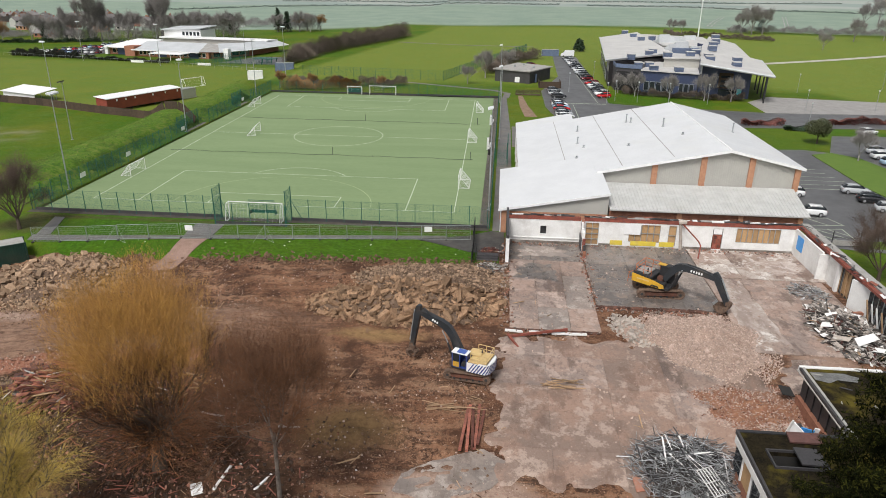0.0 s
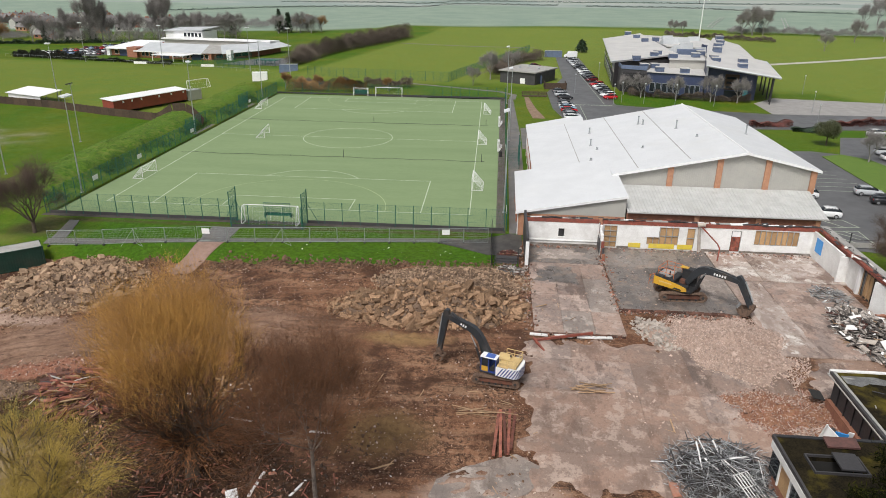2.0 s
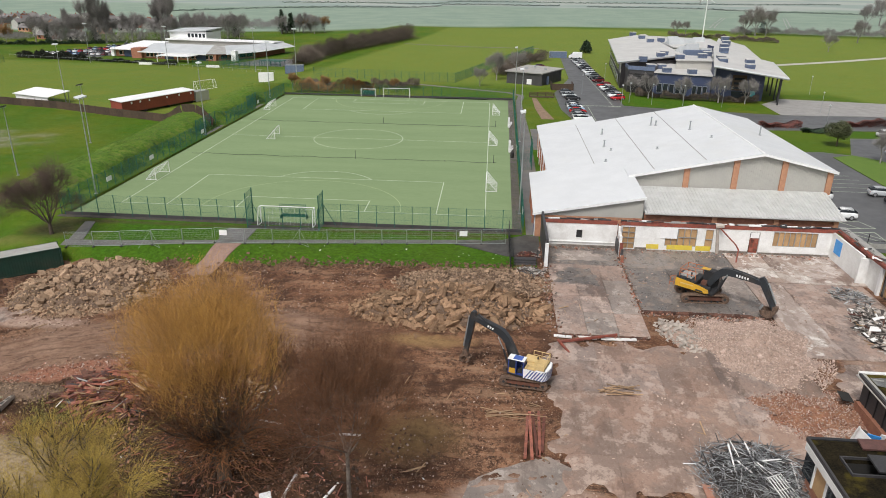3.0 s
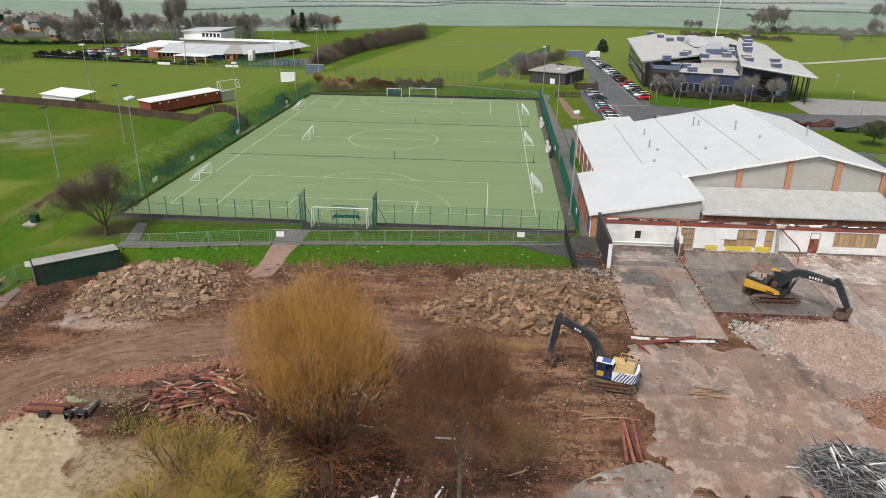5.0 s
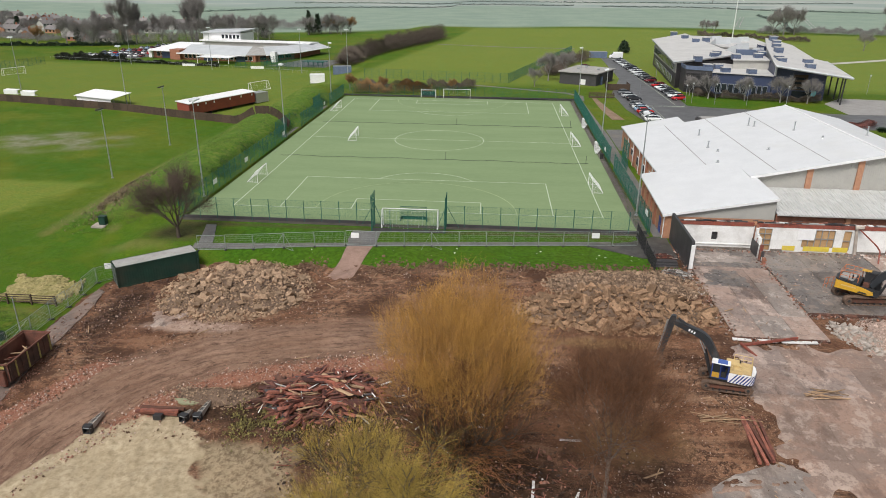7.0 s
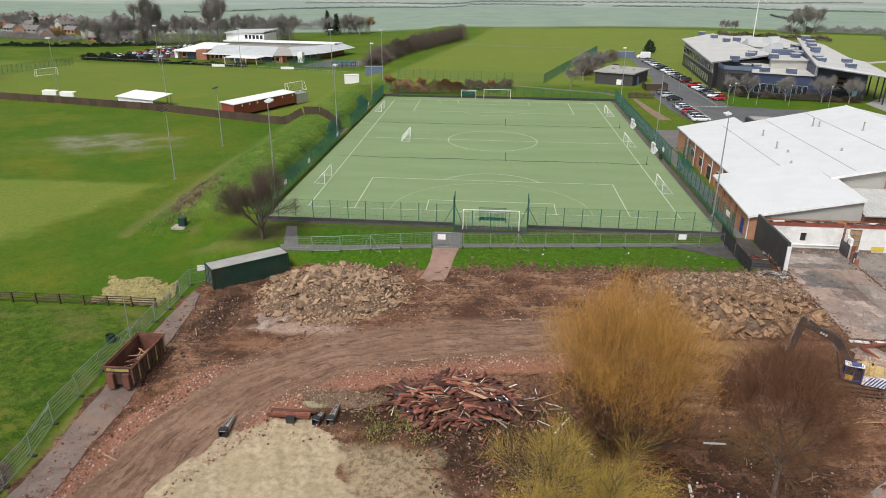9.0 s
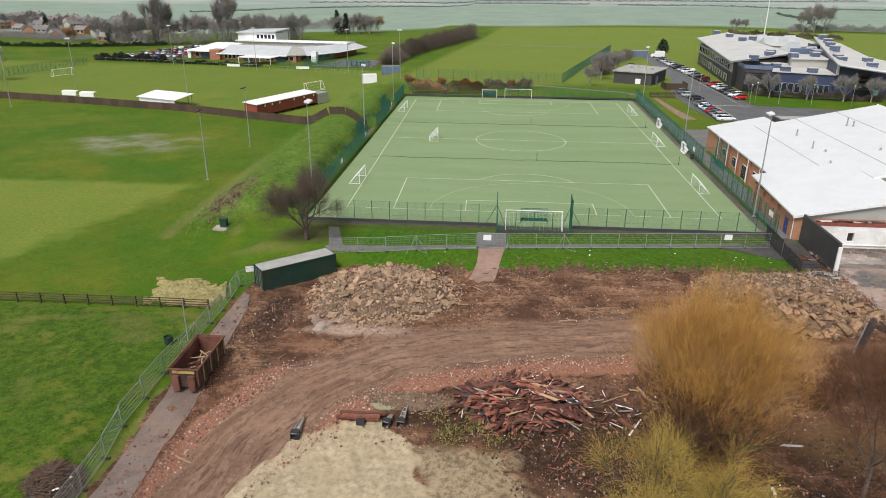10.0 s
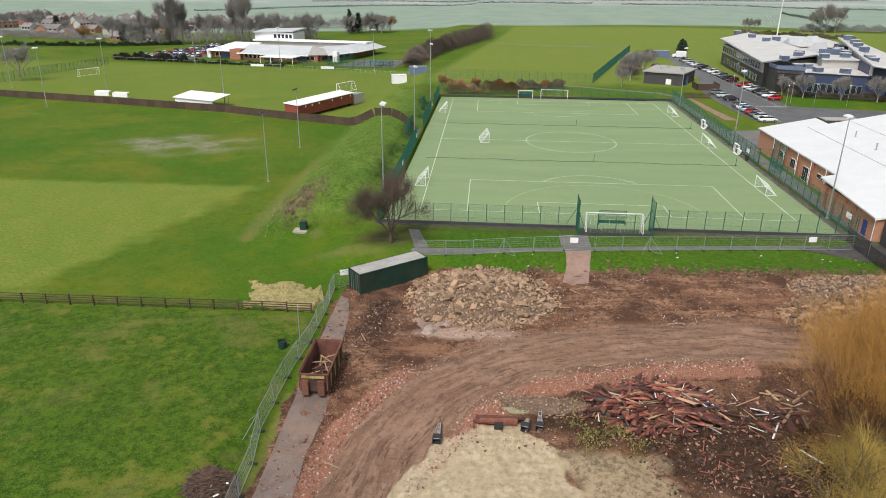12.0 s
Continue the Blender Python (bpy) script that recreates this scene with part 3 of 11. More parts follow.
P_LEN = 2.45
panel_green = mesh_panel("mesh_panel", P_LEN, 3.0, 0.1, 0.0058, [0.1 + 0.97 * i for i in range(4)], M_GREENST)
panel_tall = mesh_panel("mesh_panel", P_LEN, 4.8, 0.1, 0.006, [0.1 + 0.94 * i for i in range(6)], M_GREENST)
post_green = MB().box(-0.04, 0.04, -0.04, 0.04, 0, 3.1).box(-0.05, 0.05, -0.05, 0.05, 3.1, 3.14).mesh("post")
post_tall = MB().box(-0.05, 0.05, -0.05, 0.05, 0, 4.9).box(-0.06, 0.06, -0.06, 0.06, 4.9, 4.94).mesh("post")
kick = MB().box(0.04, P_LEN - 0.04, -0.02, 0.02, 0.02, 0.45).mesh("kickboard")
for me in (post_green, post_tall):
    me.materials.append(M_GREENST)
kick.materials.append(M_CHARC)


def mesh_fence(label, a, b, tall=False, boards=False, base=None):
    """A fence of posts and panels from a to b."""
    a, b = Vector((*a, 0)), Vector((*b, 0))
    d = b - a
    n = max(1, round(d.length / P_LEN))
    yaw = math.degrees(math.atan2(d.y, d.x))
    z0 = base if base is not None else ground_z(a.x, a.y)
    f = thing("mesh_fence", label, "fence", pose(a.x, a.y, z0, 0, 0, yaw), "green fences round the pitch")
    k = d.length / n
    for i in range(n + 1):
        x = i * k
        w = a.lerp(b, i / n)
        dz = (0 if base is not None else ground_z(w.x, w.y) - z0)
        part("post", post_tall if tall else post_green, None, f, m=pose(x, 0, dz - 0.05))
        if i < n:
            part("mesh_panel", panel_tall if tall else panel_green, None, f, m=pose(x, 0, dz) @ Matrix.Diagonal((k / P_LEN, 1, 1, 1)))
            if boards:
                part("kickboard", kick, None, f, m=pose(x, 0, dz) @ Matrix.Diagonal((k / P_LEN, 1, 1, 1)))
    return f


FY = -1.1
mesh_fence("green weldmesh fence along the near end of the pitch", (-31.8, FY), (-4.9, FY), boards=True, base=0)
mesh_fence("green weldmesh fence along the near end of the pitch", (4.9, FY), (31.6, FY), boards=True, base=0)
for x in (-4.9, 4.9):
    mesh_fence("tall green weldmesh return beside the goal recess", (x, FY + 0.2), (x, -3.4), tall=True, base=-0.05)
mesh_fence("green weldmesh fence behind the goal recess", (-4.8, -3.5), (4.8, -3.5), boards=True, base=-0.05)
mesh_fence("green weldmesh fence along the mound side", (-32.3, 49.5), (-32.3, FY), base=0)
for y0, y1 in ((49.6, 61.0), (80.5, 88.0)):
    mesh_fence("green weldmesh bay stepping out beside the mound", (-32.3, y0), (-34.6, y0 + 0.6), base=0)
    mesh_fence("green weldmesh bay stepping out beside the mound", (-34.7, y1 - 0.6), (-34.7, y0 + 0.7), base=0)
    mesh_fence("green weldmesh bay stepping out beside the mound", (-34.6, y1 - 0.5), (-32.3, y1), base=0)
    structure("bay_paving", MB().box(-34.6, -32.61, y0 + 0.6, y1 - 0.6, -0.3, 0.01), M_PATH, "dark tarmac bay beside the pitch", "pavement")
mesh_fence("green weldmesh fence along the mound side", (-32.3, 80.4), (-32.3, 61.1), base=0)
mesh_fence("green weldmesh fence along the mound side", (-32.3, 104.2), (-32.3, 88.1), base=0)
mesh_fence("green weldmesh fence along the path side", (31.9, FY), (31.9, 31.0), base=0)
mesh_fence("green weldmesh fence along the path side", (31.9, 36.5), (31.9, 104.2), base=0)
mesh_fence("green weldmesh pen bulging out beside the path", (31.9, 31.1), (34.2, 31.1), base=0)
mesh_fence("green weldmesh pen bulging out beside the path", (34.2, 31.2), (34.2, 36.4), tall=True, base=0)
mesh_fence("green weldmesh pen bulging out beside the path", (34.1, 36.45), (32.0, 36.45), base=0)
mesh_fence("green weldmesh fence along the far end of the pitch", (-32.2, 104.4), (31.8, 104.4), boards=True, base=0)
for x, s in ((-4.9, -1), (4.9, 1)):
    b = MB()
    b.tube((x + s * 1.7, FY - 0.1, 0.0), (x + s * 0.05, FY - 0.1, 3.0), 0.04)
    b.tube((x - s * 1.2, FY - 0.15, 0.0), (x - s * 0.05, FY - 0.15, 3.0), 0.04)
    tagged(part("fence_brace", b, M_GREENST, None), "dark green raking brace of the goal recess fence", "brace", "", "")

# white boards on the fences
for x, y, yaw, z in ((-32.2, 11.5, 90, 1.6), (-32.2, 25.5, 90, 1.5), (-32.2, 47.5, 90, 1.4), (-32.2, 82.0, 90, 1.6), (31.8, 1.6, 90, 2.2), (31.75, 42.0, 90, 1.3)):
    tagged(part("fence_sign", MB().cbox(1.5, 0.03, 0.75, pose(x + 0.04 * (1 if x < 0 else 1), y, z, 0, 0, yaw)), M_WHITEPL, None), "plain white sign board fixed to the green fence", "sign")

# ---- goals ----
M_NET = mat("white_net", (0.75, 0.76, 0.75), (0.68, 0.7, 0.68), 0.8, 4, 20, 0)


def net_sheet(p00, p10, p11, p01, nu, nv, r=0.006):
    mb = MB()
    a, b, c, d = (Vector(p) for p in (p00, p10, p11, p01))
    for i in range(nu + 1):
        f = i / nu
        mb.tube(a.lerp(b, f), d.lerp(c, f), r, n=3, cap=False)
    for i in range(nv + 1):
        f = i / nv
        mb.tube(a.lerp(d, f), b.lerp(c, f), r, n=3, cap=False)
    return mb


def goal(label, w, h, depth_top, depth_base, m, r=0.06, net=8, bench=False):
    g = thing("goal", label, "goal", m, "goals on the pitch")
    fr = MB()
    fr.path([(-w / 2, 0, 0), (-w / 2, 0, h), (w / 2, 0, h), (w / 2, 0, 0)], r, 8)
    part("goal_frame", fr, M_WHITEPL, g, "white aluminium posts and crossbar")
    back = MB()
    for s in (-1, 1):
        back.path([(s * w / 2, 0, h), (s * w / 2, -depth_top, h), (s * w / 2, -depth_base, 0.05), (s * w / 2, 0, 0.05)], r * 0.7, 6)
    back.tube((-w / 2, -depth_base, 0.05), (w / 2, -depth_base, 0.05), r * 0.7)
    part("back_frame", back, M_WHITEPL, g)
    n = net
    part("net", net_sheet((-w / 2, -depth_top, h), (w / 2, -depth_top, h), (w / 2, -depth_base, 0.1), (-w / 2, -depth_base, 0.1), int(n * w / 2), int(n * h / 2)), M_NET, g, "white string net")
    for s in (-1, 1):
        part("side_net", net_sheet((s * w / 2, -depth_top, h), (s * w / 2, 0, h), (s * w / 2, 0, 0.1), (s * w / 2, -depth_base, 0.1), 4, int(n * h / 2)), M_NET, g)
    return g


goal("full-size white football goal in the fence recess", 7.5, 2.44, 0.8, 1.6, pose(0.05, -1.3, 0.0), net=4)
goal("full-size white football goal at the far end", 7.32, 2.44, 0.9, 1.8, pose(-0.3, 103.3, 0.02, 0, 0, 180), net=4)
gg = goal("green-netted small goal behind the far line", 4.0, 2.1, 0.8, 1.5, pose(-8.2, 103.4, 0.02, 0, 0, 180), net=4)
part("backboard", MB().box(-1.9, 1.9, -1.4, -1.3, 0.1, 1.5), M_GREENST, gg, "dark green backboard")
bench = thing("hockey_goal", "green hockey goal parked behind the recess goal", "goal", pose(0.2, 0.6, 0.02))
part("backboard", MB().box(-1.83, 1.83, 0.9, 0.95, 0, 0.46), M_GREENST, bench)
part("side_board", MB().box(-1.83, -1.78, 0, 0.9, 0, 0.46), M_GREENST, bench)
part("side_board", MB().box(1.78, 1.83, 0, 0.9, 0, 0.46), M_GREENST, bench)
part("net", net_sheet((-1.83, 0.2, 2.1), (1.83, 0.2, 2.1), (1.83, 0.9, 0.3), (-1.83, 0.9, 0.3), 40, 22, 0.008), M_GREENST, bench, "green net")
part("goal_frame", MB().path([(-1.83, 0, 0), (-1.83, 0, 2.14), (1.83, 0, 2.14), (1.83, 0, 0)], 0.03), M_GREENST, bench)
for x, y, yaw in ((-27.3, 19.2, -90), (26.5, 19.4, 90), (-17.7, 51.0, -84), (26.3, 51.2, 90), (-28.6, 82.6, -90), (26.6, 83.6, 90)):
    goal("small white training goal on the turf", 4.9, 1.95, 0.1, 1.75, pose(x, y, 0.02, 0, 0, yaw), 0.045, 12)
# stacked folding goals by the path fence
for y in (68.0, 44.5):
    st = thing("folded_goal", "white folding goals stacked against the fence", "goal", pose(30.3, y, 0.02), "stacked goals")
    for i in range(3):
        part("goal_frame", MB().path([(0.15 * i, -1.2, 0.05), (0.15 * i, -1.2, 1.9), (0.15 * i, 1.2, 1.9), (0.15 * i, 1.2, 0.05), (0.15 * i, -1.2, 0.05), (0.15 * i + 0.5, -1.2, 0.9), (0.15 * i + 0.5, 1.2, 0.9)], 0.05), M_WHITEPL, st)
binb = thing("litter_bin", "black litter bin beside the path fence", "bin", pose(30.9, 39.5, 0.02))
part("body", MB().tube((0, 0, 0), (0, 0, 1.0), 0.3, 0.34, 12), M_BLACK, binb)

# ---- dividing nets across the pitch ----
M_DNET = mat("dark_netting", (0.05, 0.06, 0.05), (0.04, 0.05, 0.04), 0.9, 4, 20, 0)
for y in (35.0, 67.0):
    dn = thing("dividing_net", "low dark dividing net drawn across the pitch", "net", pose(-0.5, y, 0.02), "dividing nets")
    mb, rr = MB(), random.Random(int(y))
    pts = [(x, 0.25 * math.sin(x * 0.7) + rr.uniform(-0.06, 0.06), 0.08 + 0.03 * math.sin(x * 1.9)) for x in np.arange(-28.5, 28.6, 1.0)]
    mb.path(pts, 0.03, 5)
    part("gathered_net", mb, M_DNET, dn)
    for x in (-7.5, 2.5, 10, 19, 28):
        part("net_post", MB().tube((x, 0, 0), (x, 0, 0.25 if x not in (2.5, 28) else 1.5), 0.045), M_DARK, dn)

# ---- floodlights ----
M_LAMP = mat("floodlight_housing", (0.7, 0.72, 0.74), (0.6, 0.62, 0.64), 0.4, 2, 12, 0)


def floodlight(label, x, y, h, heads, yaw, dark=False, group="floodlights"):
    f = thing("floodlight", label, "floodlight", pose(x, y, ground_z(x, y), 0, 0, yaw), group)
    part("pole", MB().tube((0, 0, -0.1), (0, 0, h), 0.13, 0.06, 10), M_GALV, f, "tapered galvanised pole")
    part("base_plate", MB().tube((0, 0, -0.05), (0, 0, 0.08), 0.28, n=10), M_GALV, f)
    part("crossarm", MB().tube((-heads * 0.35, 0, h), (heads * 0.35, 0, h), 0.05), M_GALV, f)
    for i in range(heads):
        cx = (i - (heads - 1) / 2) * 0.75
        part("lamp", MB().cbox(0.62, 0.75, 0.22, pose(cx, 0.25, h + 0.16, -14)), M_DARK if dark else M_LAMP, f)
    return f


for x, y, yaw in ((31.6, 6.8, 90), (32.6, 53.0, 90), (32.2, 97.0, 90), (-32.9, 8.6, -90), (-33.0, 50.8, -90), (-34.0, 97.0, -90)):
    floodlight("tall grey floodlight mast beside the pitch fence", x, y, 14.5, 3 if x < 0 and y < 40 else 2, yaw)
for x, y in ((-55.4, 22.6), (-56.6, 47.6), (-56.0, -0.0 + 75.0)):
    if y < 60:
        floodlight("slim floodlight mast on the training field", x, y, 11.8, 2, 90, True)
for x, y in ((-89.5, 92.5), (-134.8, 84.5), (-133.0, 112.0), (-164.8, 113.9), (-138.2, 188.2), (-98.6, 173.9), (-60.6, 163.0), (-37.7, 136.1)):
    floodlight("tall floodlight mast of the football ground", x, y, 15.0, 2, 180 if y < 130 else 0)

# ---- the sports hall ----
def quad_slab(pts, t):
    """A sheet through four corners, t thick below them."""
    up = [Vector(p) for p in pts]
    lo = [p - Vector((0, 0, t)) for p in up]
    return MB().add(up + lo, ((0, 1, 2, 3), (7, 6, 5, 4), (0, 4, 5, 1), (1, 5, 6, 2), (2, 6, 7, 3), (3, 7, 4, 0)))


def ribs_on(a, b, c, d, n, w=0.06, h=0.05):
    """Ribs laid from edge a-b to edge d-c of a roof."""
    mb = MB()
    a, b, c, d = (Vector(p) for p in (a, b, c, d))
    for i in range(n):
        f = (i + 0.5) / n
        p, q = a.lerp(b, f), d.lerp(c, f)
        side = (b - a).normalized() * w / 2
        up = Vector((0, 0, h))
        mb.add([p - side, p + side, q + side, q - side, p - side * 0.6 + up, p + side * 0.6 + up, q + side * 0.6 + up, q - side * 0.6 + up], ((4, 5, 6, 7), (0, 1, 5, 4), (1, 2, 6, 5), (2, 3, 7, 6), (3, 0, 4, 7)))
    return mb


def roof_z(x):
    return 10.0 - 0.205 * (64.0 - x) if x < 64.0 else 10.0 - 0.22 * (x - 64.0)


hall = thing("sports_hall", "large sports hall with white roof, pale cladding and brick piers", "building", pose(0, 0, 0))
G0, G1, GW = 6.5, 44.0, 49.5
part("west_wall", MB().box(36.0, 36.3, 14.0, GW - 0.4, 0, roof_z(36) - 0.15), M_PALEBRICK, hall, "orange-brown brick wall")
part("gable_wall", MB().side([(47.1, 0), (73.6, 0), (73.6, roof_z(73.6) - 0.12), (64.0, 9.85), (47.1, roof_z(47.1) - 0.12)], G0 + 0.25, G0 + 0.55, Matrix(((0, 1, 0, 0), (1, 0, 0, 0), (0, 0, 1, 0), (0, 0, 0, 1)))), M_CLAD, hall, "pale grey-cream ribbed cladding")
gr = MB()
for i in range(91):
    x = 47.2 + i * 0.29
    gr.box(x - 0.04, x + 0.04, G0 + 0.2, G0 + 0.26, 4.6, roof_z(x) - 0.2)
part("cladding_ribs", gr, M_CLAD, hall)
part("east_wall", MB().box(73.3, 73.6, G0 + 0.6, G1 - 0.3, 0, roof_z(73.6) - 0.2), M_PALEBRICK, hall)
part("rear_wall", MB().side([(36.3, 0), (73.3, 0), (73.3, roof_z(73.3) - 0.2), (64.0, 9.8), (36.3, roof_z(36.3) - 0.2)], G1 - 0.6, G1 - 0.3, Matrix(((0, 1, 0, 0), (1, 0, 0, 0), (0, 0, 1, 0), (0, 0, 0, 1)))), M_CLAD, hall)
for x in (54.2, 60.7, 67.1, 73.25):
    part("brick_pier", MB().box(x - 0.38, x + 0.38, G0 - 0.05, G0 + 0.2, 4.5, roof_z(x) - 0.2), M_PALEBRICK, hall, "orange brick pier")
roof_w = quad_slab([(46.3, G0 - 0.3, roof_z(46.3)), (64.0, G0 - 0.3, 10.0), (64.0, G1, 10.0), (46.3, G1, roof_z(46.3))], 0.22)
part("roof_west", roof_w, M_ROOF, hall, "white membrane roof slope")
part("roof_west_lower", quad_slab([(35.7, 13.8, roof_z(35.7)), (46.298, 13.8, roof_z(46.3)), (46.298, GW, roof_z(46.3)), (35.7, GW, roof_z(35.7))], 0.22), M_ROOF, hall)
part("roof_east", quad_slab([(64.002, G0 - 0.3, 10.0), (74.1, G0 - 0.3, roof_z(74.1)), (74.1, G1, roof_z(74.1)), (64.002, G1, 10.0)], 0.22), M_ROOF, hall)
cap = MB()
cap.tube((64.0, G0 - 0.3, 10.02), (64.0, G1, 10.02), 0.12, n=8)
part("ridge_cap", cap, M_WHITEPL, hall)
for x, ya, yb in ((42.7, 14.5, 44.0), (49.9, 7.2, 43.8), (56.9, 7.6, 43.8)):
    z = roof_z(x)
    part("roof_seam", MB().box(x - 0.05, x + 0.05, ya, yb, z - 0.05, z + 0.035), M_GREYROOF, hall, "grey roof seam")
part("verge_trim", MB().add([(46.3, G0 - 0.36, roof_z(46.3) + 0.03), (64.0, G0 - 0.36, 10.03), (74.1, G0 - 0.36, roof_z(74.1) + 0.03), (74.1, G0 - 0.36, roof_z(74.1) - 0.32), (64.0, G0 - 0.36, 9.68), (46.3, G0 - 0.36, roof_z(46.3) - 0.32), (46.3, G0 - 0.31, roof_z(46.3) + 0.03), (64.0, G0 - 0.31, 10.03), (74.1, G0 - 0.31, roof_z(74.1) + 0.03), (74.1, G0 - 0.31, roof_z(74.1) - 0.32), (64.0, G0 - 0.31, 9.68), (46.3, G0 - 0.31, roof_z(46.3) - 0.32)], ((0, 1, 4, 5), (1, 2, 3, 4), (0, 6, 7, 1), (1, 7, 8, 2), (5, 4, 10, 11), (4, 3, 9, 10))), M_WHITEPL, hall)
for x, y, h in ((54.4, 33.6, 1.3), (55.0, 32.6, 0.8), (59.0, 26.0, 1.3), (46.1, 32.8, 0.9), (45.3, 24.0, 1.0), (69.4, 24.0, 1.4), (52.3, 17.5, 0.25), (46.0, 21.0, 0.25), (44.4, 15.2, 0.25), (60.5, 19.0, 0.25)):
    v = MB()
    v.tube((x, y, roof_z(x) - 0.05), (x, y, roof_z(x) + h), 0.11, n=8)
    v.tube((x, y, roof_z(x) + h), (x, y, roof_z(x) + h + 0.12), 0.17, n=8)
    v.tube((x, y, roof_z(x) - 0.02), (x, y, roof_z(x) + 0.1), 0.3, 0.2, n=8)
    part("roof_vent", v, M_GALV, hall, "grey vent pipe")
# low wing on the west corner
wing_z = lambda x: 3.35 + (x - 33.0) * 0.185
part("wing_wall", MB().box(33.4, 33.7, -2.0, 13.8, 0, 3.15), M_PALEBRICK, hall, "orange brick wall")
part("wing_end_wall", MB().box(33.7, 36.0, 13.5, 13.8, 0, 3.3), M_PALEBRICK, hall)
part("wing_gable", MB().side([(33.4, 3.05), (47.0, 3.05), (47.0, wing_z(47) - 0.15), (33.4, wing_z(33.4) - 0.15)], -2.3, -2.0, Matrix(((0, 1, 0, 0), (1, 0, 0, 0), (0, 0, 1, 0), (0, 0, 0, 1)))), M_CLAD, hall, "pale grey cladding")
part("wing_front", MB().box(33.4, 47.0, -2.3, -2.0, 0, 3.04), M_PALEBRICK, hall)
part("wing_side", MB().box(46.7, 47.0, -1.99, G0 + 0.24, 0, wing_z(46.6) - 0.2), M_CLAD, hall)
part("wing_roof", quad_slab([(33.0, -2.6, wing_z(33)), (47.1, -2.6, wing_z(47.1)), (47.1, 14.2, wing_z(47.1) + 0.7), (33.0, 14.2, wing_z(33) + 0.77)], 0.2), M_ROOF, hall, "white membrane wing roof")
part("wing_fascia", MB().add([(32.95, -2.68, wing_z(32.95) + 0.02), (47.15, -2.68, wing_z(47.15) + 0.02), (47.15, -2.68, wing_z(47.15) - 0.3), (32.95, -2.68, wing_z(32.95) - 0.3), (32.95, -2.61, wing_z(32.95) + 0.02), (47.15, -2.61, wing_z(47.15) + 0.02), (47.15, -2.61, wing_z(47.15) - 0.3), (32.95, -2.61, wing_z(32.95) - 0.3)], ((3, 2, 1, 0), (0, 1, 5, 4), (4, 5, 6, 7), (2, 3, 7, 6), (1, 2, 6, 5), (3, 0, 4, 7))), M_WHITEPL, hall)
pipe = MB()
pipe.path([(33.3, -2.2, 3.1), (33.3, -2.2, 0.05)], 0.06)
part("downpipe", pipe, M_WHITEPL, hall)
bdoor = part("side_door", MB().box(33.34, 33.4, -0.4, 0.7, 0.05, 2.15), M_BLUE, hall, "blue door")
part("handle", MB().box(33.28, 33.34, -0.25, -0.1, 1.0, 1.06), M_GALV, bdoor)
for y in (3.2, 6.0, 9.0, 12.0):
    part("brick_pier", MB().box(33.18, 33.4, y - 0.25, y + 0.25, 0, 3.0), M_BRICK, hall)
for y in (18.0, 23.5, 29.0, 34.5, 40.0):
    part("brick_pier", MB().box(35.76, 36.0, y - 0.3, y + 0.3, 0, 4.2), M_BRICK, hall)
    p = MB()
    p.path([(35.7, y + 0.5, 4.2), (35.7, y + 0.5, 0.05)], 0.06)
    part("downpipe", p, M_WHITEPL, hall)
for y0, y1, z0, z1 in ((19.5, 21.8, 1.9, 2.7), (25.0, 27.2, 0.1, 2.5), (30.5, 32.5, 0.9, 2.5), (36.0, 38.2, 1.4, 2.6)):
    w = part("window", MB().box(35.92, 36.0, y0, y1, z0, z1), M_WHITEPL, hall, "white framed window")
    n = 3
    for i in range(n):
        a = y0 + 0.08 + (y1 - y0 - 0.08) * i / n
        part("pane", MB().box(35.9, 35.92, a, a + (y1 - y0 - 0.08) / n - 0.08, z0 + 0.08, z1 - 0.08), M_GLASS, w)
# lean-to roof along the gable
L0, L1 = -2.8, 6.6
part("lean_to_roof", quad_slab([(47.2, L0, 3.95), (71.9, L0, 3.95), (73.1, L1, 4.85), (47.2, L1, 4.85)], 0.12), M_RIBROOF, hall, "weathered white ribbed sheet roof")
part("lean_to_ribs", ribs_on((47.3, L0, 3.95), (71.8, L0, 3.95), (72.95, L1 - 0.2, 4.83), (47.3, L1 - 0.2, 4.83), 56, 0.12, 0.06), M_RIBROOF, hall)
part("lean_to_wall", MB().box(47.2, 71.3, -2.3, -2.05, 0, 3.75), M_BRICK, hall, "red brick wall under the eave")
part("lean_to_end", MB().box(71.0, 71.3, -2.04, 6.3, 0, 3.85), M_BRICK, hall)
gut = MB()
gut.tube((47.1, L0 - 0.06, 3.84), (72.0, L0 - 0.06, 3.84), 0.08)
part("gutter", gut, M_GREYROOF, hall)
for x in (56.0, 63.6, 70.9):
    part("brick_pier", MB().box(x - 0.3, x + 0.3, -2.5, -2.3, 0, 3.7), M_PALEBRICK, hall)

# ---- the part-demolished block: what is left of its walls ----
ruin = thing("demolished_block", "remaining white inner walls of a half-demolished building", "ruin", pose(0, 0, 0))


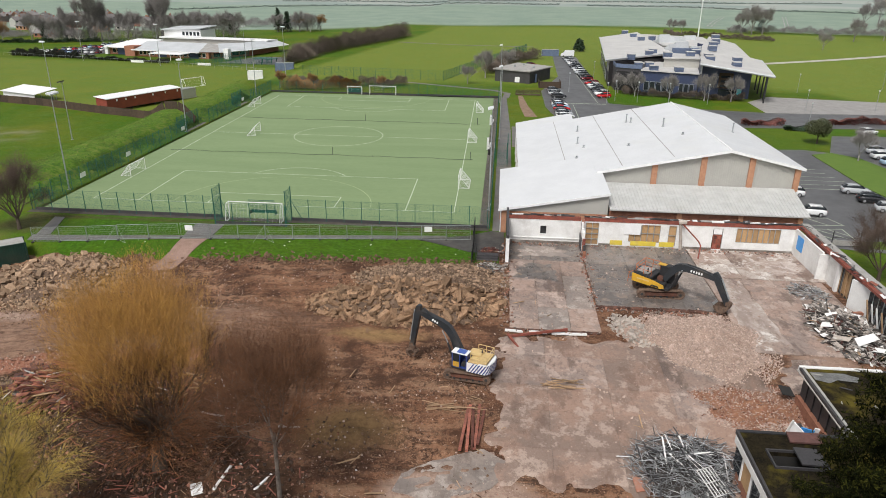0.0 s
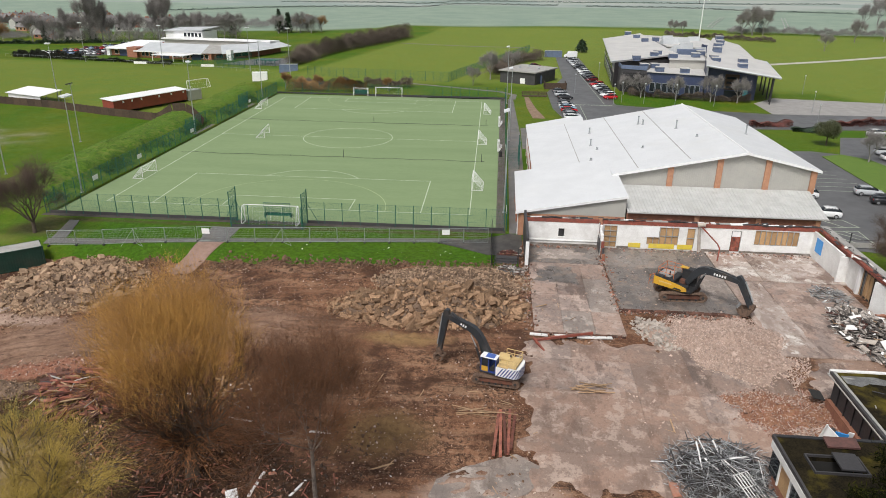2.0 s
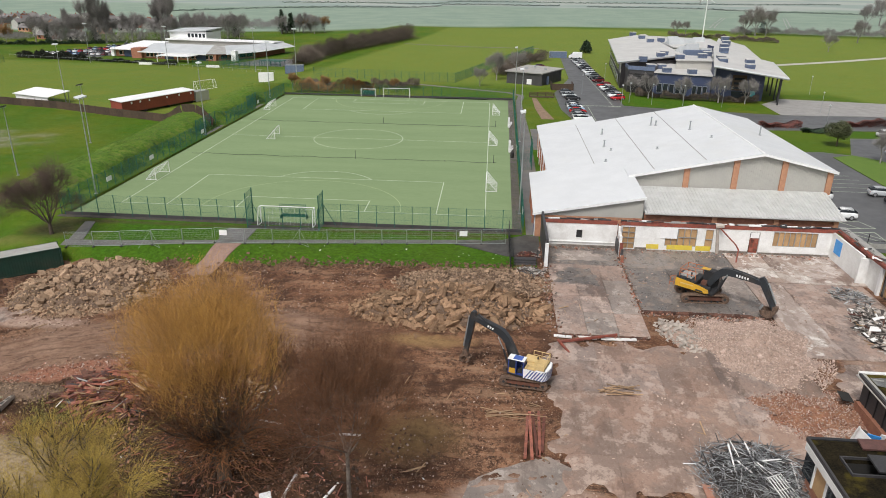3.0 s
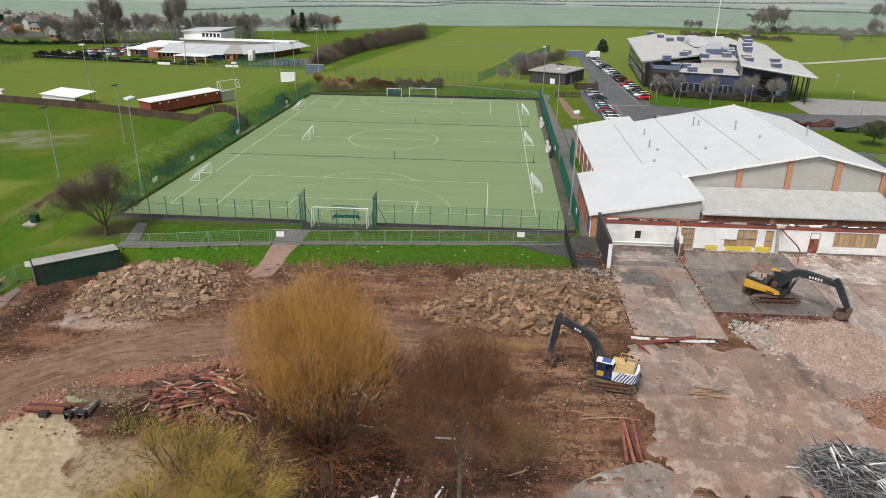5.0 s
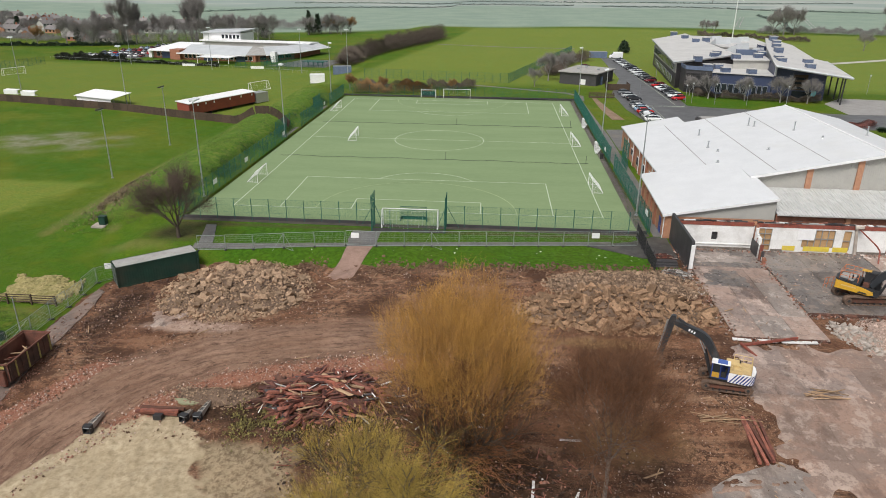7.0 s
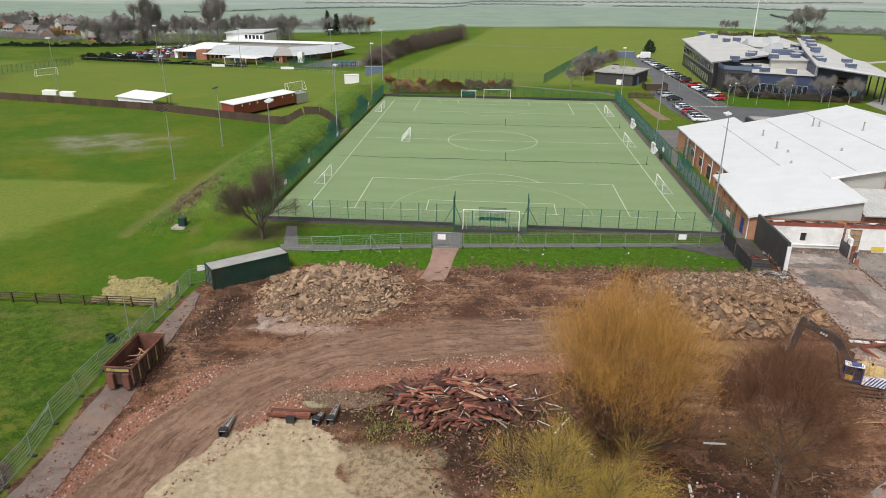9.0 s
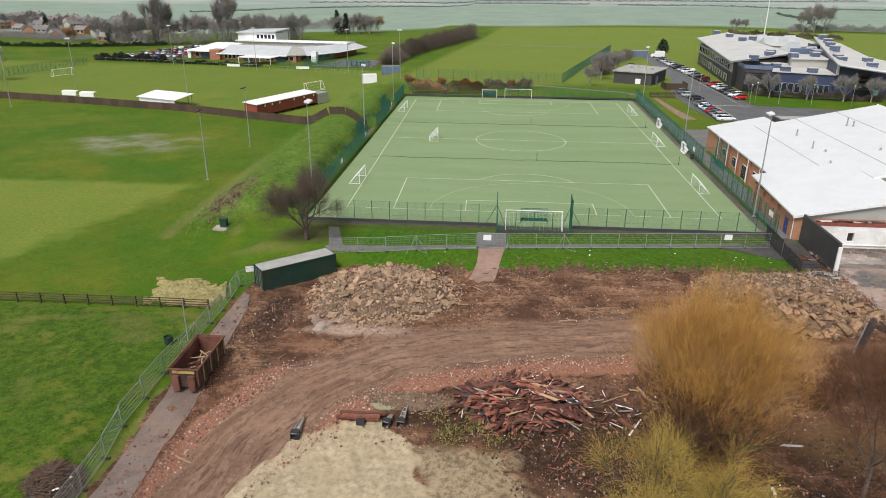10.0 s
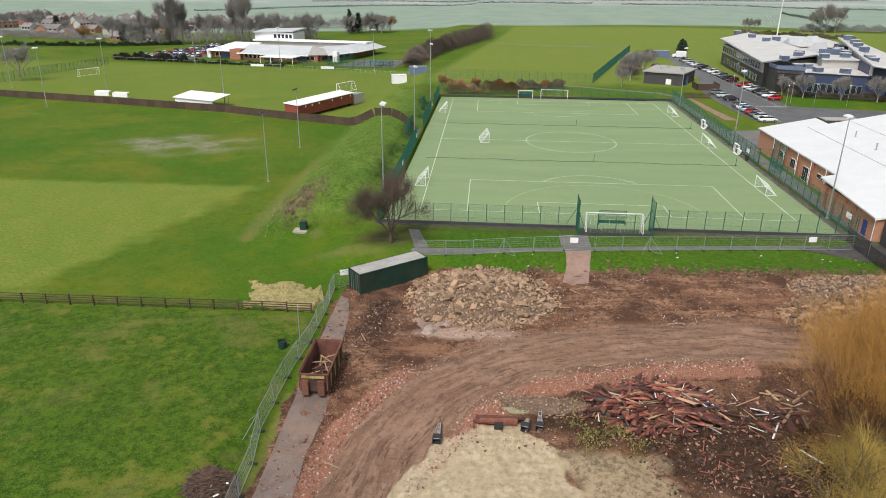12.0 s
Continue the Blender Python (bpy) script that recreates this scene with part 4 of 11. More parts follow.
def wall_y(name, x0, x1, y, z0, z1, openings, mtl, parent, t=0.25, label=""):
    """A wall that faces south, with openings (x0, x1, z0, z1) cut through."""
    mb = MB()
    xs = sorted({x0, x1, *[o[0] for o in openings], *[o[1] for o in openings]})
    for a, b in zip(xs, xs[1:]):
        c = (a + b) / 2
        cut = sorted((o[2], o[3]) for o in openings if o[0] < c < o[1])
        z = z0
        for lo, hi in cut + [(z1, z1)]:
            if lo > z + 1e-3:
                mb.box(a, b, y, y + t, z, lo)
            z = max(z, hi)
    ob = part(name, mb, mtl, parent, label)
    bm = bmesh.new()
    bm.from_mesh(ob.data)
    bmesh.ops.remove_doubles(bm, verts=bm.verts, dist=1e-4)
    bm.to_mesh(ob.data)
    bm.free()
    return ob


def window_y(x0, x1, y, z0, z1, nx, nz, fill, parent, frame_mat=M_GALV, label="boarded window with metal frame"):
    w = part("window", MB().box(x0, x1, y + 0.122, y + 0.15, z0, z1), M_DARK, parent, label)
    for i in range(nx + 1):
        x = x0 + (x1 - x0) * i / nx
        part("mullion", MB().box(x - 0.04, x + 0.04, y - 0.02, y + 0.08, z0, z1), frame_mat, w)
    for i in range(nz + 1):
        z = z0 + (z1 - z0) * i / nz
        part("transom", MB().box(x0, x1, y - 0.012, y + 0.075, z - 0.04, z + 0.04), frame_mat, w)
    for i in range(nx):
        a, b = x0 + (x1 - x0) * i / nx, x0 + (x1 - x0) * (i + 1) / nx
        part("board", MB().box(a + 0.02, b - 0.02, y + 0.09, y + 0.12, z0, z1), fill, w)
    return w


RY = -6.2
M_BOARD = mat("plywood_board", (0.46, 0.29, 0.14), (0.36, 0.22, 0.11), 0.7, 1.5, 12, 0.05, vary=0.15)
M_YEL = mat("yellow_paint", (0.7, 0.55, 0.06), (0.6, 0.46, 0.06), 0.6, 2, 12, 0.05, dirt=(0.35, 0.3, 0.22), dirt_amount=0.4)
wall_y("white_wall", 34.4, 43.3, RY, 0.0, 3.4, [(38.3, 39.05, 1.45, 2.55)], M_WHITE, ruin, label="dirty white painted wall")
part("dark_recess", MB().box(38.2, 39.2, RY + 0.26, RY + 0.4, 1.3, 2.7), M_DARK, ruin)
part("skirting_ledge", MB().box(34.5, 43.2, RY - 0.12, RY, 0.95, 1.05), M_WHITE, ruin)
wall_y("white_wall", 43.5, 55.0, RY, 0.0, 3.4, [(43.9, 45.5, 0.35, 3.2), (49.2, 53.0, 0.9, 3.2), (54.0, 54.95, 0.6, 3.2)], M_WHITE, ruin, label="white wall with boarded windows")
window_y(43.9, 45.5, RY + 0.05, 0.35, 3.2, 2, 4, M_BOARD, ruin)
window_y(49.2, 53.0, RY + 0.05, 0.9, 3.2, 5, 2, M_BOARD, ruin)
window_y(54.0, 54.95, RY + 0.05, 0.6, 3.2, 1, 2, M_BOARD, ruin)
part("white_board", MB().box(48.6, 50.6, RY - 0.08, RY - 0.03, 1.9, 3.25), M_WHITEPL, ruin, "plain white board")
for a, b in ((47.0, 48.5), (49.5, 52.6), (53.0, 54.8)):
    part("yellow_panel", MB().box(a, b, RY - 0.05, RY - 0.003, 0.45, 1.05), M_YEL, ruin, "yellow painted panel")
wall_y("white_wall", 55.0, 69.2, RY, 0.1, 3.4, [(59.3, 60.5, 0.4, 3.1), (62.1, 67.3, 1.4, 3.25)], M_WHITE, ruin, label="white wall with a long boarded window")
window_y(62.1, 67.3, RY + 0.05, 1.4, 3.25, 8, 1, M_BOARD, ruin)
rd = part("red_door", MB().box(59.4, 60.4, RY + 0.05, RY + 0.12, 0.45, 2.3), M_REDFASCIA, ruin, "dark red panelled door")
for a in (59.52, 59.98):
    for z in (0.6, 1.2, 1.75):
        part("door_panel", MB().box(a, a + 0.32, RY + 0.03, RY + 0.05, z, z + 0.42), M_TIMBER, rd)
part("fanlight", MB().box(59.4, 60.4, RY + 0.05, RY + 0.1, 2.35, 3.05), M_WHITEPL, ruin)
rnd = random.Random(31)
for a, b in ((34.3, 43.2), (43.62, 55.0), (55.02, 69.6)):
    part("red_fascia_board", MB().box(a, b, RY - 0.05, RY + 0.3, 3.402, 3.86), M_REDFASCIA, ruin, "dark red fascia board")
    x = a
    while x < b - 0.1:
        l = min(rnd.uniform(0.4, 1.9), b - x)
        if rnd.random() < 0.9:
            part("coping", MB().cbox(l - 0.01, rnd.uniform(0.22, 0.5), rnd.uniform(0.06, 0.12), pose(x + l / 2, RY + 0.12 + rnd.uniform(-0.05, 0.12), 3.92 + rnd.uniform(0, 0.03), rnd.uniform(-10, 10), rnd.uniform(-1.5, 1.5), rnd.uniform(-3, 3))), rnd.choice((M_DARK, M_CHARC, M_CHARC, M_WHITE, M_GREYROOF)), ruin, "torn felt-edged coping")
        x += l
# dark sheet in place of the shaded gap behind the wall top
part("roof_strip", MB().box(34.6, 69.5, RY + 0.56, -2.6, 2.1, 2.3), M_CHARC, ruin, "dark strip standing for the shaded gap behind the wall")
M_DAMP = mat("damp_wall_foot", (0.2, 0.17, 0.145), (0.1, 0.083, 0.07), 0.8, 1.4, 14, 0.15, dirt=(0.42, 0.4, 0.37), dirt_amount=0.7)
for a, b in ((34.5, 43.2), (45.6, 47.0), (55.9, 59.3), (60.5, 69.1)):
    part("wall_foot", MB().box(a, b, RY - 0.135, RY - 0.004, 0.2, 0.5 + 0.12 * rnd.random()), M_DAMP, ruin, "grimy damp wall foot")
part("broken_edge", MB().box(34.05, 34.35, -13.2, -3.0, 0.0, 3.75), M_CHARC, ruin, "dark end wall")
part("end_post", MB().box(34.0, 34.4, -13.45, -13.2, 0.0, 3.3), M_WHITEPL, ruin, "white end post")
rnd = random.Random(5)
y = RY - 0.16
while y > -10.6:
    d = 0.25 + rnd.random() * 0.3
    h = max(3.75 - (RY - y) * 0.72 + rnd.uniform(-0.5, 0.35), 0.4)
    part("wall_stump", MB().box(43.28 + rnd.uniform(-0.04, 0.06), 43.55 + rnd.uniform(-0.05, 0.05), y - d + 0.012, y, 0.05, h), rnd.choice((M_BRICK, M_WHITE, M_CHARC, M_REDFASCIA)), ruin, "ragged stump of a broken cross wall")
    y -= d
part("cross_wall_face", MB().box(43.16, 43.21, -8.6, RY - 0.15, 0.1, 2.0), M_CHARC, ruin)
col = MB()
col.tube((55.6, RY - 0.35, 0.1), (55.2, RY - 0.2, 3.9), 0.22, 0.16, n=7)
col.tube((55.0, RY - 0.25, 3.8), (55.9, RY - 0.45, 3.95), 0.3, 0.25, n=7)
part("broken_column", col, M_CONC, ruin, "bare broken concrete column")
bent = MB()
bent.path([(55.4, RY - 0.4, 3.7), (57.2, -8.0, 2.0), (57.4, -8.4, 1.6), (57.0, -9.4, 0.3)], 0.09, 5)
part("bent_beam", bent, M_REDFASCIA, ruin, "bent red steel beam")
# the east wall
EX = 69.9


def wall_x(name, x, y0, y1, z0, z1, mtl, label="", t=0.25):
    return part(name, MB().box(x, x + t, y0, y1, z0, z1), mtl, ruin, label)


wall_x("white_wall", EX - 0.95, -13.8, RY - 0.01, 0.1, 3.5, M_WHITE)
part("blue_notice", MB().box(EX - 1.01, EX - 0.955, -8.9, -7.3, 1.4, 3.1), M_SKYBLUE, ruin, "plain bright blue notice board")
part("return_wall", MB().box(EX - 1.3, EX - 0.2, -14.06, -13.81, 0.1, 3.3), M_WHITE, ruin)
wall_x("white_wall", EX - 0.25, -16.6, -14.07, 0.1, 3.4, M_WHITE)
part("white_pier", MB().box(EX - 0.45, EX - 0.02, -17.0, -16.61, 0.1, 3.4), M_WHITEPL, ruin)
wall_x("dark_window_wall", EX + 0.0, -20.6, -17.01, 0.1, 3.4, M_CHARC, "dark glazed wall between piers")
for i in range(5):
    y = -20.5 + i * 0.7
    part("window_board", MB().box(EX - 0.06, EX - 0.01, y, y + 0.58, 0.5, 3.0), (M_BOARD, M_GLASS, M_BOARD, M_BOARD, M_GLASS)[i], ruin)
    part("window_bar", MB().box(EX - 0.14, EX - 0.061, y + 0.59, y + 0.68, 0.3, 3.2), M_PALETIM, ruin)
part("white_panel", MB().cbox(0.2, 2.6, 3.2, pose(EX - 0.3, -21.9, 1.75, 0, 0, 18)), M_WHITE, ruin, "leaning white wall panel")
part("brick_stub", MB().cbox(1.0, 0.4, 0.3, pose(EX - 0.6, -22.8, 0.5, 0, 0, 12)), M_BRICK, ruin)
wall_x("dark_window_wall", EX + 0.0, -30.0, -23.2, 0.1, 3.4, M_CHARC)
for i in range(7):
    y = -29.6 + i * 0.95
    part("window_bar", MB().box(EX - 0.1, EX - 0.01, y, y + 0.1, 0.3, 3.2), M_GALV, ruin)
    part("pane", MB().box(EX - 0.05, EX - 0.002, y + 0.12, y + 0.93, 1.2, 3.1), M_GLASS, ruin)
    part("fallen_post", MB().cbox(0.12, 0.12, 2.4, pose(EX - 0.4, y, 1.4, 0, -14, 0)), M_WHITEPL if i % 3 else M_PALETIM, ruin)
part("red_fascia_board", MB().box(EX - 0.55, EX + 0.3, -30.0, RY + 0.3, 3.51, 3.8), M_REDFASCIA, ruin)
part("coping", MB().box(EX - 0.1, EX + 0.75, -30.0, RY + 0.8, 3.81, 3.95), M_GREYROOF, ruin, "dark weathered coping")
part("outer_wall", MB().box(EX + 0.35, EX + 0.6, -30.0, RY, 0.0, 3.84), M_BRICK, ruin)
rnd = random.Random(9)
for i in range(40):
    y = rnd.uniform(-29.5, -6.5)
    s = rnd.uniform(0.3, 1.1)
    part("torn_felt", MB().cbox(0.05 + 0.3 * rnd.random(), s, 0.05, pose(EX - 0.75 + rnd.uniform(-0.15, 0.9), y, 3.9 + rnd.uniform(0.12, 0.2), rnd.uniform(-20, 20), rnd.uniform(-25, 25), rnd.uniform(-30, 30))), rnd.choice((M_DARK, M_CHARC, M_WHITE, M_TIMBER)), ruin)
for i in range(46):
    x = rnd.uniform(34.5, 70)
    s = rnd.uniform(0.3, 1.3)
    part("torn_felt", MB().cbox(s, 0.05 + 0.25 * rnd.random(), 0.05, pose(x, RY + rnd.uniform(-0.1, 0.5), 3.96 + rnd.uniform(0.02, 0.1), rnd.uniform(-20, 20), rnd.uniform(-9, 9), rnd.uniform(-20, 20))), rnd.choice((M_DARK, M_DARK, M_WHITE, M_CHARC, M_TIMBER)), ruin)

# ---- the mossy flat-roofed block near the camera ----
M_MOSS = mat("mossy_felt", (0.028, 0.022, 0.012), (0.01, 0.009, 0.007), 0.97, 0.9, 9, 0.5, dirt=(0.1, 0.08, 0.016), dirt_amount=1.0, spec=0.04)
M_REDBROWN = mat("faded_red_brown_paint", (0.13, 0.06, 0.05), (0.09, 0.045, 0.04), 0.7, 2, 14, 0.08)
block = thing("flat_roofed_block", "dark flat-roofed block with mossy felt and broken front", "building", pose(0, 0, 0))
RZ = 3.1
part("roof", MB().box(57.3, 80, -60, -38.7, RZ - 0.3, RZ), M_MOSS, block, "mossy black felt roof")
part("rear_coping", MB().box(57.2, 63.4, -38.7, -38.4, RZ - 0.3, RZ + 0.1), M_WHITE, block, "pale chipped coping")
part("rear_coping", MB().box(63.41, 80, -38.7, -38.45, RZ - 0.3, RZ + 0.06), M_CHARC, block)
part("flashing", MB().box(57.3, 57.5, -47.9, -38.72, RZ, RZ + 0.11), M_GREYROOF, block, "grey metal flashing")
part("flashing_line", MB().box(57.02, 57.1, -47.9, -38.5, RZ - 0.24, RZ - 0.16), M_CLAD, block)
part("inner_coping", MB().box(57.12, 57.3, -47.9, -38.7, RZ - 0.1, RZ + 0.08), M_CHARC, block)
part("inner_wall", MB().box(57.6, 57.9, -47.9, -38.8, -1.0, RZ - 0.301), M_CHARC, block, "dark glazed inner wall")
part("rear_wall", MB().box(57.9, 80, -39.1, -38.8, -1.0, RZ - 0.301), M_CHARC, block)
for i in range(7):
    y = -47.4 + i * 1.25
    part("mullion", MB().box(57.5, 57.6, y, y + 0.06, -0.9, RZ - 0.32), M_DARK, block)
roof2 = [(49.8, 51.0, -62, -47.7), (54.2, 57.29, -62, -47.7), (51.0, 54.2, -49.6, -47.7), (51.0, 54.2, -62, -51.2)]
for i, (a, b, c, d) in enumerate(roof2):
    part("roof", MB().box(a, b, c, d, RZ - 0.3, RZ - 0.002 * i), M_MOSS, block)
part("skylight_kerb", MB().box(50.9, 54.3, -51.3, -51.2, RZ, RZ + 0.18).box(50.9, 54.3, -49.6, -49.5, RZ, RZ + 0.18).box(50.9, 51.0, -51.2, -49.6, RZ, RZ + 0.18).box(54.2, 54.3, -51.2, -49.6, RZ, RZ + 0.18), M_CHARC, block)
part("west_coping", MB().box(49.64, 49.8, -62, -47.5, RZ - 0.2, RZ + 0.1), M_CHARC, block)
part("north_coping", MB().box(49.8, 57.0, -47.7, -47.45, RZ - 0.2, RZ + 0.08), M_DARK, block)
part("north_wall", MB().box(50.0, 57.5, -48.2, -47.95, -1.2, RZ - 0.31), M_BRICK, block)
part("west_fascia", MB().box(49.62, 49.8, -62, -47.7, RZ - 0.75, RZ - 0.21), M_WHITE, block, "broken white fascia")
part("west_wall", MB().box(49.95, 50.2, -62, -48.2, -1.2, 0.2), M_BRICK, block)
for i in range(8):
    y = -61 + i * 1.7
    part("white_mullion", MB().box(49.85, 49.97, y, y + 0.16, 0.2, RZ - 0.31), M_WHITEPL, block)
    part("pane", MB().box(49.93, 49.96, y + 0.18, y + 1.68, 0.25, RZ - 0.35), M_GLASS if i % 3 else M_BOARD, block)
# added black lining puts the skylight's inner shade into the colour
part("skylight_shaft", MB().box(51.0, 54.2, -51.2, -49.6, RZ - 2.2, RZ - 2.1).box(51.0, 54.2, -49.59, -49.5, RZ - 2.2, RZ - 0.31).box(50.9, 50.99, -51.2, -49.6, RZ - 2.2, RZ - 0.31).box(54.21, 54.3, -51.2, -49.6, RZ - 2.2, RZ - 0.31), M_BLACK, block)
part("skylight_cover", MB().cbox(1.5, 1.5, 0.12, pose(53.3, -50.3, RZ + 0.3, 6, 4, 3)), M_CHARC, block, "dark roof hatch lid")
part("roof_hatch", MB().cbox(2.0, 1.0, 0.14, pose(53.8, -48.2, RZ + 0.22, 4, -3, -4)), M_REDBROWN, block, "faded red-brown hatch")
part("lead_patch", MB().prism([(57.7, -40.3), (58.6, -40.7), (59.4, -40.2), (60.8, -40.4), (61.2, -39.7), (60.2, -39.2), (57.7, -39.2)], RZ + 0.002, RZ + 0.012), mat("wet_lead", (0.2, 0.2, 0.195), (0.09, 0.09, 0.088), 0.4, 1.5, 10, 0.05), block, "pale wet lead patch")
part("brick_plinth", MB().box(57.25, 57.58, -47.0, -38.9, -0.4, 0.75), M_BRICK, block, "torn brick plinth")
part("broken_plinth", MB().cbox(1.6, 0.35, 0.6, pose(56.5, -46.6, 0.9, 0, 8, 20)).cbox(0.9, 0.5, 0.5, pose(57.0, -45.0, 0.9, 10, 0, 70)), M_BRICK, block)
part("black_sheet", MB().cbox(1.3, 0.9, 0.08, pose(56.6, -38.6, 0.9, 25, 20, 20)), M_BLACK, block)
for (x, y, z, sx, sy, sz, r, mm) in ((55.0, -44.6, 0.75, 0.1, 1.3, 1.9, 22, M_WHITEPL), (55.7, -44.5, 0.8, 0.9, 0.08, 1.7, -12, M_SKYBLUE), (56.4, -44.4, 0.8, 0.35, 0.1, 1.7, -12, M_WHITEPL), (55.3, -43.9, 0.7, 0.6, 0.5, 1.4, 15, M_CHARC), (54.6, -44.2, 1.0, 0.12, 0.12, 2.3, 0, M_WHITE)):
    part("torn_panel", MB().cbox(sx, sy, sz, pose(x, y, z, 12, 8, r)), mm, block)
for i in range(9):
    part("roof_debris", MB().cbox(rnd.uniform(0.2, 0.9), rnd.uniform(0.05, 0.16), 0.05, pose(rnd.uniform(58, 64), rnd.uniform(-46, -39.5), RZ + 0.04, 0, 0, rnd.uniform(0, 180))), rnd.choice((M_GREYROOF, M_WHITE, M_CHARC, M_CHARC)), block)

# ---- rubble ----
def chunk(seed, sx=1.0, sy=0.7, sz=0.42, n=11, worn=0.55):
    """A broken lump about one metre long."""
    r = random.Random(seed)
    bm = bmesh.new()
    for i in range(8):
        bm.verts.new(((i & 1 or -1) * sx / 2 * r.uniform(worn, 1), ((i >> 1 & 1) or -1) * sy / 2 * r.uniform(worn, 1), ((i >> 2 & 1) or -1) * sz / 2 * r.uniform(worn + 0.05, 1)))
    for i in range(n - 8):
        bm.verts.new((r.uniform(-0.5, 0.5) * sx, r.uniform(-0.5, 0.5) * sy, r.choice((-0.5, 0.5)) * sz * r.uniform(0.8, 1)))
    res = bmesh.ops.convex_hull(bm, input=bm.verts)
    bmesh.ops.delete(bm, geom=[v for v in bm.verts if not v.link_faces], context="VERTS")
    me = bpy.data.meshes.new("chunk")
    bm.to_mesh(me)
    bm.free()
    return me


CHUNKS = [chunk(i) for i in range(8)] + [chunk(20 + i, 1.0, 0.8, 0.22, 10) for i in range(5)]
SLABS = [chunk(40 + i, 1.25, 0.6, 0.34, 9, 0.68) for i in range(8)]
BRICKS = [chunk(60 + i, 1.0, 0.5, 0.36, 8) for i in range(4)]
STICKS = [chunk(80 + i, 1.0, 0.06, 0.05, 8) for i in range(5)]


def arrays(me):
    v = np.empty(len(me.vertices) * 3, np.float32)
    me.vertices.foreach_get("co", v)
    return v.reshape(-1, 3), [tuple(p.vertices) for p in me.polygons]


def strewn(name, meshes, places, sizes, turns, material, label, parent=None, category="rubble", flat=False):
    """Many pieces in one mesh. turns: degrees of free tumbling."""
    rs = np.random.RandomState(len(places))
    V, F, off = [], [], 0
    for k, me in enumerate(meshes):
        pick = np.arange(k, len(places), len(meshes))
        if not len(pick):
            continue
        v, f = arrays(me)
        n = len(pick)
        a = rs.uniform(0, 2 * math.pi, n)
        b, c = (rs.uniform(-1, 1, (2, n)) * radians(turns))
        ca, sa, cb, sb, cc, sc = np.cos(a), np.sin(a), np.cos(b), np.sin(b), np.cos(c), np.sin(c)
        R = np.empty((n, 3, 3))
        R[:, 0] = np.stack([ca * cb, ca * sb * sc - sa * cc, ca * sb * cc + sa * sc], -1)
        R[:, 1] = np.stack([sa * cb, sa * sb * sc + ca * cc, sa * sb * cc - ca * sc], -1)
        R[:, 2] = np.stack([-sb, cb * sc, cb * cc], -1)
        s = sizes[pick]
        s = s[:, None, None] if s.ndim == 1 else s[:, None, :]
        w = np.einsum("nij,nvj->nvi", R, v[None] * s) + places[pick][:, None, :]
        V.append(w.reshape(-1, 3))
        nv = len(v)
        for i in range(n):
            o = off + i * nv
            F += [tuple(o + j for j in q) for q in f]
        off += n * nv
    me = bpy.data.meshes.new(name)
    me.from_pydata(np.concatenate(V).tolist(), [], F)
    me.materials.append(material or meshes[0].materials[0])
    ob = new(name, me)
    if parent:
        ob.parent = parent
        return tagged(ob, label, "", "", "stuff")
    return tagged(ob, label, category, "", "stuff")


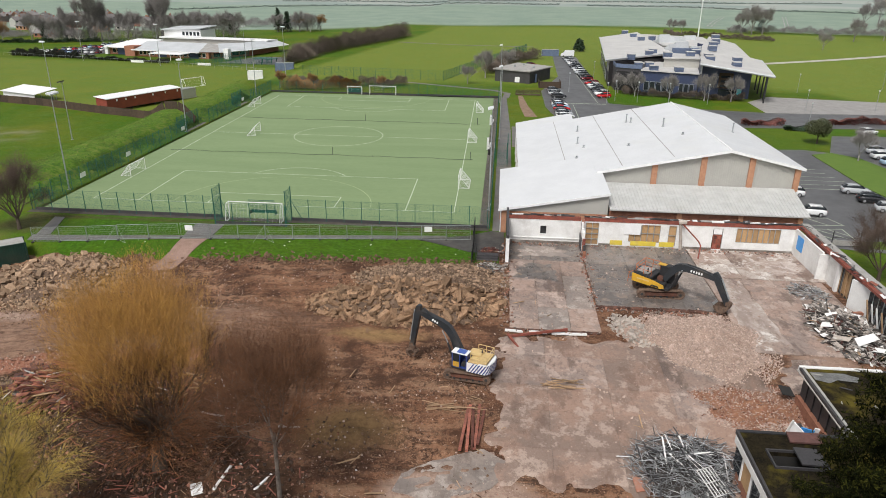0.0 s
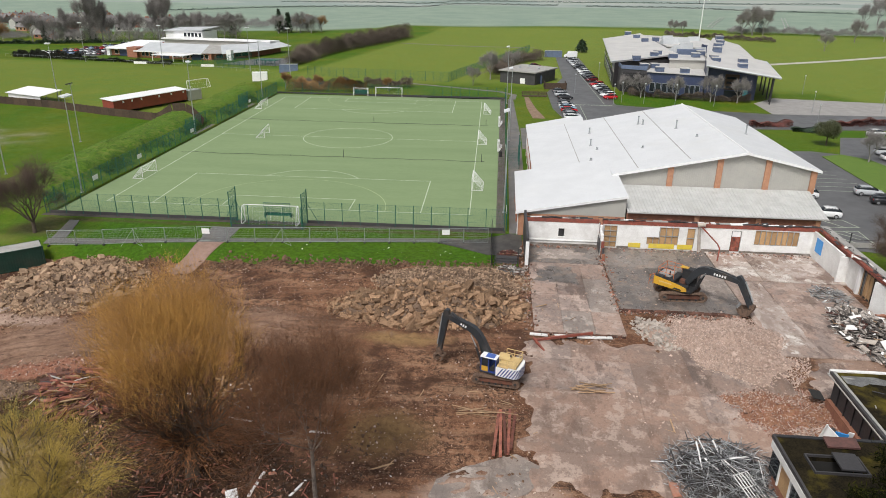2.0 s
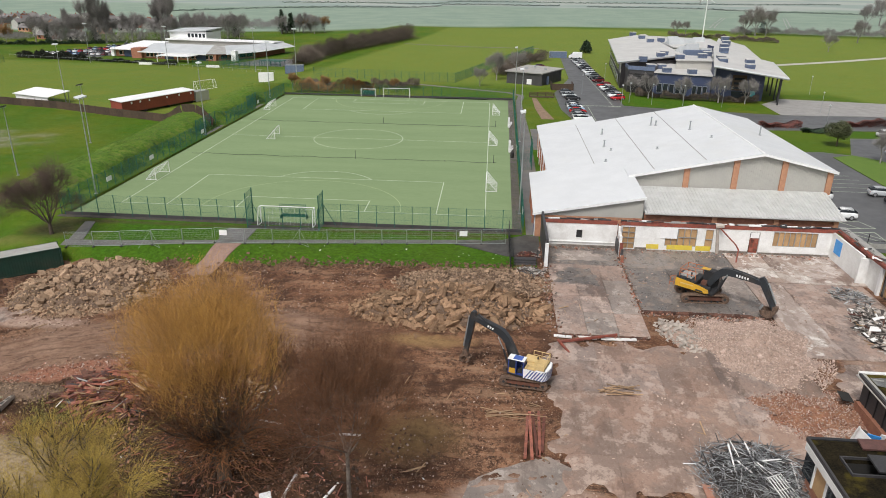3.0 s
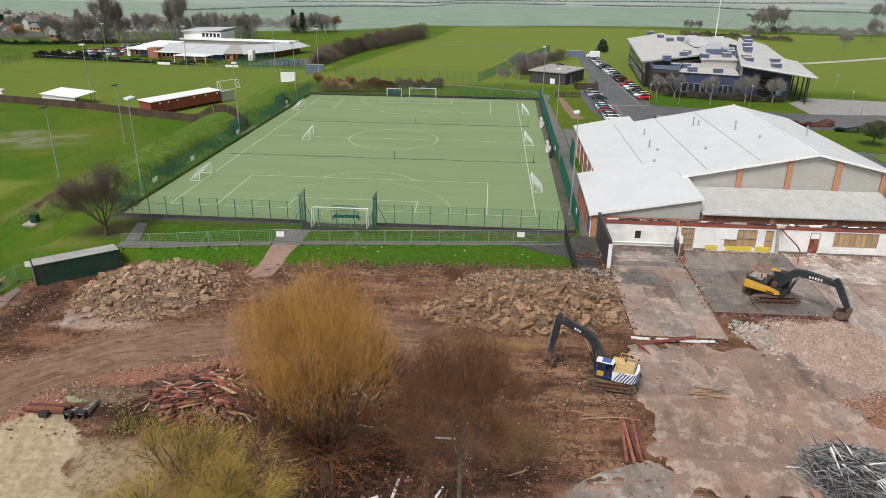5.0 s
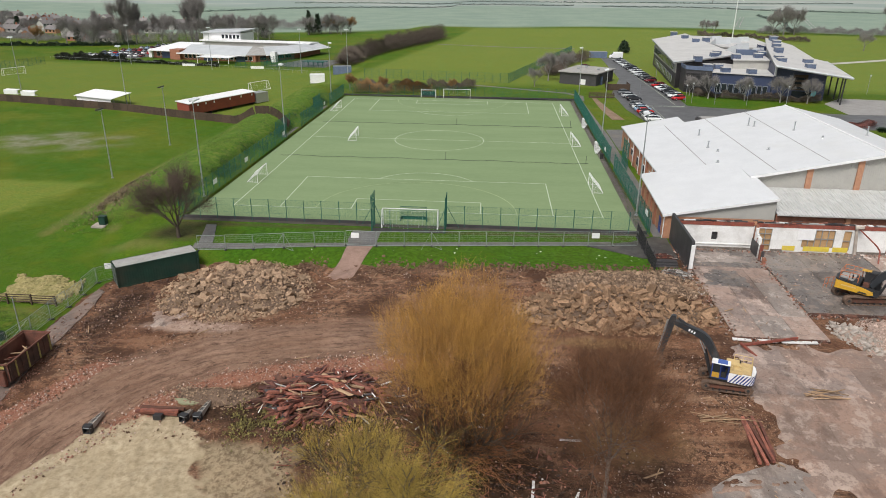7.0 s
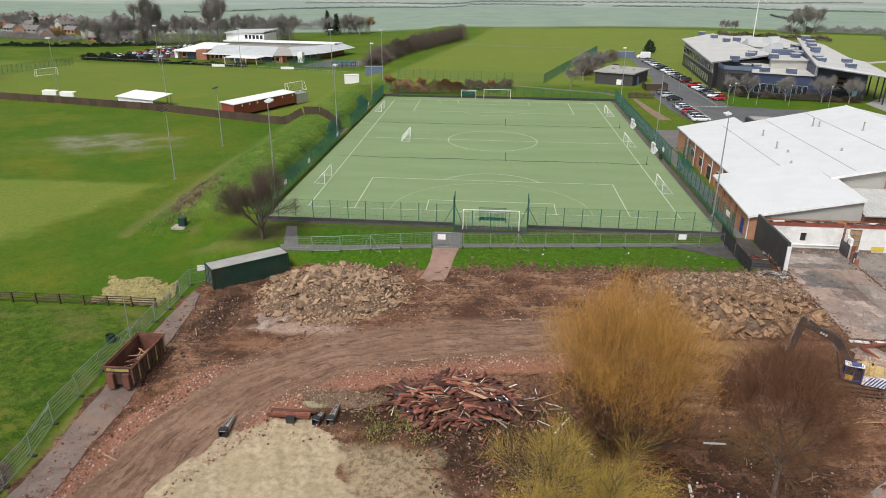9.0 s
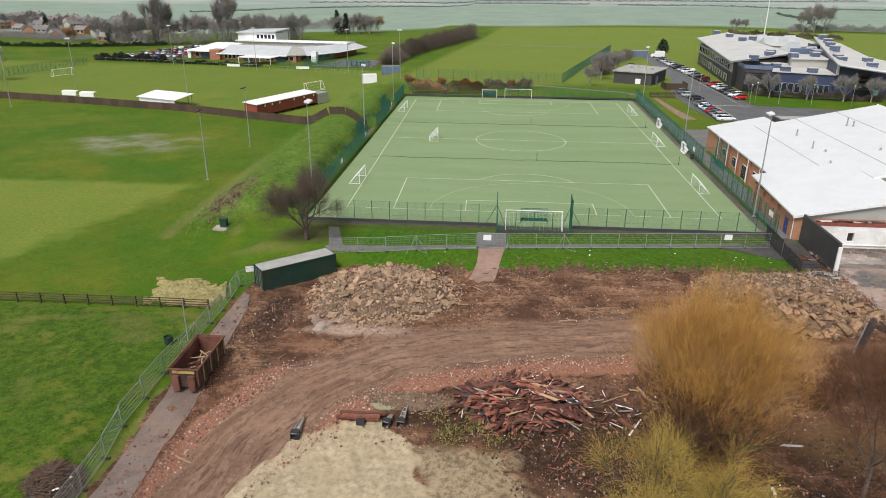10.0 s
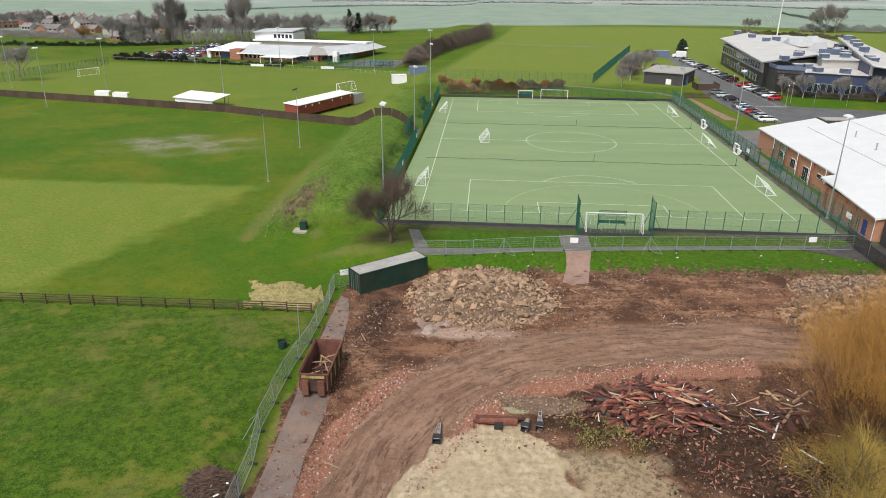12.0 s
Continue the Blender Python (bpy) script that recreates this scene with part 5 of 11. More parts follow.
def heap(name, label, cx, cy, rx, ry, h, meshes, material, base_mat, n_parts, n_stuff, lo, hi, piece="lump", seed=1, turns=35, power=1.3, fine=(0.08, 0.25), turn=0.0, part_hi=None):
    """A tipped heap: a core, large pieces as parts, small ones as one strewn part."""
    r = random.Random(seed)
    rs = np.random.RandomState(seed)
    top = thing(name, label, "heap")
    z0 = ground_z(cx, cy)
    top.matrix_basis = pose(cx, cy, z0)
    ct, st = math.cos(radians(turn)), math.sin(radians(turn))

    def surf(u, v):
        an = np.arctan2(v, u)
        q = np.clip(1 - np.hypot(u, v) / (0.9 + 0.12 * np.sin(3 * an + seed) + 0.07 * np.sin(7 * an + 2.0 * seed)), 0, 1)
        return h * q ** (1 / power) * (0.82 + 0.25 * lumps(u * rx, v * ry, 5, seed))

    def world(u, v):
        x, y = u * rx, v * ry
        return x * ct - y * st, x * st + y * ct

    N = 44
    g = np.linspace(-1.06, 1.06, N)
    mb = MB()
    for v in g:
        for u in g:
            x, y = world(u, v)
            zz = ground_z(cx + x, cy + y) - z0 + float(surf(u, v)) - 0.06 + 0.06 * r.random()
            if float(surf(u, v)) < 0.05 * h:
                zz -= 0.3
            mb.v.append((x, y, zz))
    mb.f = [(j * N + i, j * N + i + 1, (j + 1) * N + i + 1, (j + 1) * N + i) for j in range(N - 1) for i in range(N - 1)]
    if base_mat:
        part("heap_core", mb, base_mat, top)
    for i in range(n_parts):
        a, q = r.uniform(0, 2 * math.pi), math.sqrt(r.random()) * 1.02
        u, v = q * math.cos(a), q * math.sin(a)
        x, y = world(u, v)
        s = lo + ((part_hi or hi) - lo) * r.random() ** 2.0
        ob = part(piece, r.choice(meshes), material, top)
        z = ground_z(cx + x, cy + y) - z0 + float(surf(u, v)) + 0.1 * s
        ob.matrix_basis = pose(x, y, z, r.uniform(-turns, turns), r.uniform(-turns, turns), r.uniform(0, 360)) @ Matrix.Diagonal((s, s * r.uniform(0.7, 1.1), s * r.uniform(0.8, 1.2), 1))
    if n_stuff:
        a, q = rs.uniform(0, 2 * math.pi, n_stuff), np.sqrt(rs.random_sample(n_stuff)) * 1.08
        u, v = q * np.cos(a), q * np.sin(a)
        x, y = u * rx * ct - v * ry * st, u * rx * st + v * ry * ct
        z = height(cx + x, cy + y) - z0 + surf(u, v) + 0.02
        s = fine[0] + (fine[1] - fine[0]) * rs.random_sample(n_stuff) ** 2
        me_list = [m.copy() for m in meshes]
        strewn("small_rubble", me_list, np.stack([x, y, z], -1), s, 60, material, "", top)
    return top


def stone(name, a, b, vary=0.25):
    return mat(name, a, b, 0.92, 2.5, 24, 0.4, vary=vary, spec=0.25, reach=0.03)


# near-black for heap cores: shade of the gaps put into the colour
M_HEAPDARK = mat("dark_debris", (0.06, 0.05, 0.045), (0.035, 0.03, 0.028), 0.9, 1.5, 16, 0.5, reach=0.05)
M_STONE = stone("tan_concrete_rubble", (0.3, 0.19, 0.115), (0.16, 0.098, 0.06), 0.5)
M_STONE2 = stone("grey_tan_rubble", (0.36, 0.252, 0.168), (0.22, 0.145, 0.094), 0.42)
M_STONE3 = stone("pink_crushed_rubble", (0.48, 0.375, 0.32), (0.36, 0.265, 0.22), 0.32)
M_STONE4 = stone("red_brick_rubble", (0.26, 0.105, 0.068), (0.24, 0.155, 0.12), 0.6)
M_CORE = mat("heap_earth", (0.17, 0.113, 0.077), (0.09, 0.058, 0.04), 0.95, 1.2, 16, 0.5, reach=0.06)
M_COREPINK = mat("crushed_rubble_dust", (0.42, 0.31, 0.255), (0.31, 0.22, 0.175), 0.95, 0.8, 16, 0.6, reach=0.06, dirt=(0.22, 0.13, 0.095), dirt_amount=0.5)
M_CORERED = mat("brick_dust", (0.32, 0.155, 0.088), (0.2, 0.095, 0.058), 0.95, 0.8, 16, 0.6, reach=0.06)
for pool, m in ((CHUNKS, M_STONE2), (SLABS, M_STONE), (BRICKS, M_STONE4)):
    for me in pool:
        me.materials.append(m)
PINK = [m.copy() for m in CHUNKS]
for me in PINK:
    me.materials[0] = M_STONE3
M_STONE5 = stone("brown_earthy_rubble", (0.3, 0.21, 0.145), (0.16, 0.105, 0.07), 0.5)
EARTHY = [m.copy() for m in CHUNKS]
for me in EARTHY:
    me.materials[0] = M_STONE5
GREYS = [m.copy() for m in CHUNKS]
for me in GREYS:
    me.materials[0] = M_CONC
heap("rubble_heap", "tipped heap of tan broken concrete beside the green container", -17.2, -20.6, 8.2, 7.2, 2.3, CHUNKS, M_STONE2, M_CORE, 290, 5200, 0.3, 1.35, "concrete_lump", 3, 38, 1.5, (0.08, 0.42))
heap("rubble_heap", "long heap of brown concrete slabs behind the digger", 23.8, -24.6, 9.8, 4.8, 2.4, SLABS, M_STONE, M_CORE, 300, 3000, 0.6, 1.6, "broken_slab", 4, 38, 1.5, (0.1, 0.55))
heap("earth_bank", "low crumbling bank of yellow-brown earth behind the sand", -11.6, -40.7, 4.6, 1.3, 0.75, EARTHY, M_STONE5, M_CORE, 8, 900, 0.2, 0.5, "clod", 26, 35, 1.1, (0.06, 0.25), turn=-4)
heap("rubble_heap", "low heap of finer tan rubble by the grass bank", 26.0, -18.2, 8.5, 4.0, 1.3, EARTHY, M_STONE5, M_CORE, 120, 4200, 0.25, 0.8, "concrete_lump", 5, 35, 1.2, (0.1, 0.45))
heap("rubble_heap", "broad heap of crushed pinkish rubble on the slab", 52.3, -30.2, 6.2, 7.0, 1.5, PINK, M_STONE3, M_COREPINK, 150, 15000, 0.12, 0.4, "rubble_lump", 6, 40, 1.1, (0.04, 0.2), part_hi=0.48)
heap("rubble_heap", "broken pale kerb pieces along the heap's edge", 46.3, -28.6, 1.8, 3.4, 0.7, GREYS, M_CONC, M_COREPINK, 90, 500, 0.3, 0.8, "rubble_lump", 16, 40, 1.1, (0.1, 0.35), turn=25)
heap("brick_heap", "low spill of red brick rubble beside the flat-roofed block", 53.4, -40.0, 5.2, 3.6, 0.75, BRICKS, M_STONE4, M_CORERED, 130, 2800, 0.15, 0.36, "broken_brick", 7, 40, 1.1, (0.05, 0.17))
heap("rubble_heap", "thin scatter of pink rubble over the brick heap", 53.4, -40.0, 5.2, 3.6, 0.78, PINK, M_STONE3, None, 70, 3600, 0.1, 0.26, "rubble_lump", 7, 40, 1.1, (0.04, 0.15))
heap("rubble_heap", "low spill of pink rubble below the brick heap", 54.0, -42.4, 3.8, 1.6, 0.4, PINK, M_STONE3, M_CORERED, 60, 2400, 0.12, 0.32, "rubble_lump", 17, 40, 1.1, (0.06, 0.22), turn=-8)

# ---- splintered timber and scrap ----
def beam_mesh(seed, material, lx=1.0, sy=0.16, sz=0.1):
    me = chunk(seed, lx, sy, sz, 8)
    me.materials.append(material)
    return me


M_DARKTIM = mat("dark_stained_timber", (0.1, 0.032, 0.024), (0.05, 0.022, 0.018), 0.7, 2, 16, 0.15, vary=0.4)
M_GREYSTEEL = mat("grey_scrap_steel", (0.43, 0.44, 0.45), (0.1, 0.102, 0.105), 0.5, 2, 20, 0.1, metal=0.3, vary=0.8)
TIM = [beam_mesh(100 + i, M_TIMBER, 1, 0.14 + 0.04 * (i % 3), 0.1 + 0.05 * (i % 2)) for i in range(6)] + [beam_mesh(116, M_RUST, 1, 0.22, 0.16), beam_mesh(117, M_DARKTIM, 1, 0.24, 0.16), beam_mesh(118, M_PALETIM, 1, 0.14, 0.1)] + [beam_mesh(112, M_CHARC, 1, 0.15, 0.08), beam_mesh(113, M_DARKTIM, 1, 0.2, 0.1), beam_mesh(114, M_DARKTIM, 1, 0.12, 0.1), beam_mesh(115, M_WHITE, 1, 0.06, 0.04)] + [beam_mesh(110, M_PALETIM, 1, 0.07, 0.04), beam_mesh(111, M_GREYROOF, 1, 0.06, 0.04)]
SCR = [beam_mesh(120 + i, M_GREYSTEEL, 1, 0.03, 0.026) for i in range(4)]
M_DEBRIS = mat("mixed_debris", (0.36, 0.325, 0.295), (0.09, 0.076, 0.066), 0.8, 2, 16, 0.2, vary=0.8)
MIX = [beam_mesh(136, M_DEBRIS, 1, 0.09, 0.05), beam_mesh(131, M_GREYROOF, 1, 0.12, 0.06), beam_mesh(135, M_CONC, 1, 0.3, 0.12), beam_mesh(130, M_WHITE, 1, 0.25, 0.05), beam_mesh(132, M_RUST, 1, 0.08, 0.06), beam_mesh(133, M_PALETIM, 1, 0.1, 0.05), beam_mesh(134, M_CHARC, 1, 0.4, 0.06)]


def long_heap(name, label, cx, cy, rx, ry, h, meshes, core, n, lo, hi, piece, seed, tilt=22, n_stuff=0, core_h=0.75, lie=None):
    r = random.Random(seed)
    top = thing(name, label, "heap")
    z0 = ground_z(cx, cy)
    top.matrix_basis = pose(cx, cy, z0)
    N = 26
    g = np.linspace(-1, 1, N)
    mb = MB()
    for v in g:
        for u in g:
            q = max(0.0, 1 - math.hypot(u, v))
            mb.v.append((u * rx, v * ry, ground_z(cx + u * rx, cy + v * ry) - z0 + core_h * h * q ** 0.8 - 0.03 - (0.2 if q == 0 else 0)))
    mb.f = [(j * N + i, j * N + i + 1, (j + 1) * N + i + 1, (j + 1) * N + i) for j in range(N - 1) for i in range(N - 1)]
    if core:
        part("heap_core", mb, core, top)
    for i in range(n):
        a, q = r.uniform(0, 2 * math.pi), r.random() ** 0.6
        u, v = q * math.cos(a), q * math.sin(a)
        s = r.uniform(lo, hi)
        ob = part(piece, r.choice(meshes), None, top)
        z = ground_z(cx + u * rx, cy + v * ry) - z0 + h * (1 - q) ** 0.8 * r.uniform(0.6, 1.05) + 0.08
        ob.matrix_basis = pose(u * rx, v * ry, z, r.uniform(-25, 25), r.uniform(-tilt, tilt) * (0.4 + 0.6 * (1 - q)), r.uniform(0, 360) if lie is None or r.random() < 0.38 else r.gauss(lie - 50 * u, 30)) @ Matrix.Diagonal((s, s ** 0.3 * r.uniform(0.6, 1.9), s ** 0.3 * r.uniform(0.7, 1.6), 1))
    if n_stuff:
        rs_ = np.random.RandomState(seed)
        a, q = rs_.uniform(0, 6.28, n_stuff), rs_.random_sample(n_stuff) ** 0.6
        u, v = q * np.cos(a) * rx, q * np.sin(a) * ry
        z = height(cx + u, cy + v) - z0 + h * (1 - q) ** 0.8 * rs_.uniform(0.3, 1.05, n_stuff) + 0.05
        s = rs_.uniform(lo * 0.4, hi * 0.85, n_stuff)
        thick = rs_.uniform(0.7, 1.6, n_stuff)
        strewn("tangle", [m.copy() for m in meshes[:4]], np.stack([u, v, z], -1), np.stack([s, thick, thick], -1), tilt, None, "", top)
    return top


long_heap("timber_heap", "tangled heap of red-painted timbers and boards", -2.4, -41.0, 5.3, 3.1, 2.3, TIM, M_HEAPDARK, 300, 1.1, 3.7, "timber", 11, 22, 260, 0.5, 5)
# dark core and charcoal strips stand for shade between the steel
long_heap("scrap_heap", "tangled heap of grey steel strips and tubing", 47.0, -47.3, 4.3, 3.7, 1.5, SCR * 3 + [beam_mesh(141, M_CHARC, 1, 0.07, 0.04), beam_mesh(143, M_CHARC, 1, 0.05, 0.04), beam_mesh(142, M_WHITE, 1, 0.06, 0.02)], M_HEAPDARK, 300, 1.2, 3.4, "steel_strip", 12, 36, 420, 0.3)
spill = long_heap("debris_heap", "heap of torn boards, metal and broken panels by the wall", 66.6, -26.4, 3.2, 6.2, 1.5, [MIX[0], MIX[0], MIX[3], MIX[2], MIX[4], MIX[1], MIX[5], MIX[0], MIX[3]] + [beam_mesh(138, M_DARKTIM, 1, 0.14, 0.08), beam_mesh(139, M_HEAPDARK, 1, 0.35, 0.1), beam_mesh(129, M_DEBRIS, 1, 0.3, 0.07)], M_HEAPDARK, 300, 0.4, 1.8, "torn_board", 13, 26, 700, 0.6)
for x, y, z, sx, sy, yw in ((-0.9, 1.2, 1.1, 1.5, 1.1, 20), (0.1, -3.3, 1.05, 2.6, 1.0, 24), (-1.9, 0.0, 0.75, 1.1, 0.8, -15), (1.1, 2.6, 0.9, 1.2, 0.7, 60), (0.9, -4.6, 0.7, 1.5, 0.7, -30)):
    part("white_panel", MB().prism([(-sx / 2, -sy / 2), (sx * 0.42, -sy / 2), (sx / 2, sy * 0.35), (-sx * 0.3, sy / 2)], -0.02, 0.02), M_WHITE, spill, "torn white board", m=pose(x, y, z, 9, -8, yw))
long_heap("debris_heap", "small spill of torn grey metal along the wall", 66.4, -18.0, 2.0, 2.6, 0.8, [SCR[0], MIX[1], MIX[0], SCR[1]], None, 80, 0.5, 1.6, "torn_board", 14, 24, 160)
long_heap("timber_heap", "scatter of loose planks between the timber heap and willow", 6.8, -41.5, 5.5, 2.6, 0.25, TIM[5:], None, 46, 0.8, 3.4, "timber", 15, 4)

# ---- concrete floor plates of the demolished block ----
def slab_material(name, tones, stain=0.6, rough=0.5):
    """Floor screed: dust, bare grey, pale lime and damp patches over one another."""
    m = bpy.data.materials.new(name)
    m.use_nodes = True
    nt = m.node_tree
    link = nt.links.new
    bsdf = nt.nodes["Principled BSDF"]
    geo = nt.nodes.new("ShaderNodeNewGeometry")

    def noisy(scale, detail=7.0, stretch=(1, 1, 1), shift=0.0):
        mp = nt.nodes.new("ShaderNodeMapping")
        mp.inputs["Scale"].default_value, mp.inputs["Location"].default_value = stretch, (shift, shift * 2, 0)
        mp.inputs["Rotation"].default_value = (0, 0, 0.25)
        link(geo.outputs["Position"], mp.inputs["Vector"])
        n = nt.nodes.new("ShaderNodeTexNoise")
        n.inputs["Scale"].default_value, n.inputs["Detail"].default_value, n.inputs["Roughness"].default_value = scale, detail, 0.7
        link(mp.outputs[0], n.inputs["Vector"])
        return n.outputs[0]

    def layer(col, tone, fac, a, b, amount):
        r = nt.nodes.new("ShaderNodeMapRange")
        for k, v in enumerate((a, b, 0.0, amount)):
            r.inputs[1 + k].default_value = v
        link(fac, r.inputs[0])
        x = nt.nodes.new("ShaderNodeMix")
        x.data_type = "RGBA"
        x.inputs[7].default_value = (*tone, 1)
        link(r.outputs[0], x.inputs[0])
        if isinstance(col, tuple):
            x.inputs[6].default_value = (*col, 1)
        else:
            link(col, x.inputs[6])
        return x.outputs[2]

    broad, mid, fine_ = noisy(0.22, 8.0), noisy(0.7, 8.0, (1, 1, 1), 7.0), noisy(4.5, 6.0)
    col = layer(tones[0], tones[1], broad, 0.46, 0.54, 0.9)
    col = layer(col, tones[2], mid, 0.52, 0.57, 0.8)
    col = layer(col, tones[3], noisy(1.9, 9.0, (1, 0.6, 1), 33.0), 0.54, 0.6, stain * 0.5)
    col = layer(col, tones[3], noisy(0.33, 8.0, (1, 0.45, 1), 21.0), 0.54, 0.59, stain)
    col = layer(col, tones[4], fine_, 0.55, 0.62, 0.55)
    col = layer(col, (0.33, 0.27, 0.235), noisy(11.0, 3.0, (1, 1, 1), 3.0), 0.6, 0.68, 0.7)
    info = nt.nodes.new("ShaderNodeObjectInfo")
    vr = nt.nodes.new("ShaderNodeMapRange")
    vr.inputs[3].default_value, vr.inputs[4].default_value = 0.8, 1.17
    link(info.outputs["Random"], vr.inputs[0])
    hs = nt.nodes.new("ShaderNodeHueSaturation")
    link(vr.outputs[0], hs.inputs["Value"])
    link(col, hs.inputs["Color"])
    link(hs.outputs[0], bsdf.inputs["Base Color"])
    r = nt.nodes.new("ShaderNodeMapRange")
    r.inputs[1].default_value, r.inputs[2].default_value, r.inputs[3].default_value, r.inputs[4].default_value = 0.4, 0.6, rough - 0.15, rough + 0.3
    link(mid, r.inputs[0])
    link(r.outputs[0], bsdf.inputs["Roughness"])
    bp = nt.nodes.new("ShaderNodeBump")
    bp.inputs["Strength"].default_value, bp.inputs["Distance"].default_value = 0.5, 0.03
    link(fine_, bp.inputs["Height"])
    link(bp.outputs[0], bsdf.inputs["Normal"])
    return m


M_PLATE = slab_material("dusty_floor_slab", ((0.34, 0.232, 0.182), (0.26, 0.198, 0.168), (0.45, 0.36, 0.305), (0.1, 0.064, 0.05), (0.125, 0.085, 0.066)), 0.75)
M_PLATEDRY = slab_material("grey_floor_slab", ((0.19, 0.165, 0.148), (0.13, 0.116, 0.108), (0.27, 0.215, 0.18), (0.075, 0.064, 0.058), (0.1, 0.078, 0.066)), 0.75, 0.42)
M_PLATEPALE = slab_material("pale_lime_slab", ((0.4, 0.345, 0.305), (0.27, 0.19, 0.152), (0.62, 0.58, 0.54), (0.14, 0.09, 0.07), (0.2, 0.15, 0.125)), 0.85, 0.5)
M_PLATESOUTH = slab_material("muddy_floor_slab", ((0.27, 0.178, 0.136), (0.205, 0.148, 0.12), (0.36, 0.275, 0.228), (0.14, 0.088, 0.066), (0.16, 0.105, 0.08)), 0.6)
M_PLATEGREY = slab_material("worn_grey_slab", ((0.3, 0.243, 0.21), (0.23, 0.193, 0.172), (0.43, 0.375, 0.335), (0.15, 0.115, 0.096), (0.18, 0.14, 0.115)), 0.6)
M_PLATEWEST = slab_material("pinkish_floor_slab", ((0.31, 0.218, 0.176), (0.235, 0.182, 0.158), (0.4, 0.315, 0.27), (0.1, 0.068, 0.055), (0.14, 0.1, 0.08)), 0.7)
M_PLATELIME = slab_material("whitened_floor_slab", ((0.44, 0.37, 0.33), (0.36, 0.285, 0.245), (0.56, 0.5, 0.46), (0.22, 0.155, 0.125), (0.28, 0.22, 0.19)), 0.6)
floor = thing("floor_slab", "cracked concrete floor slabs of the demolished block", "floor", pose(0, 0, 0), "", "structure")


def plates(x0, x1, y0, y1, nx, ny, z, mtl, seed, jag=0.12, fall=False):
    r = random.Random(seed)
    xs = [x0 + (x1 - x0) * i / nx + (r.uniform(-0.5, 0.5) if 0 < i < nx else 0) for i in range(nx + 1)]
    ys = [y0 + (y1 - y0) * i / ny + (r.uniform(-0.5, 0.5) if 0 < i < ny else 0) for i in range(ny + 1)]
    for a, b in zip(xs, xs[1:]):
        for c, d in zip(ys, ys[1:]):
            g = 0.008 if fall else 0.012
            poly = []
            for (px, py), (qx, qy) in (((a + g, c + g), (b - g, c + g)), ((b - g, c + g), (b - g, d - g)), ((b - g, d - g), (a + g, d - g)), ((a + g, d - g), (a + g, c + g))):
                for k in range(4):
                    f = k / 4
                    j = 0 if k == 0 else r.uniform(0, jag)
                    mx, my = px + (qx - px) * f, py + (qy - py) * f
                    cx, cy = (a + b) / 2, (c + d) / 2
                    l = math.hypot(cx - mx, cy - my)
                    poly.append((mx + (cx - mx) / l * j, my + (cy - my) / l * j))
            lift = r.uniform(-0.004, 0.004)
            if fall:
                k = max(2, round(max(b - a, d - c) / 0.45))
                gx, gy = np.meshgrid(np.linspace(a + g, b - g, k), np.linspace(c + g, d - g, k))
                inset = np.minimum(np.minimum(gx - x0, x1 - gx), np.minimum(gy - y0, y1 - gy))
                gz = height(gx, gy) + 0.13 + 0.03 * lumps(gx, gy, 6, seed) - 0.25 * smooth(1.6, 0.1, inset + 0.9 * lumps(gx, gy, 3.0, 2.0)) 
                mb = MB()
                mb.v = np.stack([gx, gy, gz], -1).reshape(-1, 3).tolist()
                mb.f = [(j * k + i, j * k + i + 1, (j + 1) * k + i + 1, (j + 1) * k + i) for j in range(k - 1) for i in range(k - 1)]
                rim = [i for i in range(k)] + [j * k + k - 1 for j in range(1, k)] + [(k - 1) * k + i for i in range(k - 2, -1, -1)] + [j * k for j in range(k - 2, 0, -1)]
                q = len(mb.v)
                mb.v += [(mb.v[i][0], mb.v[i][1], mb.v[i][2] - 0.2) for i in rim]
                mb.f += [(rim[(i + 1) % len(rim)], rim[i], q + i, q + (i + 1) % len(rim)) for i in range(len(rim))]
                part("slab", mb, mtl(r) if callable(mtl) else mtl, floor)
                continue
            zz = lambda p: z
            n = len(poly)
            top = [(p[0], p[1], zz(p) + lift) for p in poly]
            low = [(p[0], p[1], zz(p) - 0.3) for p in poly]
            mb = MB().add(top + low, [tuple(range(n))] + [(i, n + i, n + (i + 1) % n, (i + 1) % n) for i in range(n)])
            part("slab", mb, mtl(r) if callable(mtl) else mtl, floor)


plates(34.5, 43.2, -12.0, -6.3, 3, 1, 0.30, lambda r: M_PLATEDRY, 1, 0.012)
plates(34.5, 43.2, -29.2, -12.02, 3, 4, 0.30, lambda r: r.choice((M_PLATEGREY, M_PLATEWEST, M_PLATEWEST)), 11, 0.012)
plates(43.4, 56.2, -23.6, -6.3, 3, 3, 0.34, lambda r: M_PLATEDRY, 2, 0.012)
plates(56.3, 70.2, -14.8, -6.3, 3, 2, 0.33, lambda r: M_PLATEPALE, 3, 0.015)
plates(56.3, 69.0, -31.5, -14.9, 3, 3, 0.30, lambda r: M_PLATEWEST, 14, 0.02)


def screed_skin(cx, cy, rx, ry, z, material, seed, label):
    """A thin worn skin of screed with a ragged outline."""
    r = random.Random(seed)
    ring = []
    for i in range(90):
        a = i / 90 * 2 * math.pi
        k = 1 + 0.16 * math.sin(3 * a + seed) + 0.1 * math.sin(7 * a + 2 * seed) + 0.07 * math.sin(13 * a) + r.uniform(-0.05, 0.05)
        c, q = math.cos(a), math.sin(a)
        ring.append((cx + rx * k * math.copysign(abs(c) ** 0.6, c), cy + ry * k * math.copysign(abs(q) ** 0.6, q)))
    part("screed_skin", MB().prism(ring, z, z + 0.006), material, floor, label)


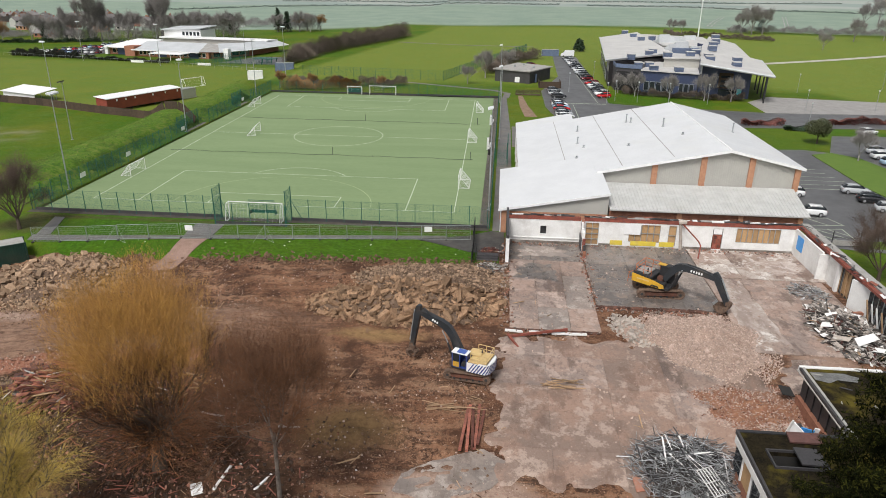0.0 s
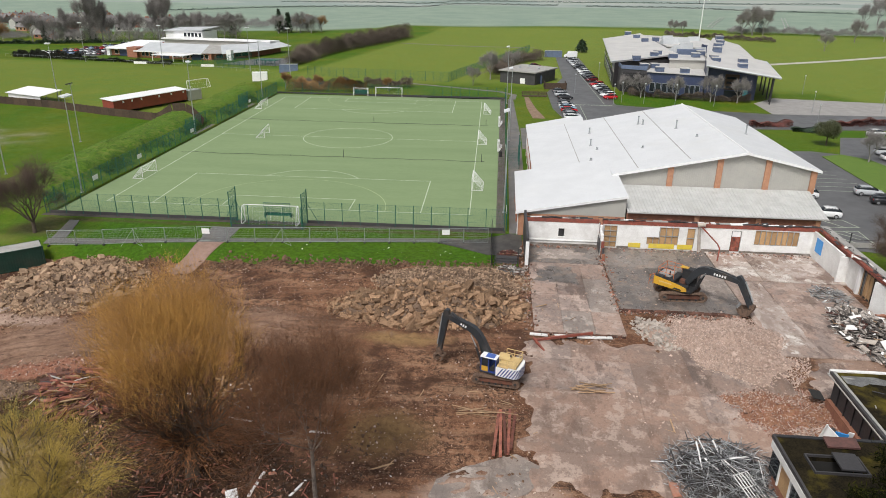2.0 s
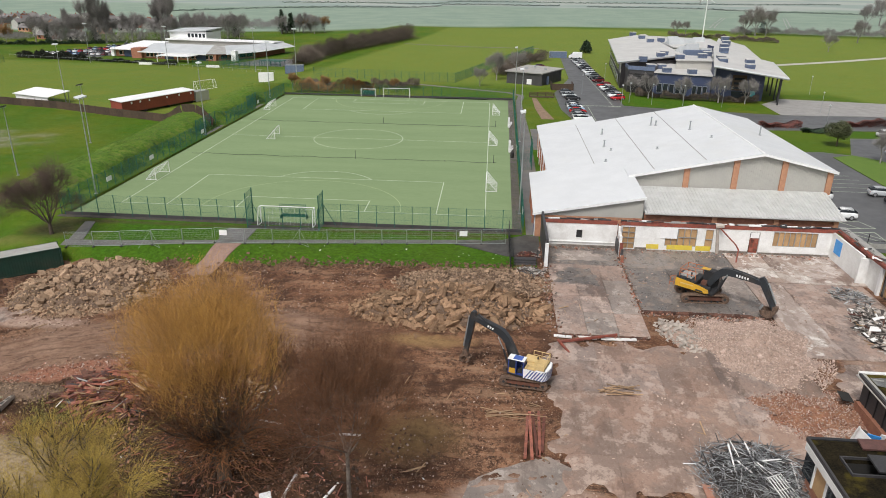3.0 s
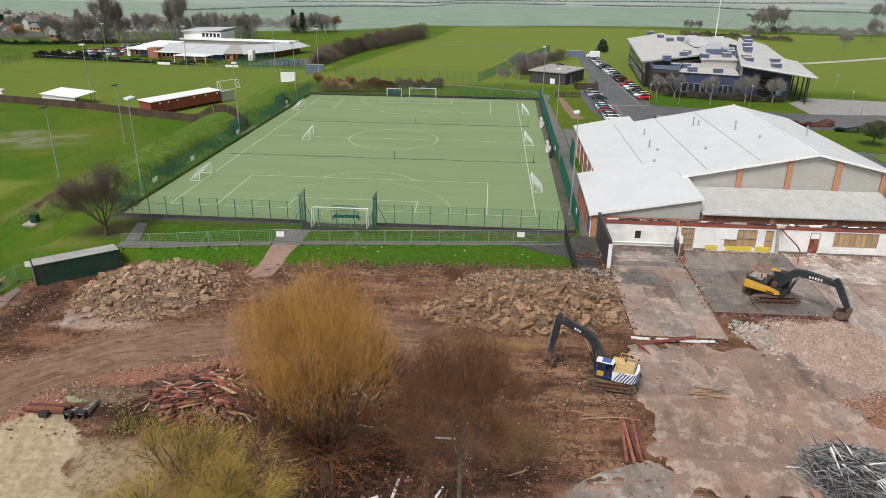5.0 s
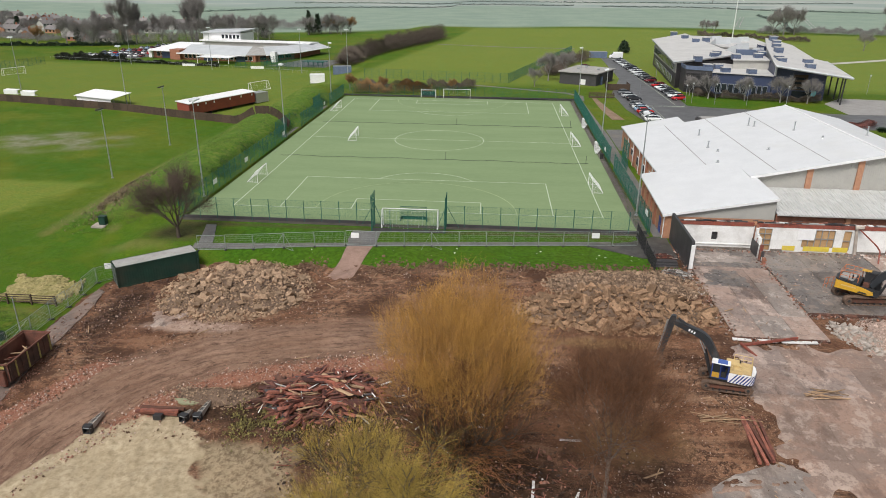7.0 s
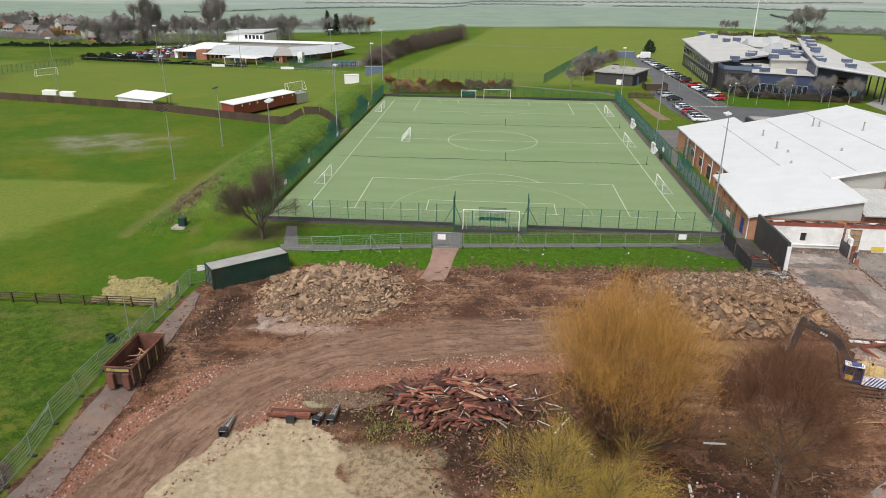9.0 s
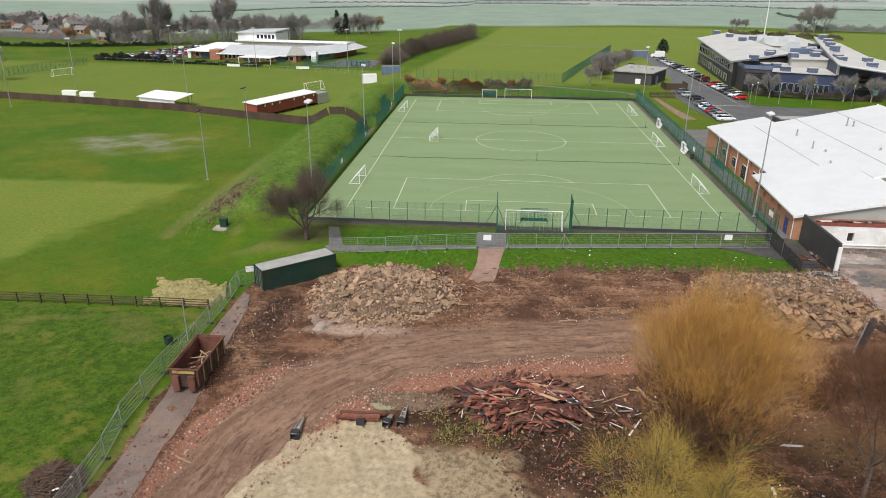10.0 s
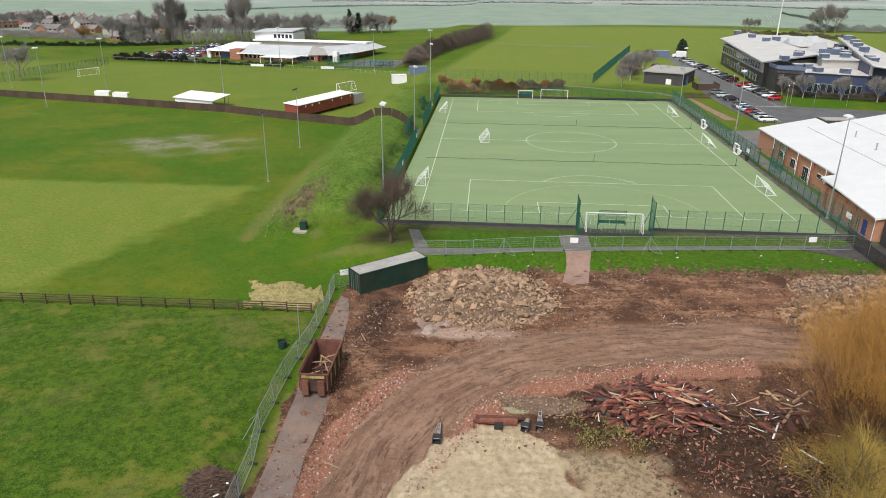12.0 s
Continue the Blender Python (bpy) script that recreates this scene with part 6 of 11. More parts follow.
screed_skin(58.6, -23.0, 1.7, 6.6, 0.306, M_PLATELIME, 4, "whitened worn screed")
screed_skin(58.2, -29.0, 1.5, 1.8, 0.31, M_PLATEPALE, 6, "whitened worn screed")
screed_skin(66.0, -11.0, 2.4, 2.0, 0.338, M_PLATELIME, 7, "whitened worn screed")
screed_skin(54.6, -16.0, 1.3, 4.2, 0.346, M_PLATEGREY, 8, "paler worn screed")
screed_skin(38.5, -9.3, 2.8, 1.6, 0.306, M_PLATEGREY, 9, "paler worn screed")
screed_skin(37.6, -15.6, 2.2, 2.2, 0.306, M_PLATEDRY, 10, "grey worn screed")
plates(32.6, 57.0, -50.5, -30.0, 5, 5, 0, lambda r: r.choice((M_PLATESOUTH, M_PLATESOUTH, M_PLATESOUTH, M_PLATEWEST)), 5, 0.2, True)
plates(57.0, 63.0, -38.0, -31.6, 2, 2, 0, lambda r: M_PLATE, 7, 0.3, True)
plates(-24.6, -20.0, -29.5, -25.5, 1, 1, 0, M_PLATE, 8, 0.4, True)
M_UPSTAND = stone("dark_broken_upstand", (0.13, 0.06, 0.042), (0.06, 0.036, 0.028), 0.5)
edge = MB()
rr = random.Random(3)
for i in range(26):
    x = 43.5 + i * 0.42
    edge.cbox(0.5, 0.35 + 0.2 * rr.random(), 0.3, pose(x, -23.9, 0.26 + 0.05 * rr.random(), 0, 0, rr.uniform(-9, 9)))
part("broken_upstand", edge, M_UPSTAND, floor, "broken dark brick upstand")
edge = MB()
for i in range(24):
    x = 34.3 + i * 0.37
    edge.cbox(0.45, 0.3, 0.22, pose(x, -29.5, 0.22 + 0.05 * rr.random(), 0, 0, rr.uniform(-9, 9)))
part("broken_upstand", edge, M_UPSTAND, floor)
for x, l in ((34.9, 0.0), (36.6, 0.6), (38.2, 1.1), (40.6, 0.3)):
    part("white_sill", MB().cbox(1.7, 0.35, 0.12, pose(x + l, -29.9 - 0.05 * l, 0.34, 0, 0, rr.uniform(-5, 5))), M_WHITE, floor)

# ---- scattered fragments over the site ----
rs = np.random.RandomState(12)


def field(n, x0, x1, y0, y1, lo, hi, keep=None, power=3):
    x, y = rs.uniform(x0, x1, n), rs.uniform(y0, y1, n)
    if keep is not None:
        k = rs.random_sample(n) < keep(x, y)
        x, y = x[k], y[k]
    s = lo + (hi - lo) * rs.random_sample(len(x)) ** power
    return np.stack([x, y, height(x, y) + 0.02 * 1 + s * 0.12], -1), s


def tinted(pool, m):
    out = []
    for me in pool:
        c = me.copy()
        c.materials.clear()
        out.append(c)
    return out


BARE = tinted(CHUNKS, None)
patchy = lambda x, y: np.clip(0.35 + 0.8 * lumps(x, y, 11, 4.0), 0.03, 1) * (np.hypot((x + 12.5) / 9.3, (y + 55.5) / 9.5) > 1) * (np.abs(track(x, y)) > 3.2)
M_EARTHCLOD = stone("earth_clods", (0.17, 0.105, 0.07), (0.11, 0.066, 0.045), 0.3)
p, s = field(30000, -33, 33, -58, -14.5, 0.04, 0.3, patchy, 4)
strewn("earth_clods", BARE, p, s, 70, M_EARTHCLOD, "brown clods of earth strewn over the site", category="earth")
p, s = field(26000, -33, 36, -58, -14, 0.03, 0.2, patchy, 5)
strewn("scattered_rubble", BARE, p, s, 70, M_STONE3, "small pale pieces of concrete strewn over the site")
p, s = field(5000, -33, 60, -58, -14, 0.05, 0.2, patchy, 4)
strewn("scattered_bricks", BARE, p, s, 70, M_STONE4, "small pieces of red brick strewn over the site")
p, s = field(7000, 34, 70, -47, -7, 0.03, 0.25, patchy, 5)
p[:, 2] = np.where(p[:, 1] > -30, 0.35, p[:, 2] + 0.08)
strewn("slab_litter", BARE, p, s, 50, M_STONE3, "small rubble lying on the floor slabs")
verge = lambda x, y: (np.hypot((x + 13.0) / 8.8, (y + 55.2) / 10.8) > 1) * np.clip(np.exp(-((track(x, y) - 4.2) / 0.9) ** 2) * (y < -35) + np.exp(-((track(x, y) + 4.6) / 1.0) ** 2) * (x < 12), 0, 1)
p, s = field(42000, -33, 8, -58, -26, 0.04, 0.22, verge, 2.8)
strewn("brick_verge", BARE, p, s, 70, M_STONE4, "red brick rubble along the edge of the haul road")
p, s = field(26000, -33, 8, -58, -26, 0.04, 0.24, verge, 3.2)
strewn("rubble_verge", BARE, p, s, 70, M_STONE3, "pale rubble along the edge of the haul road")
kerbv = lambda x, y: np.clip(np.exp(-((x + 29.9) / 0.7) ** 2) * (y < -36) + 0.25 * np.exp(-((x + 31.5) / 1.6) ** 2) * (y < -30), 0, 1)
p, s = field(18000, -33, -27, -60, -30, 0.03, 0.17, kerbv, 3)
strewn("brick_verge", BARE, p + np.array([0, 0, 0.05]), s, 70, M_STONE4, "red brick rubble spilled over the access strip")
flk = tinted(STICKS, None)
p, s = field(420, -30, 45, -57, -16, 0.4, 1.9, patchy, 2)
strewn("splinters", flk, p, s, 8, M_PALETIM, "pale splintered laths strewn over the site", category="timber")
p, s = field(120, -4, 24, -57, -38, 0.06, 0.24, None, 4)
strewn("litter", [chunk(300, 1, 0.5, 0.1), chunk(301, 1, 0.8, 0.05)], p, s, 30, M_WHITEPL, "bits of white plastic litter on the dark earth", category="litter")
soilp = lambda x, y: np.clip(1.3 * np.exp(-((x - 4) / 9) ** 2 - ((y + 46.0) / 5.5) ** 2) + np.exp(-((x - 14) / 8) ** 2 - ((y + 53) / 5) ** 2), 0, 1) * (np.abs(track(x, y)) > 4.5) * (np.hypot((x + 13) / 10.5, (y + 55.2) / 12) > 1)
p, s = field(4500, -10, 22, -58, -36, 0.06, 0.34, soilp, 3)
strewn("red_debris", BARE, p, s, 60, M_STONE4, "broken red brick in the dark soil", category="debris")
p, s = field(900, -10, 20, -56, -36, 0.3, 1.5, soilp, 2)
strewn("splintered_wood", flk, p, s, 14, M_TIMBER, "red splintered boards in the dark soil", category="timber")
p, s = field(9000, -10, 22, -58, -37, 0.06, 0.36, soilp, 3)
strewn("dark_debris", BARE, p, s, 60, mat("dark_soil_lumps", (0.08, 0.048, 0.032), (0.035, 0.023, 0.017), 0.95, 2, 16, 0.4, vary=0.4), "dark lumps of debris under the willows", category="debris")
p, s = field(46, -24, 30, -13.4, -8.2, 0.06, 0.3, None, 3)
strewn("bank_litter", [chunk(302, 1, 0.5, 0.1), chunk(303, 1, 0.8, 0.05)], p, s, 20, M_WHITEPL, "bits of white litter on the grass bank", category="litter")
bank = lambda x, y: np.exp(-((y + 14.0) / 1.3) ** 2) * (np.abs(x + 5.9) > 2.6)
p, s = field(6000, -12, 33, -18, -11, 0.1, 0.5, bank, 2.5)
strewn("bank_clods", BARE, p, s, 60, M_EARTHCLOD, "turned clods along the foot of the grass bank", category="earth")
darkp = lambda x, y: np.exp(-((x + 28.0) / 2.6) ** 2 - ((y + 25) / 8) ** 2)
p, s = field(9000, -34, -20, -42, -12, 0.1, 0.5, darkp, 2.5)
strewn("dug_soil", BARE, p, s * 0.6, 60, mat("dark_dug_soil", (0.14, 0.078, 0.057), (0.07, 0.041, 0.031), 0.95, 2, 16, 0.4, vary=0.4), "dark dug-over soil beside the container", category="earth")

foot = lambda x, y: np.clip(np.exp(-((y + 6.75) / 0.45) ** 2) * (x > 34.5) * (x < 70) + 0.9 * np.exp(-((x - 43.3) / 0.4) ** 2) * (y < -9) * (y > -24) + 0.7 * np.exp(-((x - 34.2) / 0.5) ** 2) * (y < -7) * (y > -29) + np.exp(-((y + 24.3) / 0.5) ** 2) * (x > 43) * (x < 56) + 0.8 * np.exp(-((y + 29.7) / 0.4) ** 2) * (x > 34) * (x < 43), 0, 1)
p, s = field(34000, 33.6, 70.2, -31, -6.4, 0.04, 0.4, foot, 3.5)
p[:, 2] = 0.34
strewn("wall_foot_rubble", BARE, p[::2], s[::2], 60, M_STONE4, "broken brick and plaster along the wall foot and slab edges")
strewn("wall_foot_plaster", BARE, p[1::2], s[1::2], 60, mat("dirty_plaster_crumbs", (0.32, 0.27, 0.24), (0.14, 0.11, 0.09), 0.9, 2, 16, 0.3, vary=0.5), "dirty plaster crumbs along the wall foot and slab edges")

# ---- paths on the bank ----
draped("footpath", [(-26.4, -11.2), (-19.0, -10.8), (-2.4, -8.7), (20.0, -6.0), (26.5, -5.3), (26.5, -4.2), (20.0, -4.9), (-2.6, -7.5), (-19.2, -9.6), (-26.4, -10.0)], M_PATH, "grey tarmac footpath across the grass", 0.06, 3.0, category="path")
draped("footpath_spur", [(-7.4, -7.2), (-3.6, -7.2), (-3.6, -3.6), (-7.4, -3.6)], M_PATH, "tarmac link from path to pitch gate", 0.065, 3.0, category="path")
draped("corner_path", [(-27.6, -3.4), (-26.2, -3.4), (-24.2, -9.7), (-26.0, -9.9)], M_PATH, "short tarmac link from the pitch corner to the path", 0.066, 2.0, category="path")
M_YARD = mat("dark_damp_tarmac", (0.07, 0.066, 0.062), (0.035, 0.033, 0.031), 0.6, 0.6, 14, 0.15, dirt=(0.12, 0.1, 0.085), dirt_amount=0.5)
draped("yard_tarmac", [(22.8, -5.8), (26.4, -7.6), (29.6, -9.4), (33.9, -9.4), (33.9, -2.4), (32.2, -2.1), (29.0, -4.0)], M_YARD, "dark worn tarmac yard by the hall's corner", 0.075, 3.0, category="path")
draped("gate_ramp", [(-7.9, -16.5), (-6.6, -17.3), (-4.9, -16.6), (-4.4, -13.0), (-3.7, -8.6), (-7.0, -8.6), (-7.1, -12.4)], mat("ramp_dust", (0.29, 0.19, 0.15), (0.2, 0.125, 0.097), 0.9, 0.8, 14, 0.2), "reddish dust ramp down into the site", 0.05, 1.2, category="path")
draped("gate_apron", [(-7.2, -8.59), (-3.5, -8.59), (-3.6, -7.21), (-7.2, -7.21)], M_PATH, "worn tarmac at the site gate", 0.065, 2.0, category="path")
draped("side_path", [(32.3, -1.9), (34.9, -1.9), (35.0, 60), (34.0, 104), (32.6, 104), (32.4, 60)], M_PATH, "tarmac path between pitch fence and hall", 0.06, 4.0, category="path")
draped("access_road", [(-32.9, -60), (-30.2, -60), (-29.9, -54), (-30.3, -48), (-29.9, -42), (-30.6, -36), (-30.9, -30), (-31.4, -25), (-32.2, -21.6), (-33.2, -21), (-33.2, -28), (-33.0, -44)], mat("muddy_tarmac", (0.19, 0.148, 0.128), (0.115, 0.085, 0.07), 0.4, 0.5, 10, 0.1, dirt=(0.25, 0.165, 0.125), dirt_amount=0.85), "muddy tarmac access strip inside the fence", 0.085, 1.0, category="road")
draped("screed_patch", [(26.6, -51.4), (29.5, -52.2), (33.2, -50.6), (35.0, -48.2), (32.6, -46.6), (29.0, -48.0), (27.0, -49.5)], M_PLATEGREY, "bare grey screed patch in the earth", 0.06, 1.0, category="floor")
steps = thing("steps", "dark concrete steps beside the demolished block", "steps", pose(30.6, -13.6, 0))
for i in range(6):
    part("step", MB().box(0, 2.6, i * 0.42, 2.9, -0.6 + i * 0.17, -0.43 + i * 0.17), M_CHARC, steps)
for x in (-0.1, 2.7):
    part("handrail", MB().path([(x, 0, -0.4), (x, 0, 0.6), (x, 2.9, 1.5), (x, 2.9, 0.4)], 0.03), M_DARK, steps)



def dark_railing(label, x, y, z, bays, tall):
    """Posts 1.8 m apart along y, three rails and close bars."""
    out = thing("dark_railing", label, "railing", pose(x, y, z), "dark railings")
    for i in range(bays + 1):
        part("post", MB().tube((0, i * 1.8, -0.2), (0, i * 1.8, tall + 0.1), 0.05, n=8), M_DARK, out)
    for h in (0.3, 1.2, tall):
        part("rail", MB().tube((0, 0, h), (0, bays * 1.8, h), 0.03), M_DARK, out)
    for i in range(bays * 15):
        part("bar", MB().box(-0.015, 0.015, 0.12 * i + 0.045, 0.12 * i + 0.075, 0.3, tall), M_DARK, out)


dark_railing("black steel railing beside the dark steps", 30.1, -13.8, -0.3, 3, 2.0)
dark_railing("black steel yard railing at the hall's corner", 30.0, -8.1, ground_z(30.0, -6.0), 3, 2.2)
long_heap("debris_heap", "brown rubbish and boards strewn above the steps", 32.2, -9.3, 1.4, 1.7, 0.35, [TIM[10], MIX[0], MIX[5], TIM[3]], M_CORE, 30, 0.3, 1.1, "torn_board", 27, 14, 90)
long_heap("debris_heap", "dark spill of broken boards beside the steps", 32.4, -15.0, 1.7, 1.6, 0.5, [MIX[0], MIX[1], TIM[9], MIX[4]], M_CORE, 70, 0.3, 1.3, "torn_board", 25, 20, 120)

# ---- temporary site fence ----
M_HERAS = mat("galvanised_fence", (0.3, 0.34, 0.325), (0.24, 0.27, 0.26), 0.5, 3, 20, 0.02, metal=0.3)
HL = 3.45
heras_frame = MB()
heras_frame.path([(0.03, 0, 0.12), (0.03, 0, 2.0), (HL - 0.03, 0, 2.0), (HL - 0.03, 0, 0.12), (0.03, 0, 0.12)], 0.024, 6)
heras_frame = heras_frame.mesh("panel_frame")
heras_frame.materials.append(M_HERAS)
hw = mesh_panel("panel_mesh", HL - 0.1, 1.98, 0.15, 0.004, [0.3, 0.6, 0.9, 1.2, 1.5, 1.8], M_HERAS)
hfoot = MB().box(-0.11, 0.11, -0.33, 0.33, 0, 0.14).mesh("foot")
hfoot.materials.append(M_BLACK)


def site_fence(label, pts, brace_at=(), lean=1.5):
    wind = random.Random(len(label) + len(pts))
    out = thing("site_fence", label, "fence", pose(pts[0][0], pts[0][1], ground_z(*pts[0])), "temporary site fences")
    o = out.matrix_basis.translation
    k = 0
    for a, b in zip(pts, pts[1:]):
        d = Vector((b[0] - a[0], b[1] - a[1]))
        n = max(1, round(d.length / HL))
        for i in range(n):
            x, y = a[0] + d.x * i / n, a[1] + d.y * i / n
            x2, y2 = a[0] + d.x * (i + 1) / n, a[1] + d.y * (i + 1) / n
            z, z2 = ground_z(x, y), ground_z(x2, y2)
            L = math.hypot(x2 - x, y2 - y)
            m = pose(x - o.x, y - o.y, z - o.z, 0, 0, math.degrees(math.atan2(y2 - y, x2 - x))) @ Matrix(((1, 0, 0, 0), (0, 1, 0, 0), ((z2 - z) / L, 0, 1, 0), (0, 0, 0, 1))) @ Matrix.Diagonal((L / HL, 1, 1, 1))
            loc, rot, sc = (m @ pose(0, 0, 0, wind.uniform(-lean, lean))).decompose()
            for nm, me in (("panel_frame", heras_frame), ("panel_mesh", hw)):
                part(nm, me, None, out, m=Matrix.LocRotScale(loc, rot, sc))
            part("foot", hfoot, None, out, m=pose(x - o.x, y - o.y, z - o.z - 0.02, 0, 0, math.degrees(math.atan2(d.y, d.x))))
            if k in brace_at:
                part("brace", MB().path([(0, 0, 1.9), (1.3, -1.3, 0.05), (0, -0.1, 0.1)], 0.024).path([(0, 0, 1.9), (-1.3, -1.3, 0.05)], 0.024), M_HERAS, out, m=pose(x - o.x, y - o.y, z - o.z, 0, 0, math.degrees(math.atan2(d.y, d.x)) + 0))
            k += 1
    return out


site_fence("temporary galvanised mesh fence along the footpath", [(-25.4, -11.5), (-18.5, -10.9), (-7.3, -9.1)], (3,))
site_fence("temporary galvanised mesh gate at the dust ramp", [(-7.2, -8.9), (-3.4, -8.9)])
site_fence("temporary galvanised mesh fence along the footpath", [(-3.3, -8.8), (13.9, -7.0), (29.6, -5.35)], (2,))
site_fence("temporary galvanised mesh fence between the grass field and the access strip", [(-32.5, -17.4), (-34.3, -19.4), (-34.0, -25.6), (-34.05, -31.7), (-34.45, -38.0), (-34.65, -45.3), (-34.05, -49.0), (-33.7, -55.9), (-33.6, -64)], (5, 9), 4.5)
for x, y, yaw, z in ((-6.0, -9.0, 0, 1.45), (24.2, -6.0, 5, 1.5), (-33.4, -18.0, 20, 1.6)):
    tagged(part("white_sign", MB().cbox(1.0, 0.03, 0.7, pose(x, y, ground_z(x, y) + z, 0, 0, yaw)), M_WHITEPL, None), "plain white sign board tied to the site fence", "sign")

# ---- timber rail fence ----
rail = thing("rail_fence", "dark timber post and rail fence across the field", "fence", pose(-35.4, -25.6, -1.8))
pm = MB().box(-0.07, 0.07, -0.07, 0.07, -0.1, 1.25).mesh("post")
pm.materials.append(M_BROWNFENCE)
rm = MB().box(0, 2.7, 0.07, 0.11, -0.05, 0.05).mesh("rail")
rm.materials.append(M_BROWNFENCE)
for i in range(26):
    x = -i * 2.68
    y = -0.045 * i * 1.0
    part("post", pm, None, rail, m=pose(x, y, ground_z(-35.4 + x, -25.6 + y) + 1.8))
    for z in (0.3, 0.58, 0.86, 1.13):
        part("rail", rm, None, rail, m=pose(x - 2.68, y - 0.045, ground_z(-35.4 + x, -25.6 + y) + 1.8 + z, 0, 0, 0.96))

# ---- green container ----
def corrugated(length, h, pitch_m=0.28, d=0.01):
    """A corrugated sheet along x, facing -y."""
    mb = MB()
    n = int(length / pitch_m)
    prof = []
    for i in range(n):
        x = i * length / n
        w = length / n
        prof += [(x, 0), (x + w * 0.3, 0), (x + w * 0.45, d), (x + w * 0.8, d), (x + w * 0.95, 0)]
    prof.append((length, 0))
    pts = [(x, y, 0) for x, y in prof] + [(x, y, h) for x, y in prof]
    k = len(prof)
    mb.add(pts, [(i, i + 1, k + i + 1, k + i) for i in range(k - 1)])
    return mb


def container(label, m, L=9.6, W=2.44, H=2.55, side=M_CONTGREEN, roof=M_GREYROOF, group=""):
    c = thing("container", label, "container", m, group)
    part("side_sheet", corrugated(L - 0.2, H - 0.3), side, c, m=pose(0.1, 0.0, 0.15))
    part("side_sheet", corrugated(L - 0.2, H - 0.3), side, c, m=pose(L - 0.1, W, 0.15, 0, 0, 180))
    part("end_sheet", corrugated(W - 0.2, H - 0.3), side, c, m=pose(L, 0.1, 0.15, 0, 0, 90))
    part("roof", MB().box(0.05, L - 0.05, 0.05, W - 0.05, H - 0.1, H), roof, c, "grey weathered roof", bevel=0.02)
    part("floor", MB().box(0.05, L - 0.05, 0.05, W - 0.05, 0.05, 0.15), M_DARK, c)
    for x in (0, L):
        for y in (0, W):
            part("corner_post", MB().box(x - 0.08, x + 0.08, y - 0.08, y + 0.08, 0, H + 0.01), side, c)
    for y in (0, W):
        for z in (0.1, H - 0.06):
            part("side_rail", MB().box(0.08, L - 0.08, y - 0.06, y + 0.06, z - 0.07, z + 0.065), side, c)
    for i in range(2):
        d = part("door", MB().box(-0.04, 0.03, 0.1 + i * (W - 0.2) / 2 + 0.02, 0.1 + (i + 1) * (W - 0.2) / 2 - 0.02, 0.16, H - 0.14), side, c)
        for y in (0.3, 0.75):
            part("lock_bar", MB().tube((-0.09, 0.1 + i * (W - 0.2) / 2 + y, 0.2), (-0.09, 0.1 + i * (W - 0.2) / 2 + y, H - 0.2), 0.025), M_GALV, d)
    return c


container("long dark green steel container at the field's edge", pose(-31.0, -20.6, -1.85, 0, 0, 40), 9.1)

# ---- roll-on skip ----
skip = thing("skip", "rusty open-topped roll-on skip with scrap inside", "skip", pose(-32.6, -40.5, ground_z(-31, -38) + 0.02, 0, 0, 0))
M_SKIP = mat("grimy_rusty_skip", (0.085, 0.042, 0.03), (0.035, 0.022, 0.018), 0.8, 1.5, 14, 0.2, dirt=(0.15, 0.06, 0.035), dirt_amount=0.5)
M_SKIPIN = mat("red_rust_plate", (0.17, 0.062, 0.04), (0.085, 0.036, 0.026), 0.85, 1.2, 16, 0.2, dirt=(0.24, 0.11, 0.07), dirt_amount=0.5)
SL, SW, SH = 5.9, 2.5, 1.95
part("floor", MB().box(0, SW, 0, SL, 0.25, 0.35), M_SKIP, skip)
for x, t in ((0.0, 0.09), (SW - 0.09, 0.09)):
    part("side_plate", MB().box(x, x + t, 0.0, SL, 0.36, SH), M_SKIPIN, skip, "red-rusted side plate")
part("outer_skin", MB().box(SW + 0.003, SW + 0.03, 0.0, SL, 0.36, SH - 0.02), M_SKIP, skip, "grimy dark outer plate")
part("rear_plate", MB().box(0.1, SW - 0.1, SL - 0.09, SL, 0.36, SH), M_SKIPIN, skip)
part("front_plate", MB().box(0.1, SW - 0.1, 0.0, 0.09, 0.36, SH), M_SKIP, skip)
M_SKIPLINE = mat("faded_yellow_paint", (0.42, 0.38, 0.1), (0.2, 0.14, 0.06), 0.7, 2, 14, 0.05)
for i in range(8):
    y = 0.15 + i * 0.78
    part("side_rib", MB().box(SW, SW + 0.1, y, y + 0.14, 0.3, SH - 0.05), M_SKIPLINE if i % 2 else M_SKIP, skip)
    part("side_rib", MB().box(-0.1, 0, y, y + 0.14, 0.3, SH - 0.05), M_SKIP, skip)
part("top_rim", MB().box(-0.12, 0.0, -0.1, SL + 0.1, SH, SH + 0.12).box(SW, SW + 0.12, -0.1, SL + 0.1, SH, SH + 0.12).box(0.0, SW, -0.12, 0.0, SH, SH + 0.12).box(0.0, SW, SL, SL + 0.12, SH, SH + 0.12), M_SKIPIN, skip)
part("front_sign_bar", MB().box(0.25, SW - 0.25, -0.135, -0.121, SH - 0.32, SH - 0.05), M_SKIPLINE, skip, "faded yellow lettering bar")
for x in (0.25, SW - 0.85):
    part("front_leg", MB().box(x, x + 0.6, -0.35, -0.01, 0.0, SH - 0.5), M_SKIPIN, skip, bevel=0.04)
for x in (0.5, SW - 0.65):
    part("skid_rail", MB().box(x, x + 0.15, 0, SL, 0.0, 0.25), M_SKIP, skip)
rr = random.Random(8)
